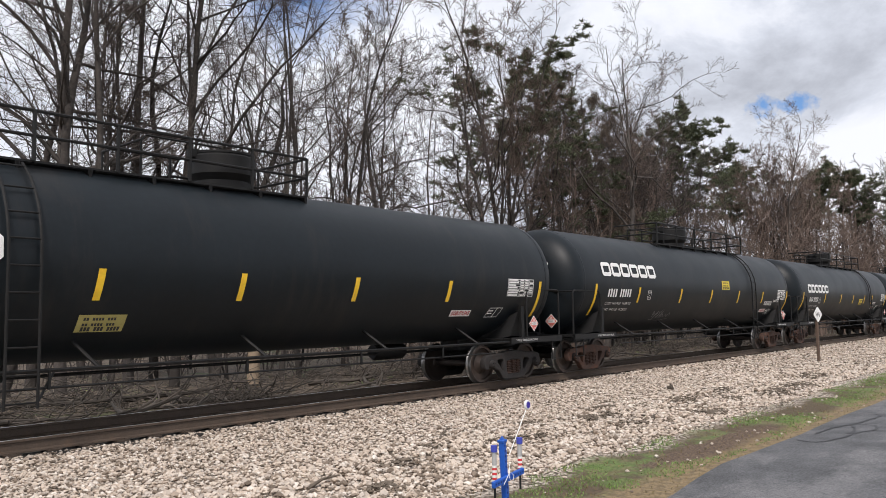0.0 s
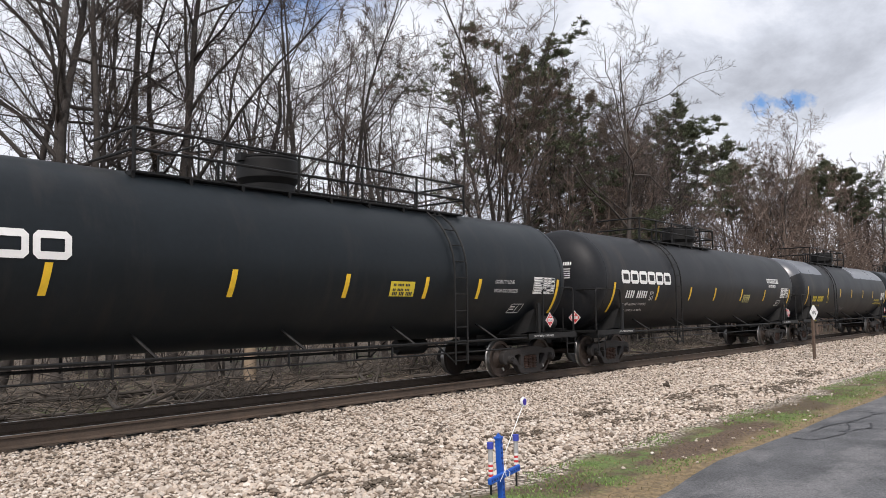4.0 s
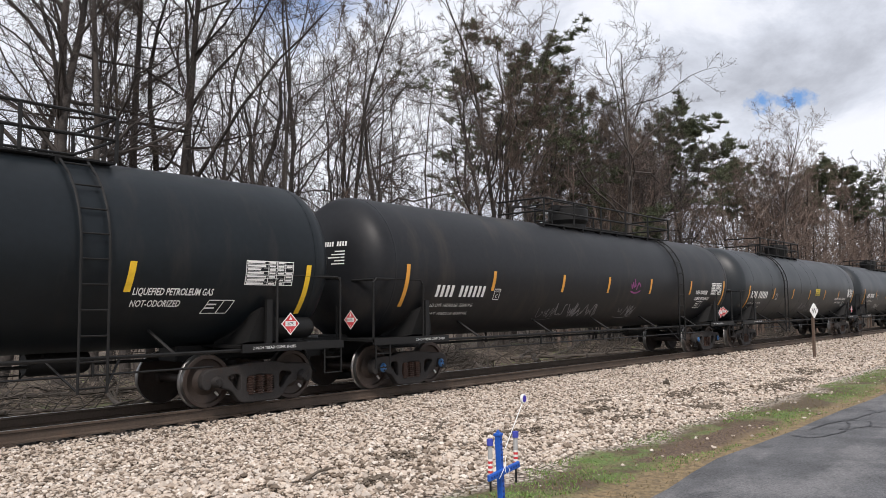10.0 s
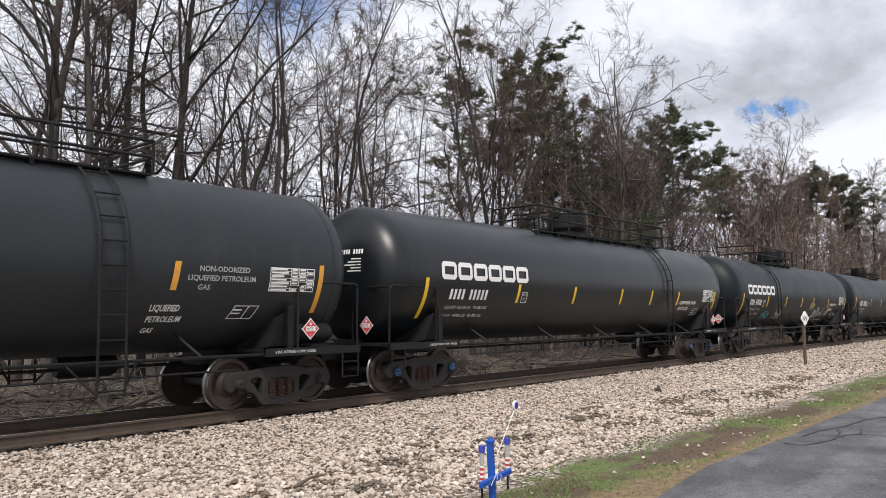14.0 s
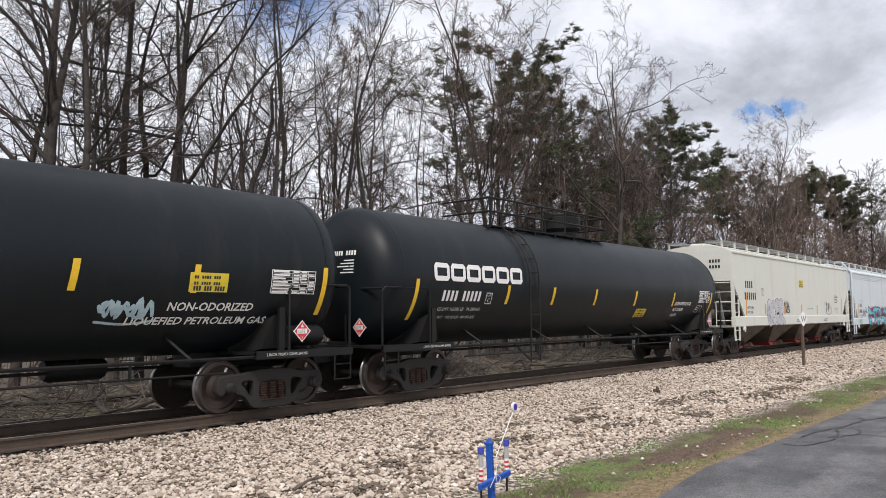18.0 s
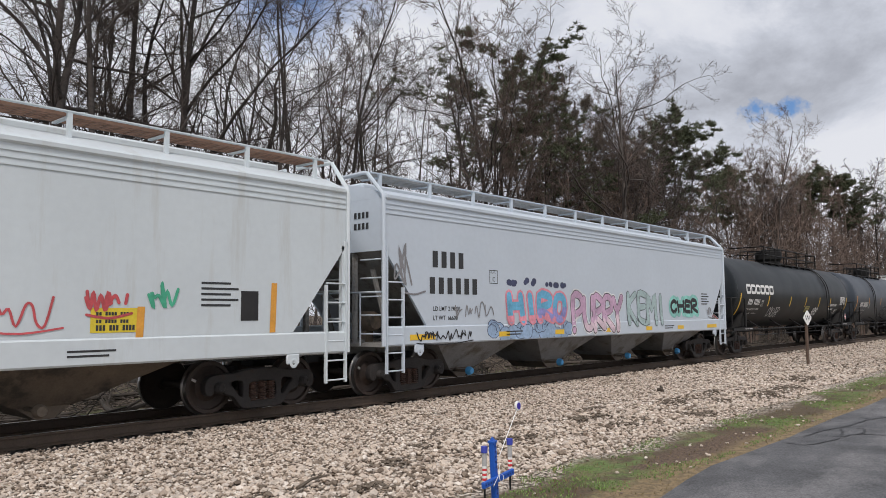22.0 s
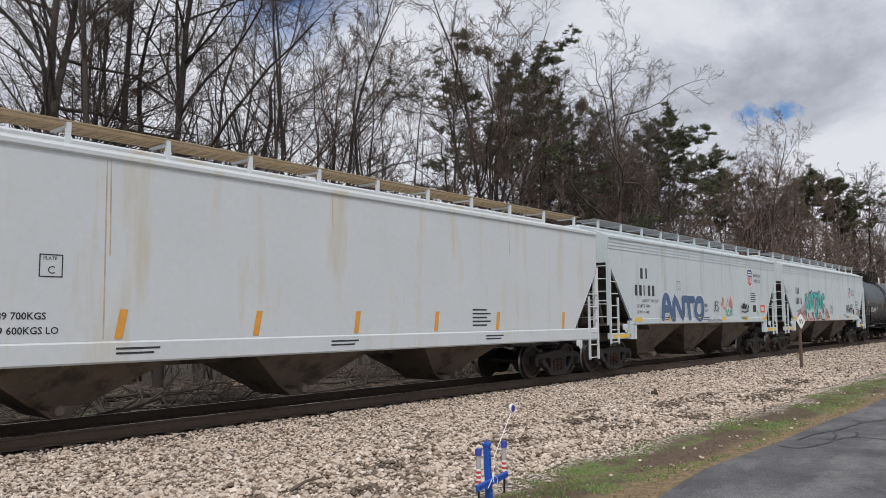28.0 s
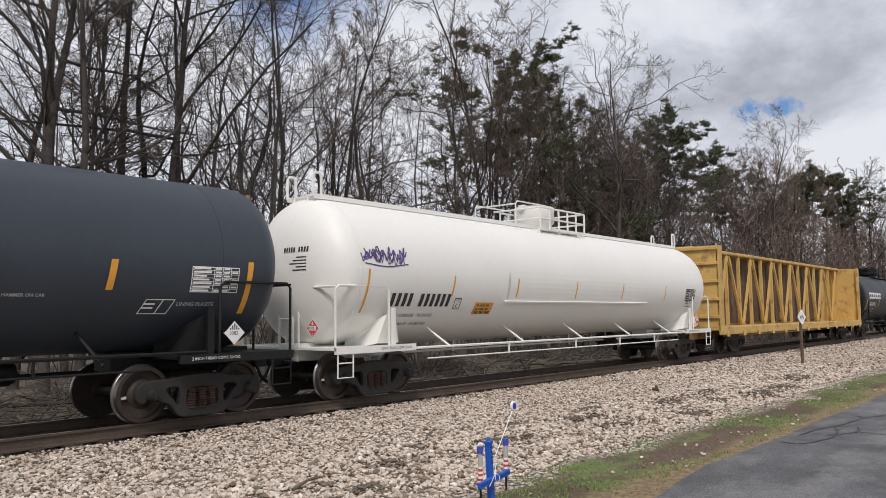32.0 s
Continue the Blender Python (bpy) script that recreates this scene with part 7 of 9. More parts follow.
    tank_car(20, dict(x=378.16, tc=15.85, paint=NAVY, label="slate-blue tank car with chalky graffiti and a centre ladder", logo=None, mark=(-7.6, 1.98, 0.30, "#### ######"), tape=ORANGE, limit="LD LMT 163500 LB  74150 KG", weight="LT WT   99500 LB  45150 KG", plat=(-4.98, 1.44), dome=(0.13, 0.5, 0.5), ladder=-4.28, rail=0.75, stripes=(-8.52, -5.42, -2.19, 0.65, 2.98, 5.89, 8.76),
                      stripe_dz=0.15, notice=(4.35, 2.1, YELLOWPLATE), sprayed=(("NERD", -1.6, 0.95, 1.40, 2.08, ("slate", (0.030, 0.036, 0.044)), ("chalk_grey", (0.36, 0.37, 0.39)), 0.17, 0.013),), scrawls=(("GEZED", 2.0, 3.0, 1.62, 1.9, ("dusty_rose", (0.34, 0.27, 0.28)), 0.022),), tags=((1.1, 1.6, 1.5, 1.9, ("chalk_grey", (0.36, 0.37, 0.39)), 0.02), (6.2, 7.2, 1.85, 2.1, SLV, 0.08)), form=(7.5, 1.75), table=(7.6, 8.35), plate=-5.33))
    hopper_car(21, dict(x=397.69, tc=15.7, half=9.15, paint=WHITEHOP, eave=4.12, crown=0.30, label="white covered hopper with a dark company mark by its end", chutes=(-5.6, -1.8, 2.0, 5.8), gate=CHUTE, cap_paint=BLUEGATE, chute_paint=GREYCHUTE, mark=(-6.8, 2.30, 0.32, "####", "#####"), sill0=1.08, sill1=1.45,
                        stripes=((-8.0, 1.5, 2.3, 0.12), (-5.2, 1.5, 1.9, 0.1), (-2.6, 1.5, 1.9, 0.1), (0.0, 1.5, 1.9, 0.1), (2.7, 1.5, 1.9, 0.1), (5.2, 1.5, 1.9, 0.1), (7.75, 1.5, 2.3, 0.1)), owner=(8.05, 3.22)))
    hopper_car(23, dict(x=417.24, tc=15.9, half=9.25, paint=STAINGREY, grate=TANGRATE, eave=4.12, crown=0.30, label="pale grey covered hopper with rust streaks and a tan walkway", chutes=(-5.4, -0.9, 3.6), chute_w=1.6, mark=(-8.1, 2.55, 0.32, "####", "######"), limit="LD LMT 197 700 LBS  89 700KGS", weight="LT WT   65 300 LBS  29 600KGS LO", sill0=1.02, sill1=1.35, plate_dx=1.9,
                        stripes=((-7.6, 1.38, 2.2, 0.08), (-5.05, 1.38, 1.81, 0.08), (-2.62, 1.38, 1.8, 0.08), (-0.27, 1.38, 1.8, 0.06), (2.1, 1.38, 1.8, 0.06), (4.36, 1.38, 1.8, 0.06), (7.35, 1.36, 1.8, 0.05)), block=(3.4, 1.83), streaks=((-5.28, 1.38, 4.12), (-5.22, 2.6, 4.1), (-0.9, 3.4, 4.1), (4.9, 3.2, 4.1))))
    hopper_car(24, dict(x=435.03, tc=13.16, half=7.8, reach=0.9, nx=1.35, notch=3.3, sill0=1.42, sill1=1.62, sx=1.45, ribs=13, steps=True, slope=DARKSLOPE, paint=DULLGREY, eave=4.12, crown=0.34, label="dull grey covered hopper with shield mark and blue graffiti", chutes=(-3.6, 0.3, 4.1), chute_w=2.0, chute_z=0.42, mark=(-6.12, 2.88, 0.34, "##", "#####"), limit="LD LMT 221600", weight="LT WT   64400",
                        sill_strips=((-6.2, -5.7), (-3.74, -3.28), (-1.28, -0.81), (1.17, 1.59), (3.52, 3.98), (5.87, 6.39)), sprayed=(("ANTO", -4.35, -0.49, 1.44, 2.46, ("denim", (0.07, 0.13, 0.25)), ("pale_violet", (0.62, 0.63, 0.70)), 0.27, 0.04),), scrawls=(("JES", 0.32, 0.9, 1.85, 2.25, BLK, 0.03),), tags=((-0.57, -0.2, 1.95, 2.15, BLK, 0.03), (1.12, 2.38, 1.95, 2.45, ("salmon", (0.62, 0.20, 0.14)), 0.05), (1.6, 2.3, 1.8, 1.95, GRN, 0.05), (3.37, 4.19, 1.93, 2.2, BLK, 0.07), (-0.2, 1.1, 1.46, 1.6, GRY, 0.02)),
                        shield=(4.5, 3.3, 0.55), words=((4.94, 3.33, 0.14, "BUILDING"), (4.94, 3.10, 0.14, "AMERICA"), (-5.65, 2.14, 0.09, "CAPACITY 5188 CUFT")), brackets=11, plate_dx=3.16, pitch=0.9, mark_dx=0.4, frames=((5.7, 6.28, 1.83, 2.15, ("signalred", (0.65, 0.10, 0.06)),),), blots=((4.77, 5.13, 1.85, 2.13, BLK), (5.24, 5.48, 1.72, 1.92, ("lime", (0.25, 0.55, 0.10)))), block=(4.5, 2.62), low_end=True))
    hopper_car(25, dict(x=452.15, tc=13.49, half=8.1, nx=1.35, notch=3.3, sill0=1.42, sill1=1.62, sx=1.45, ribs=13, steps=True, slope=DARKSLOPE, paint=DULLGREY, eave=4.12, crown=0.36, label="dull grey covered hopper with teal and pink graffiti", chutes=(-3.7, 0.3, 4.2), chute_w=2.0, chute_z=0.42, mark=(-6.22, 2.74, 0.31, "###", "#####"), limit="LD LMT 222200", weight="LT WT   63700",
                        sill_strips=((-6.8, -6.3), (-4.3, -3.85), (-1.3, -0.87), (1.78, 2.25), (4.28, 4.68)), sprayed=(("NATAS", -4.6, -0.95, 1.43, 2.95, ("jade", (0.08, 0.44, 0.41)), BLK, 0.22, 0.05, ("pale_jade", (0.42, 0.60, 0.58))),), scrawls=(("AKWER", 3.6, 5.08, 1.85, 2.3, BLK, 0.05), ("PALM", 0.0, 0.6, 1.98, 2.2, BLK, 0.02), ("FIRT", 0.0, 0.6, 1.74, 1.94, BLK, 0.02)), tags=( (-5.3, -4.6, 1.9, 2.1, SLV, 0.03), (6.35, 6.95, 1.75, 2.2, BLK, 0.05),(-7.9, -6.9, 2.6, 3.2, GRY, 0.02)), shield=(4.45, 3.0, 0.5), words=((4.83, 3.06, 0.13, "BUILDING"), (4.83, 2.86, 0.13, "AMERICA"), (2.68, 1.66, 0.11, "CH-110-L01")), brackets=11, plate_dx=1.53, pitch=0.68, mark_dx=0.05, stones=((-5.9, -0.3, 1.42, 2.55, 130, ("pink", (0.62, 0.34, 0.37)), ("darkpink", (0.32, 0.16, 0.19)), True),), frames=((5.95, 6.5, 1.75, 2.1, ("signalred", (0.65, 0.10, 0.06))),), blots=((5.15, 5.5, 1.75, 2.05, BLK), (6.3, 6.5, 1.8, 1.95, ("lime", (0.25, 0.55, 0.10)))), low_end=True))
    tank_car(26, dict(x=467.88, tc=10.14, r=1.50, zc=2.62, paint=NAVY, label="short slate-blue tank car with a broad centre ladder", logo=None, mark=(-4.74, 1.93, 0.30, "#### #####"), tape=ORANGE, limit="LD LMT 196600 LB  89 200 KG", weight="LT WT   66400 LB  30 100 KG", plat=(-1.69, 0.9), dome=(0.2, 0.38, 0.5), ladder=-0.2, ladder_w=0.6, rail=0.75, bands=(-5.2, 5.2, -0.45, 0.55),
                      stripes=(-5.72, -2.75, -1.3, 1.12, 3.26, 5.68), stripe_dz=0.15, form=(3.79, 1.75), table=(4.6, 5.5), placard=("3082", WHITEPAINT), cylinder=False, rod=1.12, words=((-1.35, 2.1, 0.05, "DO NOT HAMMER ON CAR", "grey"), (1.5, 2.0, 0.05, "DO NOT HAMMER ON CAR", "grey"), (4.42, 1.88, 0.07, "LINING PLASITE", "grey"))))
    tank_car(27, dict(x=484.84, tc=15.56, r=1.56, zc=2.62, paint=WHITETANK, iron=WHITETANK, letter=DARKLETTER, label="clean white tank car with raised jacket panel and white railings", logo=None, mark=(-7.72, 1.88, 0.30, "#### ######"), tape=ORANGE, limit="LD LMT 163900 LB   74 350 KG", weight="LT WT   99100 LB   44 950 KG", plat=(-1.0, 1.44), dome=(-0.1, 0.60, 0.62), ladder=None, rail=0.62,
                      stripes=(-8.48, -5.77, -3.29, -0.42, 2.34, 5.47), stripe_dz=0.15, notice=(-4.82, 1.7, ORANGE), form=(7.3, 1.9), table=(7.2, 8.0), panel=(-3.6, 4.1), end_hoops=True, tape_w=0.05, tags=((-8.65, -7.35, 2.74, 3.1, ("ink_violet", (0.09, 0.06, 0.20)), 0.028), (-8.55, -7.3, 2.78, 3.12, ("ink_violet", (0.09, 0.06, 0.20)), 0.03), (-8.6, -7.4, 2.72, 3.05, ("ink_violet", (0.09, 0.06, 0.20)), 0.022)), plate=-5.62))
    centre_beam_car(dict(x=506.9, tc=18.0, half=11.6))
    tank_car(29, dict(x=528.8, tc=15.45, label="matte black tank car behind the yellow lumber car", logo=LOGO, mark=NUM))


build_train()


# ---- ground, track ----
PROFILE = [(-3000, -0.3), (-40, -0.3), (-7.4, -0.35), (-6.0, -0.36), (-3.5, -0.30), (-1.35, -0.23), (1.35, -0.23), (2.6, -0.48), (5, -0.62), (8, -0.55), (20, -0.3), (60, 0.1), (3000, 6.0)]


def ground_z(y):
    for (a, za), (b, zb) in zip(PROFILE, PROFILE[1:]):
        if a <= y <= b:
            return za + (zb - za) * (y - a) / (b - a)
    return 0.0


def surface(x, y):
    """The height of the ground: the cut across the track, with the lumps of the ballast and of the wood floor."""
    z = ground_z(y)
    if -9 < y < -1.4 and -7 < x < 120:
        z += 0.05 * noise.noise((x * 0.7, y * 0.7, 0)) + 0.025 * noise.noise((x * 2.2, y * 2.2, 3))
        # a low heap of stones pushed up along the verge
        ridge = max(0.0, 1 - abs(y + 5.55) / 1.15)
        z += ridge * (0.06 + 0.12 * noise.noise((x * 0.9, y * 1.3, 12)) + 0.08 * noise.noise((x * 2.6, y * 2.6, 15)))
    elif 2.2 < y < 45:
        z += 0.22 * noise.noise((x * 0.25, y * 0.25, 7)) + 0.08 * noise.noise((x * 0.9, y * 0.9, 3))
    return z


def build_ground():
    xs = [-3000, -800, -300, -120, -60, -30, -12] + [-6 + i * 0.3 for i in range(154)] + [42 + i * 1.2 for i in range(60)] + [120, 160, 240, 400, 700, 1200, 3000]
    ys = [-3000, -800, -200, -60, -30, -18, -13] + [-11 + i * 0.25 for i in range(90)] + [12 + i * 1.0 for i in range(30)] + [48, 60, 90, 160, 400, 1200, 3000]
    vs, fs = [], []
    for x in xs:
        for y in ys:
            vs.append((x, y, surface(x, y)))
    n = len(ys)
    for i in range(len(xs) - 1):
        for j in range(n - 1):
            fs.append((i * n + j, (i + 1) * n + j, (i + 1) * n + j + 1, i * n + j + 1))
    me = bpy.data.meshes.new("ground")
    me.from_pydata(vs, [], fs)
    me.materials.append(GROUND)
    me.shade_smooth()
    tagged(new("ground", me), "pale ballast, grass verge and brown leaf litter", "ground", kind="structure")


def build_track():
    track = new("railway_track")
    tagged(track, "single railway track with rusty rails on dark wooden ties", "track", kind="structure")
    prof = [(-0.07, -0.19), (0.07, -0.19), (0.07, -0.172), (0.012, -0.15), (0.010, -0.045), (0.036, -0.035), (0.037, -0.006), (0.028, 0.0), (-0.028, 0.0), (-0.037, -0.006), (-0.036, -0.035), (-0.010, -0.045), (-0.012, -0.15), (-0.07, -0.172)]
    g = Geo()
    xs = [-600, 700]
    n = len(prof)
    vs = [(x, y, z) for x in xs for y, z in prof]
    fs = [(i, (i + 1) % n, n + (i + 1) % n, n + i) for i in range(n)]
    g.add(vs, fs)
    g.m = [1 if i == 7 else 0 for i in range(n)]
    me = g.mesh("rail", [RAILSIDE, RAILTOP])
    for sy in (-1, 1):
        part("rail", me, track, (0, sy * 0.755, 0))
    return track


build_ground()
TRACK = build_track()


def np_mesh(name, verts, faces, mats, mi=None, smooth=False):
    """A mesh from arrays of vertices and of triangles or quads."""
    me = bpy.data.meshes.new(name)
    me.from_pydata(verts.tolist(), [], faces.tolist())
    for mt in mats if isinstance(mats, (list, tuple)) else [mats]:
        me.materials.append(mt)
    if mi is not None:
        me.polygons.foreach_set("material_index", mi)
    if smooth:
        me.shade_smooth()
    me.update()
    return me


# ---- road, verge ----
def build_road():
    xs = [-400, -60, -20] + [-8 + i * 1.0 for i in range(50)] + [46, 60, 90, 150, 300, 700]
    vs, fs = [], []
    for x in xs:
        e = -8.62 + 0.10 * noise.noise((x * 0.35, 0, 0)) + 0.05 * noise.noise((x * 1.3, 4, 0)) - (0.42 if x < 10 else 0) * min(1, (10 - x) / 5)
        vs += [(x, e, -0.42), (x, e - 0.03, -0.318), (x, e - 0.3, -0.305), (x, -13.0, -0.28), (x, -17.5, -0.30), (x, -17.6, -0.5)]
    for i in range(len(xs) - 1):
        for j in range(5):
            fs.append((i * 6 + j, i * 6 + j + 1, i * 6 + 7 + j, i * 6 + 6 + j))
    me = bpy.data.meshes.new("road")
    me.from_pydata(vs, [], fs)
    me.materials.append(ASPHALT)
    road = tagged(new("road", me), "worn dark asphalt road with tar-sealed cracks", "road", kind="structure")
    lines = [[(12.34, -8.83), (12.28, -9.13), (12.73, -9.26), (13.07, -9.32), (13.44, -9.31), (14.03, -9.23), (14.4, -9.1), (15.14, -9.16), (15.99, -9.2), (16.14, -8.94), (16.02, -8.7)],
             [(13.22, -8.86), (13.95, -8.95), (14.49, -9.09), (14.58, -9.41), (14.24, -9.51), (13.92, -9.53), (13.99, -9.8), (13.6, -10.6)],
             [(13.38, -9.24), (13.63, -9.4), (14.0, -9.5)],
             [(15.9, -9.25), (17.2, -9.6), (18.6, -9.5), (20.5, -9.9)]]
    for k, ln in enumerate(lines):
        g = Geo()
        pts = smooth_line(ln, 5)
        pts = [(x + 0.04 * noise.noise((x * 4, y * 4, k)), y + 0.05 * noise.noise((x * 5, y * 5, k + 9))) for x, y in pts]
        def flat(x, s, out):
            u = min(1.0, max(0.0, (-8.9 - s) / 4.1))
            return (x, s, -0.305 + 0.025 * u + 0.004 + out + k * 0.0006)
        ribbon(g, flat, pts, 0.032, 0.004)
        part("tar_seal", g.mesh("tar_seal", TAR), road)


build_road()


def scatter_stones(name, n, x0, x1, y0, y1, size, seed, bias=1.0):
    rng = np.random.default_rng(seed)
    base = np.array([(1, 0, 0), (-1, 0, 0), (0, 1, 0), (0, -1, 0), (0, 0, 1), (0, 0, -1), (.6, .6, .55), (-.6, .6, .5), (.6, -.6, .5), (-.6, -.6, .55)], float)
    tri = np.array([(0, 6, 8), (0, 2, 6), (0, 8, 3), (4, 6, 7), (4, 8, 6), (4, 7, 9), (4, 9, 8), (2, 7, 6), (2, 1, 7), (1, 9, 7), (1, 3, 9), (3, 8, 9), (5, 0, 3), (5, 2, 0), (5, 1, 2), (5, 3, 1)])
    x = x0 + (x1 - x0) * rng.random(n) ** bias
    y = y0 + (y1 - y0) * rng.random(n)
    z = np.array([surface(a, b) for a, b in zip(x, y)])
    s = size * rng.uniform(0.55, 1.35, n)
    v = base[None] * rng.uniform(0.65, 1.15, (n, 10, 1)) * (s[:, None, None] * np.stack([rng.uniform(.8, 1.25, n), rng.uniform(.75, 1.1, n), rng.uniform(.6, 1.0, n)], 1)[:, None, :])
    a = rng.uniform(0, 6.28, n)
    c, sn = np.cos(a)[:, None], np.sin(a)[:, None]
    vx, vy = v[:, :, 0] * c - v[:, :, 1] * sn, v[:, :, 0] * sn + v[:, :, 1] * c
    v = np.stack([vx + x[:, None], vy + y[:, None], v[:, :, 2] + (z + s * rng.uniform(0.0, 0.7, n))[:, None]], 2)
    f = tri[None] + (np.arange(n) * 10)[:, None, None]
    return np_mesh(name, v.reshape(-1, 3), f.reshape(-1, 3), STONE)


def build_ballast():
    tagged(new("ballast_stones", scatter_stones("ballast_stones", 52000, 2.2, 22, -7.0, -0.98, 0.030, 3, 1.3)), "loose pale crushed limestone beside the rail", "gravel", kind="stuff")
    tagged(new("ballast_stones", scatter_stones("ballast_stones", 20000, 22, 62, -6.7, -0.98, 0.042, 4, 1.5)), "loose pale crushed limestone beside the rail", "gravel", kind="stuff")
    tagged(new("heaped_stones", scatter_stones("heaped_stones", 5200, 4, 30, -6.75, -4.3, 0.046, 6, 1.2)), "coarse pale stones heaped along the grass verge", "gravel", kind="stuff")
    tagged(new("verge_stones", scatter_stones("verge_stones", 130, 5, 26, -8.5, -6.7, 0.03, 5)), "scattered pale stones in the grass verge", "gravel", kind="stuff")


build_ballast()


def blades(name, n, box, h, mt, seed, keep=None):
    rng = np.random.default_rng(seed)
    x0, x1, y0, y1 = box
    x, y = x0 + (x1 - x0) * rng.random(n) ** 1.4, y0 + (y1 - y0) * rng.random(n)
    if keep:
        m = np.array([keep(a, b) for a, b in zip(x, y)])
        x, y = x[m], y[m]
        n = len(x)
    z = np.array([surface(a, b) for a, b in zip(x, y)]) - 0.008
    a = rng.uniform(0, 6.28, n)
    hh = h * rng.uniform(0.4, 1.3, n)
    w = 0.006 * rng.uniform(0.7, 1.6, n)
    lean = rng.normal(0, 0.5, (n, 2)) * hh[:, None]
    p = np.stack([x, y, z], 1)
    d = np.stack([np.cos(a) * w, np.sin(a) * w, 0 * w], 1)
    midp = p + np.concatenate([lean * 0.35, (hh * 0.6)[:, None]], 1)
    tip = p + np.concatenate([lean, hh[:, None]], 1)
    v = np.stack([p - d, p + d, midp + d * 0.7, midp - d * 0.7, tip], 1).reshape(-1, 3)
    o = np.arange(n)[:, None] * 5
    me = bpy.data.meshes.new(name)
    fs = [tuple(r) for r in (o + np.array([[0, 1, 2, 3]])).tolist()] + [tuple(r) for r in (o + np.array([[3, 2, 4]])).tolist()]
    me.from_pydata(v.tolist(), [], fs)
    me.materials.append(mt)
    return me


def build_grass():
    def bare(a, b):
        return ((a - 12.0) / 2.4) ** 2 + ((b + 7.9) / 0.42) ** 2 < 1 + 0.8 * noise.noise((a * 2, b * 2, 1))

    def green(a, b):
        return noise.noise((a * 0.45, b * 0.8, 2)) + 0.35 * noise.noise((a * 2, b * 2, 5)) > -0.02 and not bare(a, b)
    tagged(new("verge_grass", blades("verge_grass", 52000, (4, 60, -8.45, -6.95), 0.030, GRASSBLADE, 11, green)), "short patchy spring grass along the road", "grass", kind="stuff")
    tagged(new("verge_straw", blades("verge_straw", 3000, (4, 50, -8.72, -7.0), 0.05, DRYGRASS, 12)), "flattened dry straw at the road's edge", "grass", kind="stuff")
    def moss(a, b):
        return noise.noise((a * 0.3, b * 0.4, 8)) > 0.12
    tagged(new("woodland_grass", blades("woodland_grass", 9000, (2, 60, 2.8, 11), 0.12, GRASSBLADE, 13, moss)), "thin green growth in the leaf litter", "grass", kind="stuff")


build_grass()


def clod_mesh(seed, sx, sy, sz):
    rnd = random.Random(seed)
    bm = bmesh.new()
    bmesh.ops.create_icosphere(bm, subdivisions=3, radius=1)
    for v in bm.verts:
        k = 1 + 0.45 * noise.noise(v.co * 1.6 + Vector((seed, 0, 0))) + 0.25 * noise.noise(v.co * 4 + Vector((0, seed, 0)))
        v.co = Vector((v.co.x * sx * k, v.co.y * sy * k, v.co.z * sz * k))
    me = bpy.data.meshes.new("soil_clod")
    bm.to_mesh(me)
    bm.free()
    me.materials.append(CLOD)
    return me


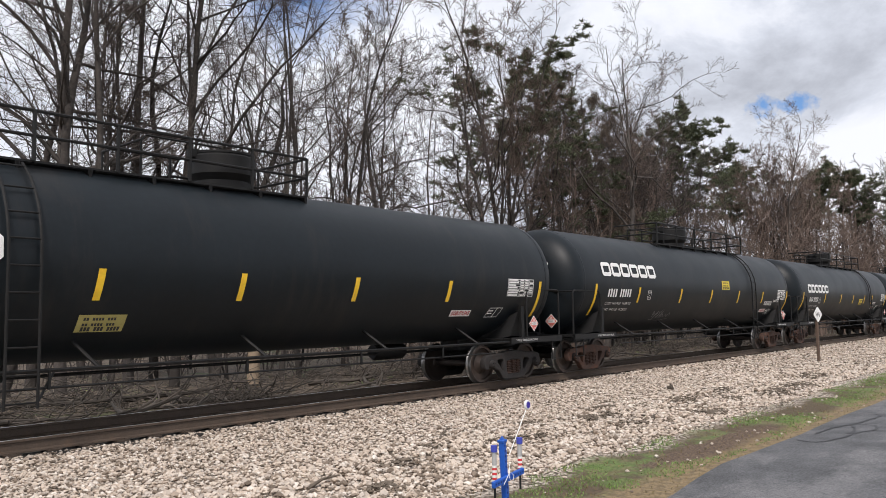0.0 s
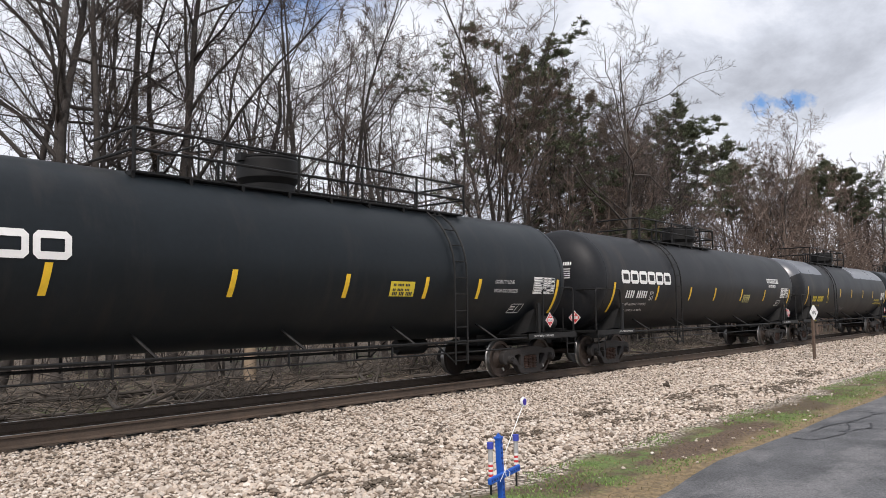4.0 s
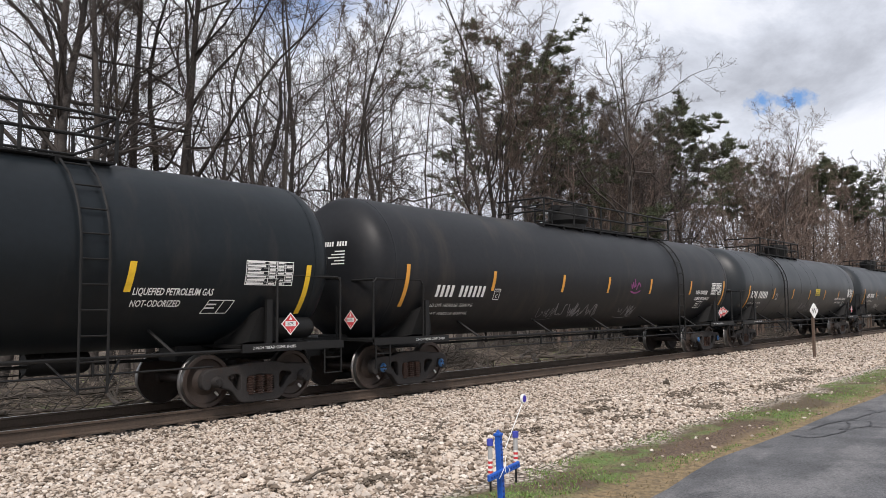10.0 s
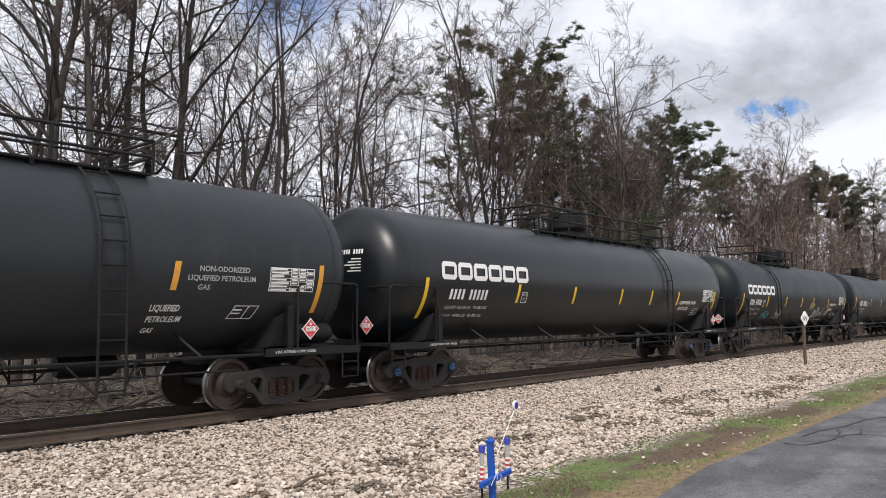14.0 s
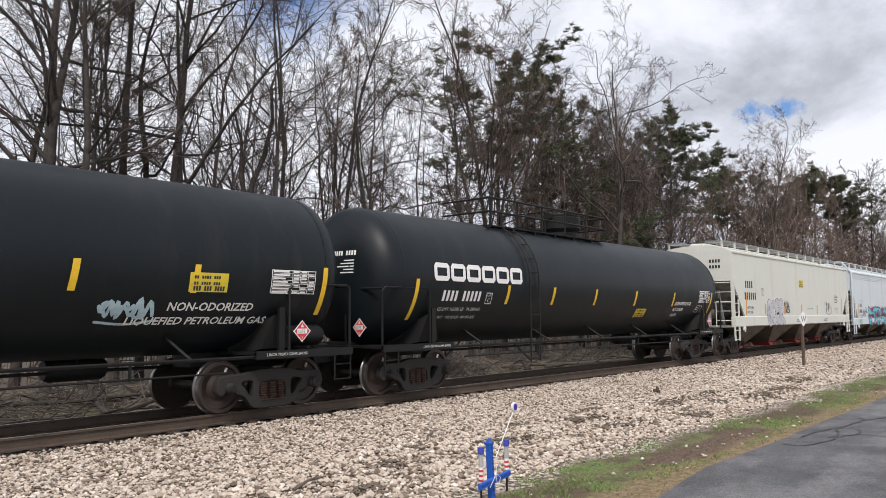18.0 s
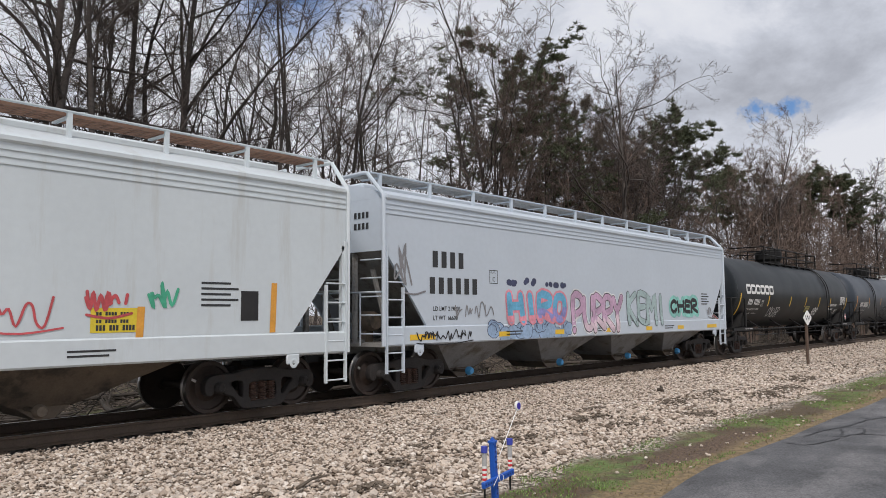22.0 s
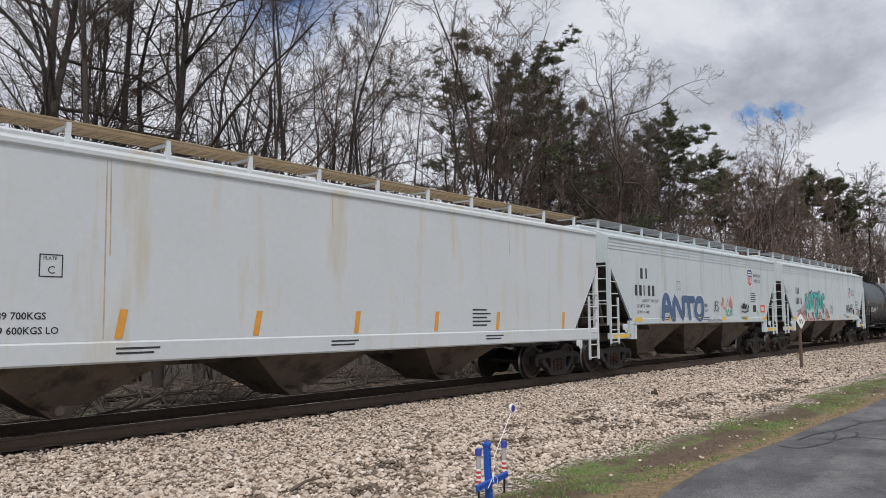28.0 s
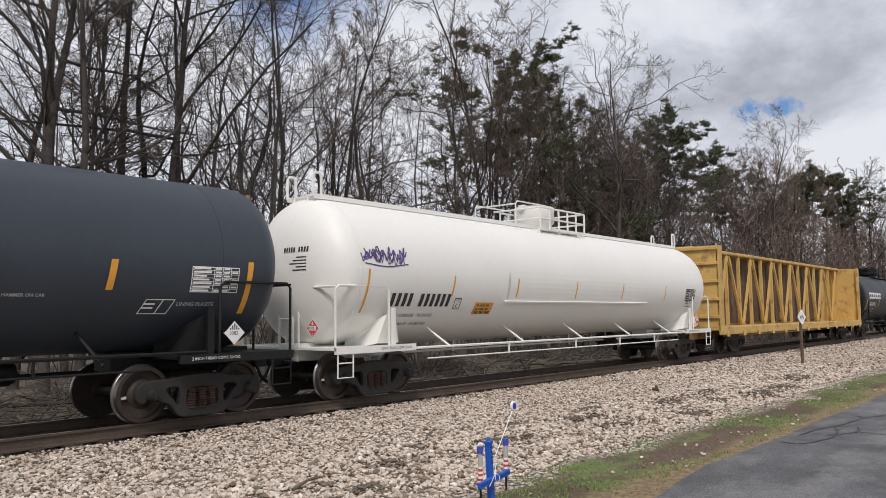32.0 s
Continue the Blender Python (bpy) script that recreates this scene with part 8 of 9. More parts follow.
def build_clods():
    spots = [(14.1, -4.57, .45, .2), (12.8, -5.18, .6, .35), (12.65, -5.96, .4, .25), (21.1, -6.24, 1.0, .4), (19.4, -6.34, .7, .4), (10.28, -5.4, .4, .2), (9.5, -5.42, .35, .25), (7.3, -5.4, .3, .2), (16.0, -5.4, .6, .3), (17.2, -5.9, .5, .3),
             (11.4, -4.5, .3, .15), (6.2, -6.2, .3, .2), (15.0, -6.4, .6, .3), (24.0, -5.7, .9, .4), (8.4, -4.9, .3, .2), (18.3, -5.4, .5, .25)]
    rng = np.random.default_rng(8)
    pts = []
    for x, y, a, b in spots:
        for i in range(int(420 * a)):
            pts.append((x + rng.normal(0, a * 0.45), y + rng.normal(0, b * 0.45)))
    for i in range(260):
        pts.append((4 + 30 * rng.random(), -6.9 + 5.4 * rng.random()))
    me = scatter_stones("soil_crumbs", len(pts), 0, 1, -3, -2, 0.03, 21)
    co = np.empty(len(me.vertices) * 3)
    me.vertices.foreach_get("co", co)
    co = co.reshape(-1, 10, 3)
    cen = co.mean(1, keepdims=True)
    p = np.array([(x, y, surface(x, y) + rng.uniform(0.02, 0.06)) for x, y in pts])
    co = (co - cen) * rng.uniform(0.3, 1.3, (len(pts), 1, 1)) * np.array([1.2, 1.0, 0.8]) + p[:, None, :]
    me.vertices.foreach_set("co", co.reshape(-1))
    me.materials.clear()
    me.materials.append(CLOD)
    tagged(new("soil_crumbs", me), "dark crumbs of soil and litter over the ballast", "soil", kind="stuff")
    for i, (x, y, a, b, c) in enumerate([(18.27, -4.06, .085, .08, .13), (18.54, -4.82, .10, .08, .05)]):
        ob = new("soil_clod", clod_mesh(i * 3.7, a, b, c))
        ob.matrix_basis = pose(x, y, surface(x, y) + 0.03, 0, 0, i * 47)
        tagged(ob, "dark lump of soil lying on the pale ballast", "soil", "soil lumps on the ballast")
    sticks = [((9.2, -4.4), (9.62, -4.12), 0.022), ((5.5, -5.72), (6.15, -5.5), 0.022), ((9.62, -4.12), (9.95, -4.0), 0.012), ((7.9, -5.3), (8.5, -5.1), 0.012), ((13.0, -6.2), (13.5, -6.0), 0.015), ((20.3, -5.4), (21.4, -5.0), 0.018), ((16.5, -7.3), (16.9, -7.2), 0.02)]
    for a, b, r in sticks:
        m = ((a[0] + b[0]) / 2 + 0.03, (a[1] + b[1]) / 2 + 0.05)
        z = surface(m[0], m[1]) + 0.045
        g = Geo().tube([(a[0], a[1], z), (m[0], m[1], z + 0.03), (b[0], b[1], z + 0.015)], r, 6, r1=r * 0.5)
        g.tube([(m[0], m[1], z + 0.02), (m[0] + 0.12, m[1] - 0.03, z + 0.07)], r * 0.5, 5, r1=r * 0.2)
        tagged(new("stick", g.mesh("stick", CLOD)), "broken dark twig lying on the ballast", "stick", "sticks on the ballast")


build_clods()


# ---- sign, roadside cross ----
def build_whistle_post():
    post = new("whistle_post")
    post.matrix_basis = pose(31.02, -4.04, 0, 0, 0, -14)
    tagged(post, "white diamond sign with a black W on a brown post", "sign")
    g = Geo().box(-0.05, 0.05, -0.045, 0.045, -0.35, 1.25, ch=0.012)
    part("post", g.mesh("post", POSTWOOD), post)
    g = Geo()
    r = 0.305
    cc = 0.03
    loop = [(r - cc, -cc), (r - cc, cc), (cc, r - cc), (-cc, r - cc), (-r + cc, cc), (-r + cc, -cc), (-cc, -r + cc), (cc, -r + cc)]
    g.prism([(x, 1.467 + z) for x, z in loop], -0.064, -0.052)
    plate = part("sign_plate", g.mesh("sign_plate", WHITEPAINT), post)
    g = Geo()
    text_geo(g, wrap_flat(-0.064), "W", -0.165, 1.467 - 0.105, 0.21, 0.004, stretch=1.15)
    part("letter", g.mesh("letter", DARKLETTER), plate)


build_whistle_post()


def build_cross():
    cross = new("memorial_cross")
    cross.matrix_basis = pose(6.05, -8.06, -0.355, 0, -4, 6)
    tagged(cross, "small bright blue wooden memorial cross with string and a disc", "cross")
    g = Geo()
    g.box(-0.028, 0.028, -0.028, 0.028, 0, 0.80, ch=0.005)
    g.add([(-0.028, -0.028, 0.80), (0.028, -0.028, 0.80), (0.028, 0.028, 0.80), (-0.028, 0.028, 0.80), (0, 0, 0.855)], [(0, 1, 4), (1, 2, 4), (2, 3, 4), (3, 0, 4)])
    part("upright", g.mesh("upright", BLUEPAINT), cross)
    g = Geo().box(-0.036, 0.036, -0.036, 0.036, 0.79, 0.815, ch=0.004)
    part("cap_strip", g.mesh("cap_strip", BLUEPAINT), cross)
    g = Geo().box(-0.285, 0.285, -0.062, -0.029, 0.425, 0.485, ch=0.006)
    arm = part("arm", g.mesh("arm", BLUEPAINT), cross)
    peg = Geo().box(-0.009, 0.009, -0.003, 0.0, -0.008, 0.008).mesh("peg_hole", spray("deep_blue", (0.006, 0.03, 0.16)))
    for i in range(12):
        if abs(i - 5.5) > 1:
            part("peg_hole", peg, arm, (-0.25 + i * 0.0455, -0.062, 0.455))
    for i in range(15):
        if not 6 < i < 10:
            part("peg_hole", peg, cross, (0, -0.028, 0.06 + i * 0.05))
    g = Geo()
    g.tube([(-0.14, -0.075, 0.42), (-0.02, -0.078, 0.52), (0.05, -0.078, 0.47), (0.02, -0.078, 0.40), (-0.03, -0.078, 0.46), (0.03, -0.05, 0.58)], 0.003, 5)
    part("string", g.mesh("string", WHITEPAINT), cross, label="white string tied round it")
    g = Geo().tube([(0.05, -0.04, 0.66), (0.47, -0.02, 1.03)], 0.0045, 6)
    stick = part("disc_stick", g.mesh("disc_stick", WHITEPAINT), cross)
    g = Geo()
    g.lathe([(-0.012, 0), (-0.012, 0.047), (-0.008, 0.05), (0.008, 0.05), (0.012, 0.047), (0.012, 0)], "y", 20, at=(0.49, -0.02, 1.065))
    g.lathe([(-0.016, 0), (-0.016, 0.034), (-0.012, 0.034)], "y", 20, [1, 1], at=(0.49, -0.02, 1.065))
    part("disc", g.mesh("disc", [WHITEPAINT, spray("indigo", (0.05, 0.03, 0.32))], 40), stick, label="round white and indigo disc")
    for x, y in ((6.76, -7.37), (7.36, -7.28)):
        lamp = new("flag_tube_light")
        lamp.matrix_basis = pose(x, y, -0.31)
        tagged(lamp, "garden tube light with red and white stripes and blue cap", "garden light", "tube lights by the cross")
        g = Geo().tube([(0, 0, -0.12), (0, 0, 0.13)], 0.012, 8)
        part("stake", g.mesh("stake", BLACKIRON), lamp)
        g = Geo().lathe([(0.12 + i * 0.026, 0.026) for i in range(9)], "z", 14, [i % 2 for i in range(8)])
        part("striped_tube", g.mesh("striped_tube", [REDPLATE, WHITEPAINT], 40), lamp)
        g = Geo().lathe([(0.328, 0.026), (0.47, 0.026)], "z", 14)
        part("clear_tube", g.mesh("clear_tube", GREYLETTER, 40), lamp)
        g = Geo().lathe([(0.47, 0.026), (0.47, 0.036), (0.54, 0.036), (0.545, 0.0)], "z", 14)
        part("cap", g.mesh("cap", spray("royal", (0.05, 0.07, 0.42)), 40), lamp)


build_cross()


def build_shed():
    shed = new("red_shed")
    shed.matrix_basis = pose(22.2, 32.2, -0.3, 0, 0, 25)
    shed.scale = (0.75, 0.75, 0.85)
    tagged(shed, "small faded red shed among the trees with a dark window", "shed")
    g = Geo().box(-1.9, 1.9, -1.4, 1.4, 0, 1.9)
    wall = part("wall", g.mesh("wall", material("faded_red_siding", (0.42, 0.09, 0.06), 0.75, var=0.2, scale=2)), shed)
    for i in range(12):
        part("board", shared("shed_board", lambda: Geo().box(-1.92, 1.92, -0.02, 0.0, 0, 0.13).mesh("board", material("red_board", (0.40, 0.085, 0.055), 0.75, var=0.2, rand=0.4))), wall, (0, -1.4, 0.05 + i * 0.15))
    g = Geo().prism([(-2.1, 1.85), (2.1, 1.85), (0, 2.5)], -1.55, 1.55)
    part("roof", g.mesh("roof", material("grey_shingle", (0.16, 0.15, 0.14), 0.9)), shed)
    g = Geo().box(-0.35, 0.25, -1.45, -1.41, 0.9, 1.5)
    part("window", g.mesh("window", BLACKIRON), shed)


build_shed()


# ---- trees ----
def tubes(P, R, sides):
    """Round bars for many branches at once: P is branches x points x 3, R the radii."""
    nb, k, _ = P.shape
    d = P[:, -1] - P[:, 0]
    d /= np.linalg.norm(d, axis=1, keepdims=True) + 1e-9
    ref = np.where(np.abs(d[:, 2:3]) > 0.9, np.array([[1.0, 0, 0]]), np.array([[0, 0, 1.0]]))
    s = np.cross(d, ref)
    s /= np.linalg.norm(s, axis=1, keepdims=True) + 1e-9
    u = np.cross(d, s)
    a = np.arange(sides) * 2 * math.pi / sides
    ring = s[:, None, None, :] * np.cos(a)[None, None, :, None] + u[:, None, None, :] * np.sin(a)[None, None, :, None]
    V = (P[:, :, None, :] + ring * R[:, :, None, None]).reshape(-1, 3)
    i = np.arange(k - 1)[:, None] * sides
    j = np.arange(sides)[None, :]
    q = np.stack([i + j, i + (j + 1) % sides, i + sides + (j + 1) % sides, i + sides + j], -1).reshape(-1, 4)
    F = (q[None] + (np.arange(nb) * k * sides)[:, None, None]).reshape(-1, 4)
    return V, F


def joined(chunks):
    vs, fs, o = [], [], 0
    for v, f in chunks:
        vs.append(v)
        fs.append(f + o)
        o += len(v)
    return np.concatenate(vs), np.concatenate(fs)


def sprout(rng, P, R, n, ratio, spread, up, k, t0, rr, wob, thick=0.013, level=1.0, droop=0.0):
    """Children along parent branches: n a parent; level flattens their fan, droop bends them down before they rise."""
    nb, kp, _ = P.shape
    par = np.repeat(np.arange(nb), n)
    m = len(par)
    t = t0 + (1 - t0) * ((np.tile(np.arange(n), nb) + rng.random(m)) / n)
    ft = t * (kp - 1)
    i0 = np.minimum(ft.astype(int), kp - 2)
    fr = (ft - i0)[:, None]
    start = P[par, i0] * (1 - fr) + P[par, i0 + 1] * fr
    r0 = (R[par, i0] * (1 - fr[:, 0]) + R[par, i0 + 1] * fr[:, 0])
    d = P[par, i0 + 1] - P[par, i0]
    d /= np.linalg.norm(d, axis=1, keepdims=True) + 1e-9
    plen = np.linalg.norm(np.diff(P, axis=1), axis=2).sum(1)[par]
    rv = rng.normal(0, 1, (m, 3)) * np.array([1, 1, level])
    perp = rv - d * (rv * d).sum(1, keepdims=True)
    perp /= np.linalg.norm(perp, axis=1, keepdims=True) + 1e-9
    ang = np.radians(rng.normal(spread, 10, m))[:, None]
    nd = d * np.cos(ang) + perp * np.sin(ang)
    nd[:, 2] += up - droop
    nd /= np.linalg.norm(nd, axis=1, keepdims=True)
    L = plen * ratio * rng.uniform(0.5, 1.2, m) * (1.1 - 0.55 * t)
    C = np.empty((m, k, 3))
    C[:, 0] = start
    cur = nd
    for j in range(1, k):
        cur = cur + rng.normal(0, wob, (m, 3)) + np.array([0, 0, up * 0.35 + droop * 0.5])
        cur /= np.linalg.norm(cur, axis=1, keepdims=True)
        C[:, j] = C[:, j - 1] + cur * (L / (k - 1))[:, None]
    rad = np.minimum(r0 * rr, L * thick)
    RR = rad[:, None] * np.linspace(1, 0.35, k)[None]
    return C, RR


def bare_tree(seed, h, r0, stems=1, limbs=14, spread=42, lean=0.0, counts=(6, 6, 4), light=False, wob=0.13, low=0.38, fine=0.0055, rise=0.12):
    """Trunk and limbs in one mesh, the finer branches and long thin twigs in another."""
    rng = np.random.default_rng(seed)
    k = 12
    P = np.zeros((stems, k, 3))
    R = np.zeros((stems, k))
    for s in range(stems):
        a = rng.uniform(0, 6.28)
        off = 0.18 * rng.random() if stems > 1 else 0
        tilt = (0.08 + 0.12 * rng.random()) if stems > 1 else 0.02
        d = np.array([math.cos(a) * tilt + lean, math.sin(a) * tilt, 1.0])
        P[s, 0] = (math.cos(a) * off, math.sin(a) * off, -0.4)
        hs = h * (1 if s == 0 else rng.uniform(0.7, 0.95))
        for j in range(1, k):
            d = d + rng.normal(0, wob * 0.6, 3)
            d[2] = max(d[2], 0.8)
            d /= np.linalg.norm(d)
            P[s, j] = P[s, j - 1] + d * hs / (k - 1)
        R[s] = r0 * (1 if s == 0 else 0.75) * np.linspace(1, 0.08, k) ** 0.85
    L1, R1 = sprout(rng, P, R, limbs, 0.42, spread + 4, rise, 9, low, 0.55, wob * 1.2, 0.0125)
    L2, R2 = sprout(rng, L1, R1, counts[0], 0.46, 46, rise * 0.5, 6, 0.12, 0.6, wob * 1.2, 0.0085)
    tv, tf = joined([tubes(P, R, 8), tubes(L1, np.maximum(R1, fine * 1.3), 5)])
    twigs = [tubes(L2, np.maximum(R2, fine * 1.15), 4 if not light else 3)]
    L3, R3 = sprout(rng, L2, R2, counts[1], 0.52, 44, rise * 0.4, 4 if not light else 3, 0.08, 0.6, wob * 1.2, 0.006)
    twigs.append(tubes(L3, np.maximum(R3, fine), 3))
    if counts[2]:
        L4, R4 = sprout(rng, L3, R3, counts[2], 0.70, 42, rise * 0.4, 3, 0.05, 0.7, wob * 1.2, 0.005)
        twigs.append(tubes(L4, np.maximum(R4, fine * 0.75), 3))
    cv, cf = joined(twigs)
    return (tv, tf), (cv, cf)


def needles(rng, C, per, size, flat=0.5, rise=0.35, width=0.07):
    """Tufts of thin blades round the points C."""
    n = len(C) * per
    c = np.repeat(C, per, 0)
    d = rng.normal(0, 1, (n, 3)) * np.array([1, 1, flat])
    d /= np.linalg.norm(d, axis=1, keepdims=True)
    d[:, 2] += rise
    L = size * rng.uniform(0.5, 1.2, n)[:, None]
    s = np.cross(d, rng.normal(0, 1, (n, 3)))
    s /= np.linalg.norm(s, axis=1, keepdims=True) + 1e-9
    w = size * width
    base = c + d * L * 0.1
    v = np.stack([base - s * w, base + s * w, base + d * L], 1).reshape(-1, 3)
    f = np.arange(n * 3).reshape(-1, 3)
    return v, f


def pine_tree(seed, h, r0, low, reach, tufts, size, flat=0.45, lean=0.0, gaps=0.25, per_m=2.4, dome=0.0, width=0.07, stubs=0, up=0.10, shag=0.0):
    """Irregular pine: level limbs with upturned ends that carry flat plates of needles, clear gaps between them."""
    rng = np.random.default_rng(seed)
    k = 10
    P = np.zeros((1, k, 3))
    d = np.array([lean, 0, 1.0])
    P[0, 0] = (0, 0, -0.4)
    for j in range(1, k):
        d = d + rng.normal(0, 0.035, 3)
        d /= np.linalg.norm(d)
        P[0, j] = P[0, j - 1] + d * h / (k - 1)
    R = (r0 * np.linspace(1, 0.14, k))[None]
    n = int(h * (1 - low) * per_m)
    L1, R1 = sprout(rng, P, R, n, reach, 78, up, 7, low, 0.34, 0.09, 0.014, droop=0.12)
    keep = rng.random(n) > gaps
    u = np.linspace(0, 1, n)
    grow = (rng.uniform(0.45, 1.3, n) * (1 + dome * np.sin(math.pi * (0.25 + 0.75 * u))))[:, None, None]
    L1 = L1[:, :1] + (L1 - L1[:, :1]) * grow
    L1, R1 = L1[keep], R1[keep]
    L2, R2 = sprout(rng, L1, R1, 9, 0.40, 52, 0.06, 4, 0.35, 0.5, 0.12, 0.010, level=0.22)
    L3, R3 = sprout(rng, L2, R2, 4, 0.50, 46, 0.10, 3, 0.3, 0.6, 0.12, 0.008, level=0.3)
    ch = [tubes(P, R, 8), tubes(L1, R1, 5), tubes(L2, np.maximum(R2, 0.008), 3)]
    if stubs:
        S, RS = sprout(rng, P, R, stubs, 0.10, 84, 0.0, 4, 0.15, 0.3, 0.14, 0.012)
        ch.append(tubes(S, RS, 4))
    tv, tf = joined(ch)
    C = np.concatenate([L1[:, 5:].reshape(-1, 3), L2[:, 2:].reshape(-1, 3), L3[:, 1:].reshape(-1, 3)])
    if shag:
        C = np.concatenate([C, C - np.array([0, 0, shag]) * rng.random((len(C), 1))])
    C = C + rng.normal(0, 0.07, C.shape) * np.array([1, 1, 0.5])
    nv, nf = needles(rng, C, tufts, size, flat, width=width)
    return (tv, tf), (nv, nf)


TREES = {}


def tree_kind(key, make, trunk_mat, crown_mat):
    if key not in TREES:
        (tv, tf), (cv, cf) = make()
        TREES[key] = (np_mesh("trunk", tv, tf, trunk_mat, smooth=True), np_mesh("crown", cv, cf, crown_mat))
    return TREES[key]


def plant(key, name, x, y, turn, scale, label, category="tree", group="bare trees by the track"):
    t = new(name)
    t.matrix_basis = pose(x, y, ground_z(y) - 0.05, 0, 0, turn)
    t.scale = (scale, scale, scale)
    tagged(t, label, category, group)
    a, b = TREES[key]
    part("trunk", a, t)
    part("crown", b, t)
    return t


def spot(angle, d):
    """A place d metres from the camera, at that many degrees from the track's way."""
    return d * math.cos(radians(angle)), EYE.y + d * math.sin(radians(angle))


def build_trees():
    kinds = {
        "oak": lambda: bare_tree(21, 18, 0.19, 1, 16, 46, counts=(9, 8, 3), wob=0.17, rise=0.09, fine=0.0065),
        "twin": lambda: bare_tree(34, 17, 0.15, 2, 12, 38, counts=(7, 6, 3), low=0.3),
        "tall": lambda: bare_tree(45, 20, 0.19, 1, 16, 52, counts=(8, 6, 3), low=0.30, wob=0.09, rise=0.05),
        "triple": lambda: bare_tree(52, 16, 0.11, 3, 10, 34, counts=(6, 6, 3), wob=0.12, low=0.28),
        "maple": lambda: bare_tree(63, 17.5, 0.14, 4, 10, 36, counts=(7, 7, 4), low=0.25, rise=0.09, wob=0.14, fine=0.008),
        "crook": lambda: bare_tree(71, 14, 0.16, 1, 14, 56, counts=(8, 7, 3), wob=0.22, low=0.2, rise=0.06),
        "slim": lambda: bare_tree(88, 14, 0.08, 2, 10, 34, counts=(6, 6, 3), wob=0.12, low=0.25, rise=0.14),
        "whip": lambda: bare_tree(97, 9, 0.045, 4, 8, 32, counts=(5, 5, 2), wob=0.15, low=0.12, fine=0.007),
        "far": lambda: bare_tree(105, 17, 0.17, 1, 14, 44, counts=(8, 8, 0), light=True, fine=0.014, rise=0.10),
        "far_b": lambda: bare_tree(112, 16, 0.13, 3, 9, 34, counts=(7, 8, 0), light=True, fine=0.014, rise=0.14),
    }
    for kname, mk in kinds.items():
        tree_kind(kname, mk, BARK, BUDTWIG if kname in ("maple", "far_b", "whip") else TWIG)
    tree_kind("pine", lambda: pine_tree(7, 18.2, 0.24, 0.36, 0.40, 22, 0.27, lean=0.05, gaps=0.2, per_m=4.4, dome=0.35, stubs=16, width=0.11), BARK, NEEDLE)
    tree_kind("pine_top", lambda: pine_tree(13, 19, 0.22, 0.66, 0.30, 18, 0.32, gaps=0.1, per_m=5.0, dome=0.6, stubs=18, width=0.12), BARK, NEEDLE)
    tree_kind("pine_old", lambda: pine_tree(19, 17, 0.22, 0.30, 0.22, 5, 0.22, flat=0.9, gaps=0.1, per_m=3.0, shag=0.5, width=0.06), BARK, OLDNEEDLE)
    tree_kind("pine_low", lambda: pine_tree(29, 8, 0.10, 0.2, 0.46, 14, 0.22, flat=0.35, gaps=0.1, per_m=4.0, width=0.09), BARK, NEEDLE)
    tree_kind("pine_thin", lambda: pine_tree(43, 19, 0.20, 0.40, 0.24, 6, 0.16, gaps=0.25, per_m=2.6, stubs=40, width=0.05, shag=0.25), BARK, OLDNEEDLE)
    (tv, tf), (cv, cf) = bare_tree(131, 19, 0.20, 1, 22, 66, counts=(3, 2, 0), low=0.35, wob=0.16, rise=0.03)
    TREES["snag"] = (np_mesh("trunk", tv, tf, BARK, smooth=True), np_mesh("crown", cv, cf, TWIG))
    L = {"oak": "bare grey-barked tree with wide crooked limbs", "twin": "bare tree forked into two leaning trunks", "tall": "tall straight bare tree with high branches", "triple": "clump of three thin bare trunks",
         "maple": "bare budding tree with a fine fan of twigs", "crook": "bare dark tree with twisted branches", "slim": "slim bare saplings with fine twigs", "whip": "low bare thicket saplings with reddish twigs",
         "far": "bare tree far along the track", "far_b": "bare reddish tree far along the track"}
    rows = [("oak", 71.4, 25, 20, 1.0), ("crook", 69.6, 29, 20, 1.15), ("tall", 67.7, 25, 0, 1.0), ("twin", 65.2, 25.5, 200, 1.0), ("slim", 63.0, 27, 100, 1.15), ("tall", 60.7, 26, 130, 0.97), ("twin", 57.8, 27.5, 75, 1.0),
            ("slim", 53.7, 27.5, 220, 1.2), ("triple", 51.8, 29, 330, 1.0), ("maple", 48.6, 32, 250, 0.95), ("crook", 45.4, 32, 120, 1.0), ("slim", 42.0, 34, 10, 1.0), ("oak", 40.2, 37, 60, 0.9), ("crook", 38.4, 40, 160, 0.95), ("triple", 66.4, 31, 10, 1.0), ("crook", 62.0, 29, 230, 1.1), ("triple", 55.9, 31, 150, 1.0), ("slim", 46.8, 33, 300, 1.1),
            ("maple", 36.9, 39, 140, 1.14), ("far", 33.2, 44, 30, 0.95), ("far_b", 31.2, 45, 80, 1.0), ("maple", 29.2, 50, 300, 1.0), ("far", 27.6, 53, 200, 0.85),
            ("far_b", 26.4, 58, 130, 0.9), ("far", 23.4, 62, 10, 0.85), ("far_b", 20.4, 72, 260, 0.95), ("maple", 18.0, 80, 45, 1.05), ("far_b", 16.6, 84, 170, 1.0), ("far", 15.6, 92, 60, 0.9), ("far_b", 12.6, 104, 20, 0.95), ("far", 11.6, 112, 100, 0.9),
            ("far_b", 10.6, 120, 200, 0.9), ("far", 9.2, 134, 280, 0.95), ("far_b", 8.2, 150, 30, 0.95), ("far", 13.4, 98, 310, 0.85)]
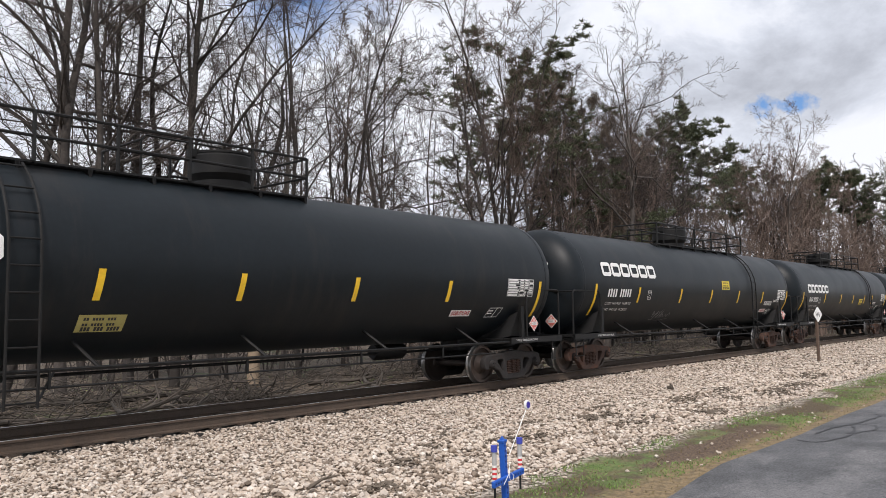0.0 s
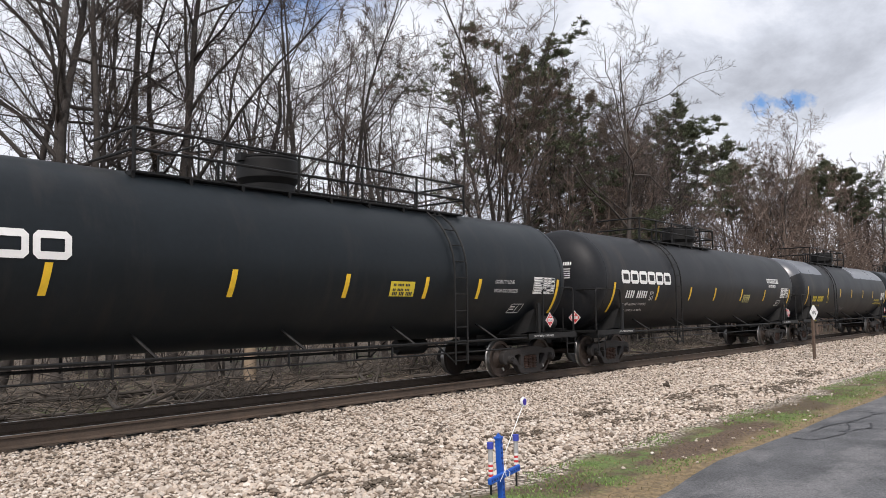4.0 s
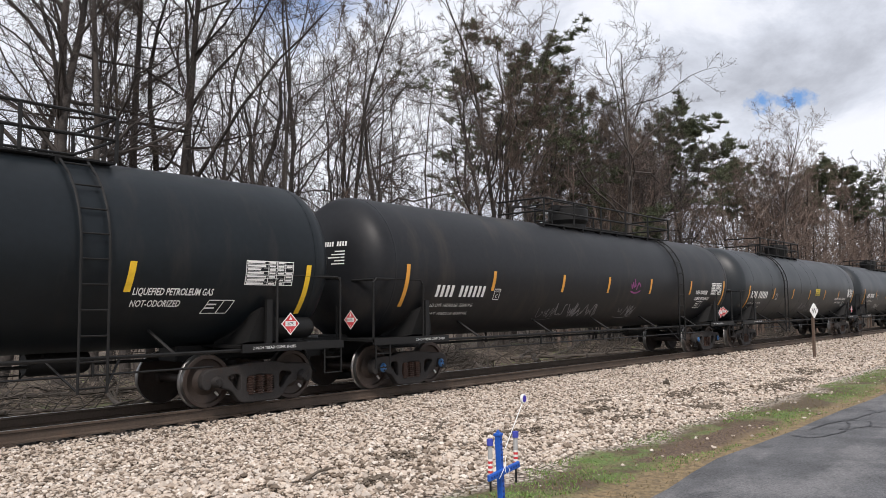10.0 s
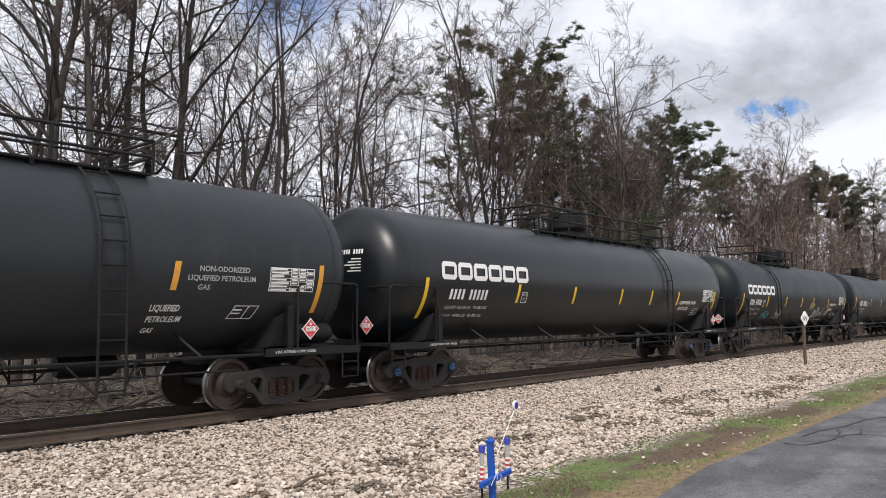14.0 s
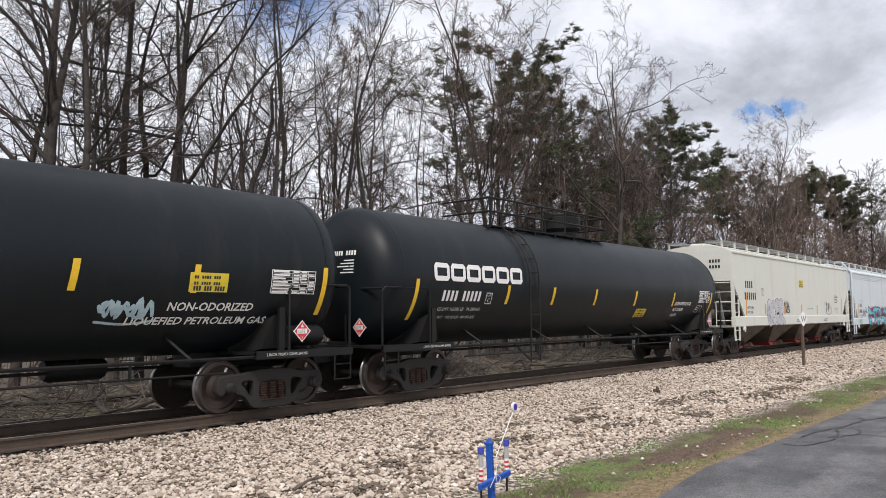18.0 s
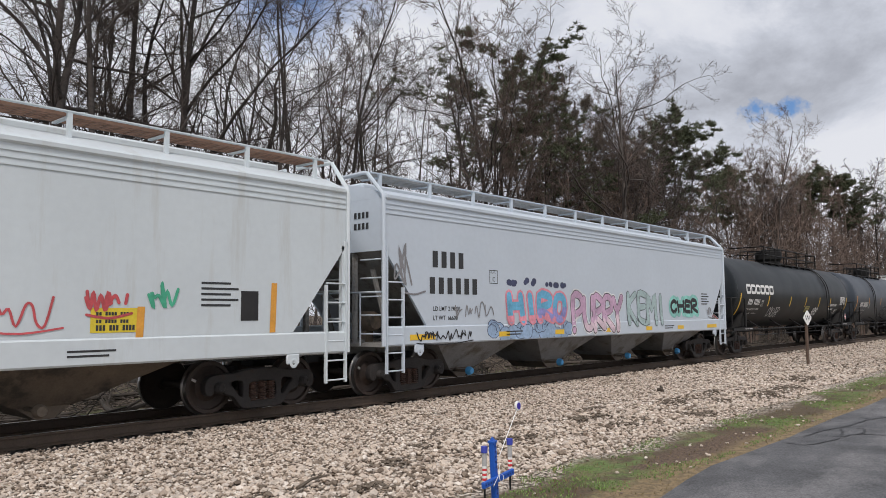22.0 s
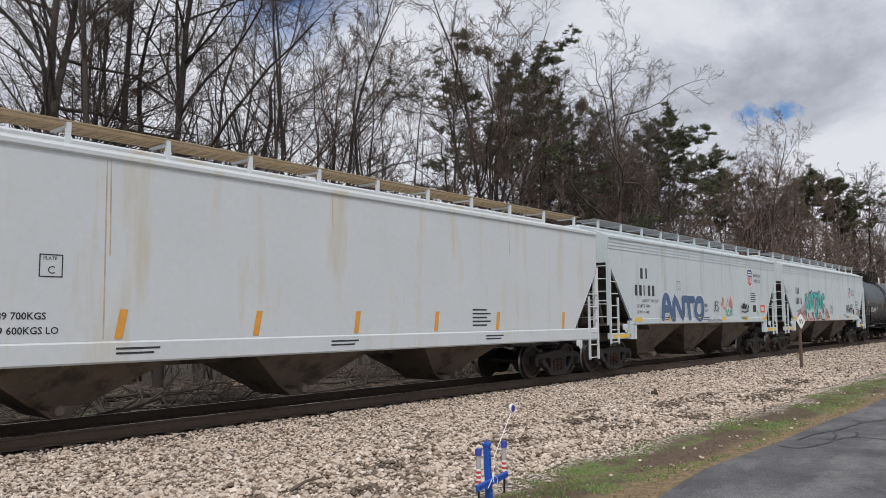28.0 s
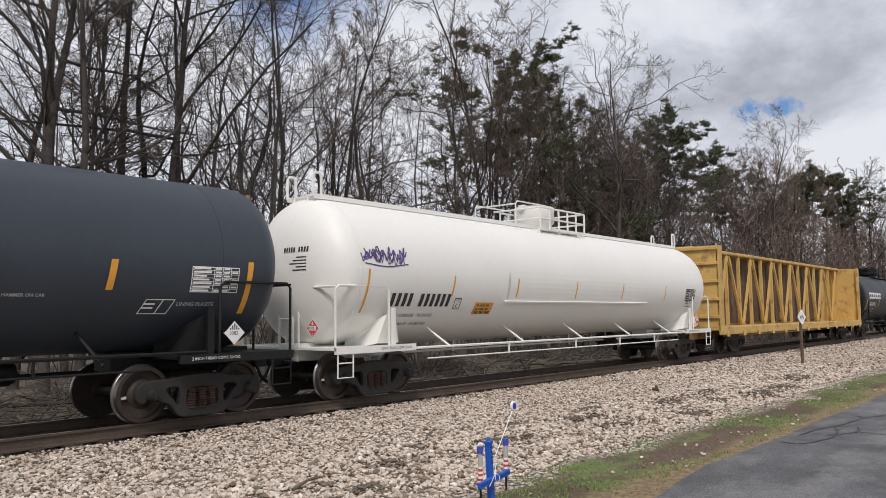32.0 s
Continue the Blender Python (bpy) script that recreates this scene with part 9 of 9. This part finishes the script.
    for key, a, d, turn, sc in rows:
        x, y = spot(a, d)
        plant(key, "bare_tree", x, y, turn, sc, L[key])
    rng = random.Random(77)
    for i in range(22):
        a = rng.uniform(8.5, 30)
        d = ((rng.uniform(5.5, 12) if a < 21 else rng.uniform(10, 20)) - EYE.y) / math.sin(radians(a))
        x, y = spot(a, d)
        key = rng.choice(["far", "far_b"])
        plant(key, "bare_tree", x, y, rng.uniform(0, 360), rng.uniform(0.72, 0.98), L[key])
    for i in range(10):
        x, y = spot(42 + 3.0 * i + rng.uniform(-1, 1), rng.uniform(26, 33))
        plant("whip", "sapling", x, y, rng.uniform(0, 360), rng.uniform(0.55, 0.9), L["whip"], "sapling", "saplings along the track")
    for i in range(34):
        a = rng.uniform(8, 38)
        d = (rng.uniform(8.5, 20) - EYE.y) / math.sin(radians(a))
        x, y = spot(a, d)
        plant("whip", "sapling", x, y, rng.uniform(0, 360), rng.uniform(0.55, 0.95), L["whip"], "sapling", "saplings along the track")
    for key, a, d, turn, sc, lb in (("pine", 35.9, 47, 60, 0.97, "large white pine with dark green open crown"), ("pine_top", 24.3, 68, 20, 0.98, "tall pine with a dense green top"), ("pine_old", 30.3, 50, 90, 0.98, "shaggy brownish-green pine in the thicket"),
                                    ("pine_old", 28.6, 56, 200, 0.9, "shaggy brownish-green pine in the thicket"), ("pine_top", 19.4, 83, 150, 0.86, "slender pine with a sparse green top"), ("pine_top", 13.6, 92, 220, 0.88, "broad dark pine far along the track"),
                                    ("pine_top", 14.8, 92, 10, 0.9, "broad dark pine far along the track"), ("pine_low", 27.6, 47, 40, 0.95, "low young pine with drooping green boughs"), ("pine_low", 26.2, 49, 190, 0.9, "low young pine with drooping green boughs"),
                                    ("pine_top", 25.6, 66, 250, 0.80, "tall pine with a dense green top"), ("pine_thin", 63.6, 28, 40, 1.0, "thin shaggy pine with dead twigs and sparse needles")):
        x, y = spot(a, d)
        plant(key, "pine_tree", x, y, turn, sc, lb, "pine", "pines among the bare trees")
    for key, a, d, turn, sc in (("oak", 29.6, 45, 10, 1.04), ("crook", 31.4, 46, 150, 1.0), ("maple", 27.2, 52, 220, 0.8), ("slim", 33.6, 42, 300, 0.85)):
        x, y = spot(a, d)
        plant(key, "bare_tree", x, y, turn, sc, L[key])
    for key, a, d, turn, sc in (("maple", 17.3, 68, 200, 1.0), ("maple", 15.9, 74, 60, 0.98), ("far_b", 12.4, 88, 40, 1.05), ("far_b", 11.2, 95, 140, 1.1), ("far_b", 10.2, 102, 250, 1.1)):
        x, y = spot(a, d)
        plant(key, "bare_tree", x, y, turn, sc, L[key])
    x, y = spot(43.5, 30)
    plant("snag", "dead_tree", x, y, 200, 0.55, "bare dead trunk with broken stubs of branches", "tree", "dead trees")
    x, y = spot(21.7, 60)
    plant("snag", "dead_tree", x, y, 80, 0.92, "bare dead trunk with broken stubs of branches", "tree", "dead trees")
    # broken pale trunk
    x, y = spot(55.3, 26.5)
    t = new("broken_trunk")
    t.matrix_basis = pose(x, y, ground_z(y) - 0.05)
    tagged(t, "broken leaning trunk with pale torn wood", "tree", "dead trees")
    g = Geo().tube([(0, 0, -0.3), (0.05, 0, 2), (0.1, 0, 4.2), (0.2, 0, 5.6), (0.28, 0.02, 6.4)], 0.22, 9, r1=0.13)
    part("stump", g.mesh("stump", PALEBARK, 50), t)
    g = Geo().tube([(0.22, 0, 5.8), (0.42, 0.05, 6.8), (0.95, 0.1, 7.9), (1.25, 0.05, 9.2), (1.15, 0.0, 10.4), (1.6, 0.1, 11.4), (1.7, 0.1, 12.2)], 0.12, 8, r1=0.012)
    for z in (7.6, 8.6, 9.4, 10.2, 10.9):
        q = 1 if z in (8.6, 10.2) else -1
        g.tube([(1.1, 0.05, z), (1.1 + q * 0.5, 0.1, z + 0.35), (1.1 + q * 0.8, 0.2, z + 1.0), (1.1 + q * 1.3, 0.2, z + 1.5)], 0.035, 5, r1=0.006)
    g.tube([(0.25, 0.0, 6.0), (0.0, 0.1, 7.0), (0.1, 0.2, 8.2), (-0.2, 0.2, 9.2)], 0.09, 7, r1=0.04)
    g.tube([(-0.1, 0, 5.4), (-0.3, 0, 6.3), (-0.55, 0, 7.0)], 0.06, 6, r1=0.02)
    part("leaning_limb", g.mesh("leaning_limb", BARK, 50), t)
    # undergrowth and woods behind, past counting
    rngn = np.random.default_rng(5)
    n = 4200
    px = 2 + 200 * rngn.random(n)
    py = np.where(px < 45, 13.0, 7.5) + 22 * rngn.random(n)
    base = np.stack([px, py, np.array([ground_z(b) for b in py]) - 0.1], 1)
    hh = rngn.uniform(0.8, 4.2, n) * (0.7 + 0.5 * rngn.random(n)) * np.interp(px, [0, 25, 60, 200], [0.6, 0.8, 1.25, 1.4])
    P = np.empty((n, 4, 3))
    P[:, 0] = base
    d = np.concatenate([rngn.normal(0, 0.25, (n, 2)), np.ones((n, 1))], 1)
    for j in range(1, 4):
        d = d + rngn.normal(0, 0.12, (n, 3))
        P[:, j] = P[:, j - 1] + d / np.linalg.norm(d, axis=1, keepdims=True) * (hh / 3)[:, None]
    R = (0.006 + 0.006 * rngn.random(n))[:, None] * np.array([[1.6, 1.2, 0.9, 0.6]])
    Q, RQ = sprout(rngn, P, R, 4, 0.45, 40, 0.15, 3, 0.25, 0.8, 0.18)
    v, f = joined([tubes(P, R, 3), tubes(Q, np.maximum(RQ, 0.006), 3)])
    tagged(new("undergrowth", np_mesh("undergrowth", v, f, TWIG)), "tangled bare brown undergrowth below the trees", "undergrowth", kind="stuff")
    low = [bare_tree(400 + i, 12, 0.09, 1 + i % 3, 8, 38, counts=(5, 4, 0), light=True, low=0.12, fine=0.018) for i in range(4)]
    rnd = random.Random(19)
    allv = []
    for i in range(95):
        (tv, tf), (cv, cf) = low[i % 4]
        a = radians(rnd.uniform(7.5, 16) if i % 3 else rnd.uniform(16, 33))
        dd = ((rnd.uniform(4.8, 12) if a < 0.36 else rnd.uniform(9, 24)) - EYE.y) / math.sin(a)
        x, y = dd * math.cos(a), EYE.y + dd * math.sin(a)
        s, a = rnd.uniform(0.55, 1.1), rnd.uniform(0, 6.28)
        ca, sa2 = math.cos(a) * s, math.sin(a) * s
        for v0, f0 in ((tv, tf), (cv, cf)):
            allv.append((np.stack([v0[:, 0] * ca - v0[:, 1] * sa2 + x, v0[:, 0] * sa2 + v0[:, 1] * ca + y, v0[:, 2] * s + ground_z(y)], 1), f0))
    v, f = joined(allv)
    tagged(new("thicket", np_mesh("thicket", v, f, BUDTWIG)), "dense reddish-brown thicket of bare young trees", "thicket", kind="stuff")
    chunks = []
    for i in range(5):
        chunks.append(bare_tree(300 + i, 15, 0.13, 1 + i % 2, 9, 40, counts=(4, 4, 0), light=True, fine=0.014))
    allv = []
    rnd = random.Random(9)
    for i in range(90):
        (tv, tf), (cv, cf) = chunks[i % 5]
        x = 40 + 290 * rnd.random()
        y = rnd.uniform(30, 62) + max(0, x - 120) * 0.08
        s, a = rnd.uniform(0.75, 1.15), rnd.uniform(0, 6.28)
        ca, sa2 = math.cos(a) * s, math.sin(a) * s
        for v0, f0 in ((tv, tf), (cv, cf)):
            allv.append((np.stack([v0[:, 0] * ca - v0[:, 1] * sa2 + x, v0[:, 0] * sa2 + v0[:, 1] * ca + y, v0[:, 2] * s + ground_z(y)], 1), f0))
    v, f = joined(allv)
    tagged(new("far_woods", np_mesh("far_woods", v, f, TWIG)), "grey-brown bare woods behind the nearer trees", "woods", kind="stuff")


build_trees()


# ---- fallen wood beyond the track ----
def build_fallen_wood():
    rng = np.random.default_rng(15)
    n = 9000
    x = 2 + 75 * rng.random(n) ** 1.5
    y = 2.5 + 8 * rng.random(n)
    L = rng.uniform(0.1, 0.8, n)
    a = rng.uniform(0, 6.28, n)
    z = np.array([ground_z(b) for b in y]) + rng.uniform(0.0, 0.12, n)
    tilt = rng.normal(0, 0.18, n)
    P = np.empty((n, 3, 3))
    for j, t in enumerate((-0.5, 0.0, 0.5)):
        P[:, j, 0] = x + np.cos(a) * L * t + rng.normal(0, 0.02, n)
        P[:, j, 1] = y + np.sin(a) * L * t + rng.normal(0, 0.02, n)
        P[:, j, 2] = z + tilt * L * t
    R = rng.uniform(0.003, 0.014, n)[:, None] * np.array([[1, 0.9, 0.5]])
    v, f = tubes(P, R, 4)
    tagged(new("dead_sticks", np_mesh("dead_sticks", v, f, STICKWOOD)), "pale dead sticks strewn over the leaf litter", "sticks", kind="stuff")
    m = 2600
    heaps = np.stack([rng.uniform(4, 62, 26), rng.uniform(3.6, 9.5, 26), rng.uniform(0.5, 1.3, 26)], 1)
    hp = heaps[rng.integers(0, 26, m)]
    c = np.stack([hp[:, 0] + rng.normal(0, 0.9, m) * hp[:, 2], hp[:, 1] + rng.normal(0, 0.5, m), np.zeros(m)], 1)
    c[:, 2] = np.array([ground_z(b) for b in c[:, 1]]) + np.abs(rng.normal(0, 0.28, m)) * hp[:, 2]
    d = rng.normal(0, 1, (m, 3)) * np.array([1, 0.7, 0.35])
    d /= np.linalg.norm(d, axis=1, keepdims=True)
    L = rng.uniform(0.3, 1.5, m)[:, None]
    bend = rng.normal(0, 0.07, (m, 3))
    P = np.stack([c - d * L / 2, c - d * L / 6 + bend, c + d * L / 6 + bend, c + d * L / 2], 1)
    v, f = tubes(P, rng.uniform(0.004, 0.020, m)[:, None] * np.array([[1, 0.9, 0.7, 0.4]]), 4)
    tagged(new("brush_heaps", np_mesh("brush_heaps", v, f, LOGWOOD)), "heaps of tangled dead branches beyond the track", "brush", kind="stuff")
    rnd = random.Random(31)
    for i in range(60):
        x, y = 4 + 56 * rnd.random() ** 1.3, rnd.uniform(2.9, 8.0)
        L, a, r = rnd.uniform(1.2, 5.0), rnd.uniform(-1.3, 1.3), rnd.uniform(0.02, 0.10)
        z = ground_z(y) + r * 0.8
        g = Geo()
        g.tube([(-L / 2, 0, 0.05), (-L / 6, 0.1, 0.1), (L / 6, 0.05, 0.12), (L / 2, -0.1, 0.25)], r, 7, r1=r * 0.5)
        for k in range(4):
            t = rnd.uniform(-0.3, 0.45) * L
            g.tube([(t, 0.05, 0.1), (t + 0.3, rnd.uniform(-0.4, 0.3), rnd.uniform(0.2, 0.6)), (t + 0.6, rnd.uniform(-0.8, 0.6), rnd.uniform(0.2, 1.1))], r * 0.4, 5, r1=r * 0.12)
        ob = new("fallen_branch", g.mesh("fallen_branch", LOGWOOD, 50))
        ob.matrix_basis = pose(x, y, z, 0, 0, math.degrees(a))
        tagged(ob, "grey fallen branch with broken side limbs on the leaf litter", "branch", "fallen branches beyond the track")


build_fallen_wood()


# ---- ties ----
def build_ties():
    tie = Geo().box(-0.115, 0.115, -1.28, 1.28, -0.385, -0.205, ch=0.012).mesh("tie", TIEWOOD)
    plate = Geo()
    plate.box(-0.10, 0.10, -0.17, 0.17, -0.205, -0.188)
    for a in (-0.06, 0.06):
        for b in (-0.1, 0.1):
            plate.box(a - 0.012, a + 0.012, b - 0.012, b + 0.012, -0.19, -0.165)
    plate = plate.mesh("tie_plate", RAILSIDE)
    rnd = random.Random(3)
    for i in range(280):
        x = -6 + i * 0.535
        t = part("tie", tie, TRACK, (x + rnd.uniform(-0.03, 0.03), rnd.uniform(-0.04, 0.04), rnd.uniform(-0.012, 0.008)), (0, 0, rnd.uniform(-1.2, 1.2)))
        if i < 140:
            for sy in (-1, 1):
                part("tie_plate", plate, t, (0, sy * 0.755, 0))
    g = Geo()
    for i in range(700):
        x = -6 + (280 + i) * 0.535
        g.box(x - 0.115, x + 0.115, -1.28, 1.28, -0.385, -0.205)
    for i in range(1100):
        x = -6 - (1 + i) * 0.535
        g.box(x - 0.115, x + 0.115, -1.28, 1.28, -0.385, -0.205)
    o = part("far_ties", g.mesh("far_ties", TIEWOOD), TRACK)
    o["kind"] = "stuff"


build_ties()


def motions():
    """The cars run along the track, and every wheel rolls with them."""
    times = [i for i in range(0, 33)]
    for car, x in CARS:
        walk(car, [(t, pose(x - travel(t), 0, 0)) for t in times])
    # the wheels of one truck are keyed; all the others roll alike and take the same keys
    steps = [i / 30 for i in range(0, 32 * 30 + 1)]
    for place in (0, 1):
        sets = [w for i, w in SPIN if i == place]
        first = sets[0]
        at = first.matrix_basis.translation.copy()
        walk(first, [(t, Matrix.Translation(at) @ Matrix.Rotation(-(travel(t) - travel(0)) / R_WHEEL, 4, "Y")) for t in steps])
        keys = first.animation_data
        for w in sets[1:]:
            w.rotation_mode = "QUATERNION"
            w.animation_data_create()
            w.animation_data.action = keys.action
            w.animation_data.action_slot = keys.action_slot


motions()
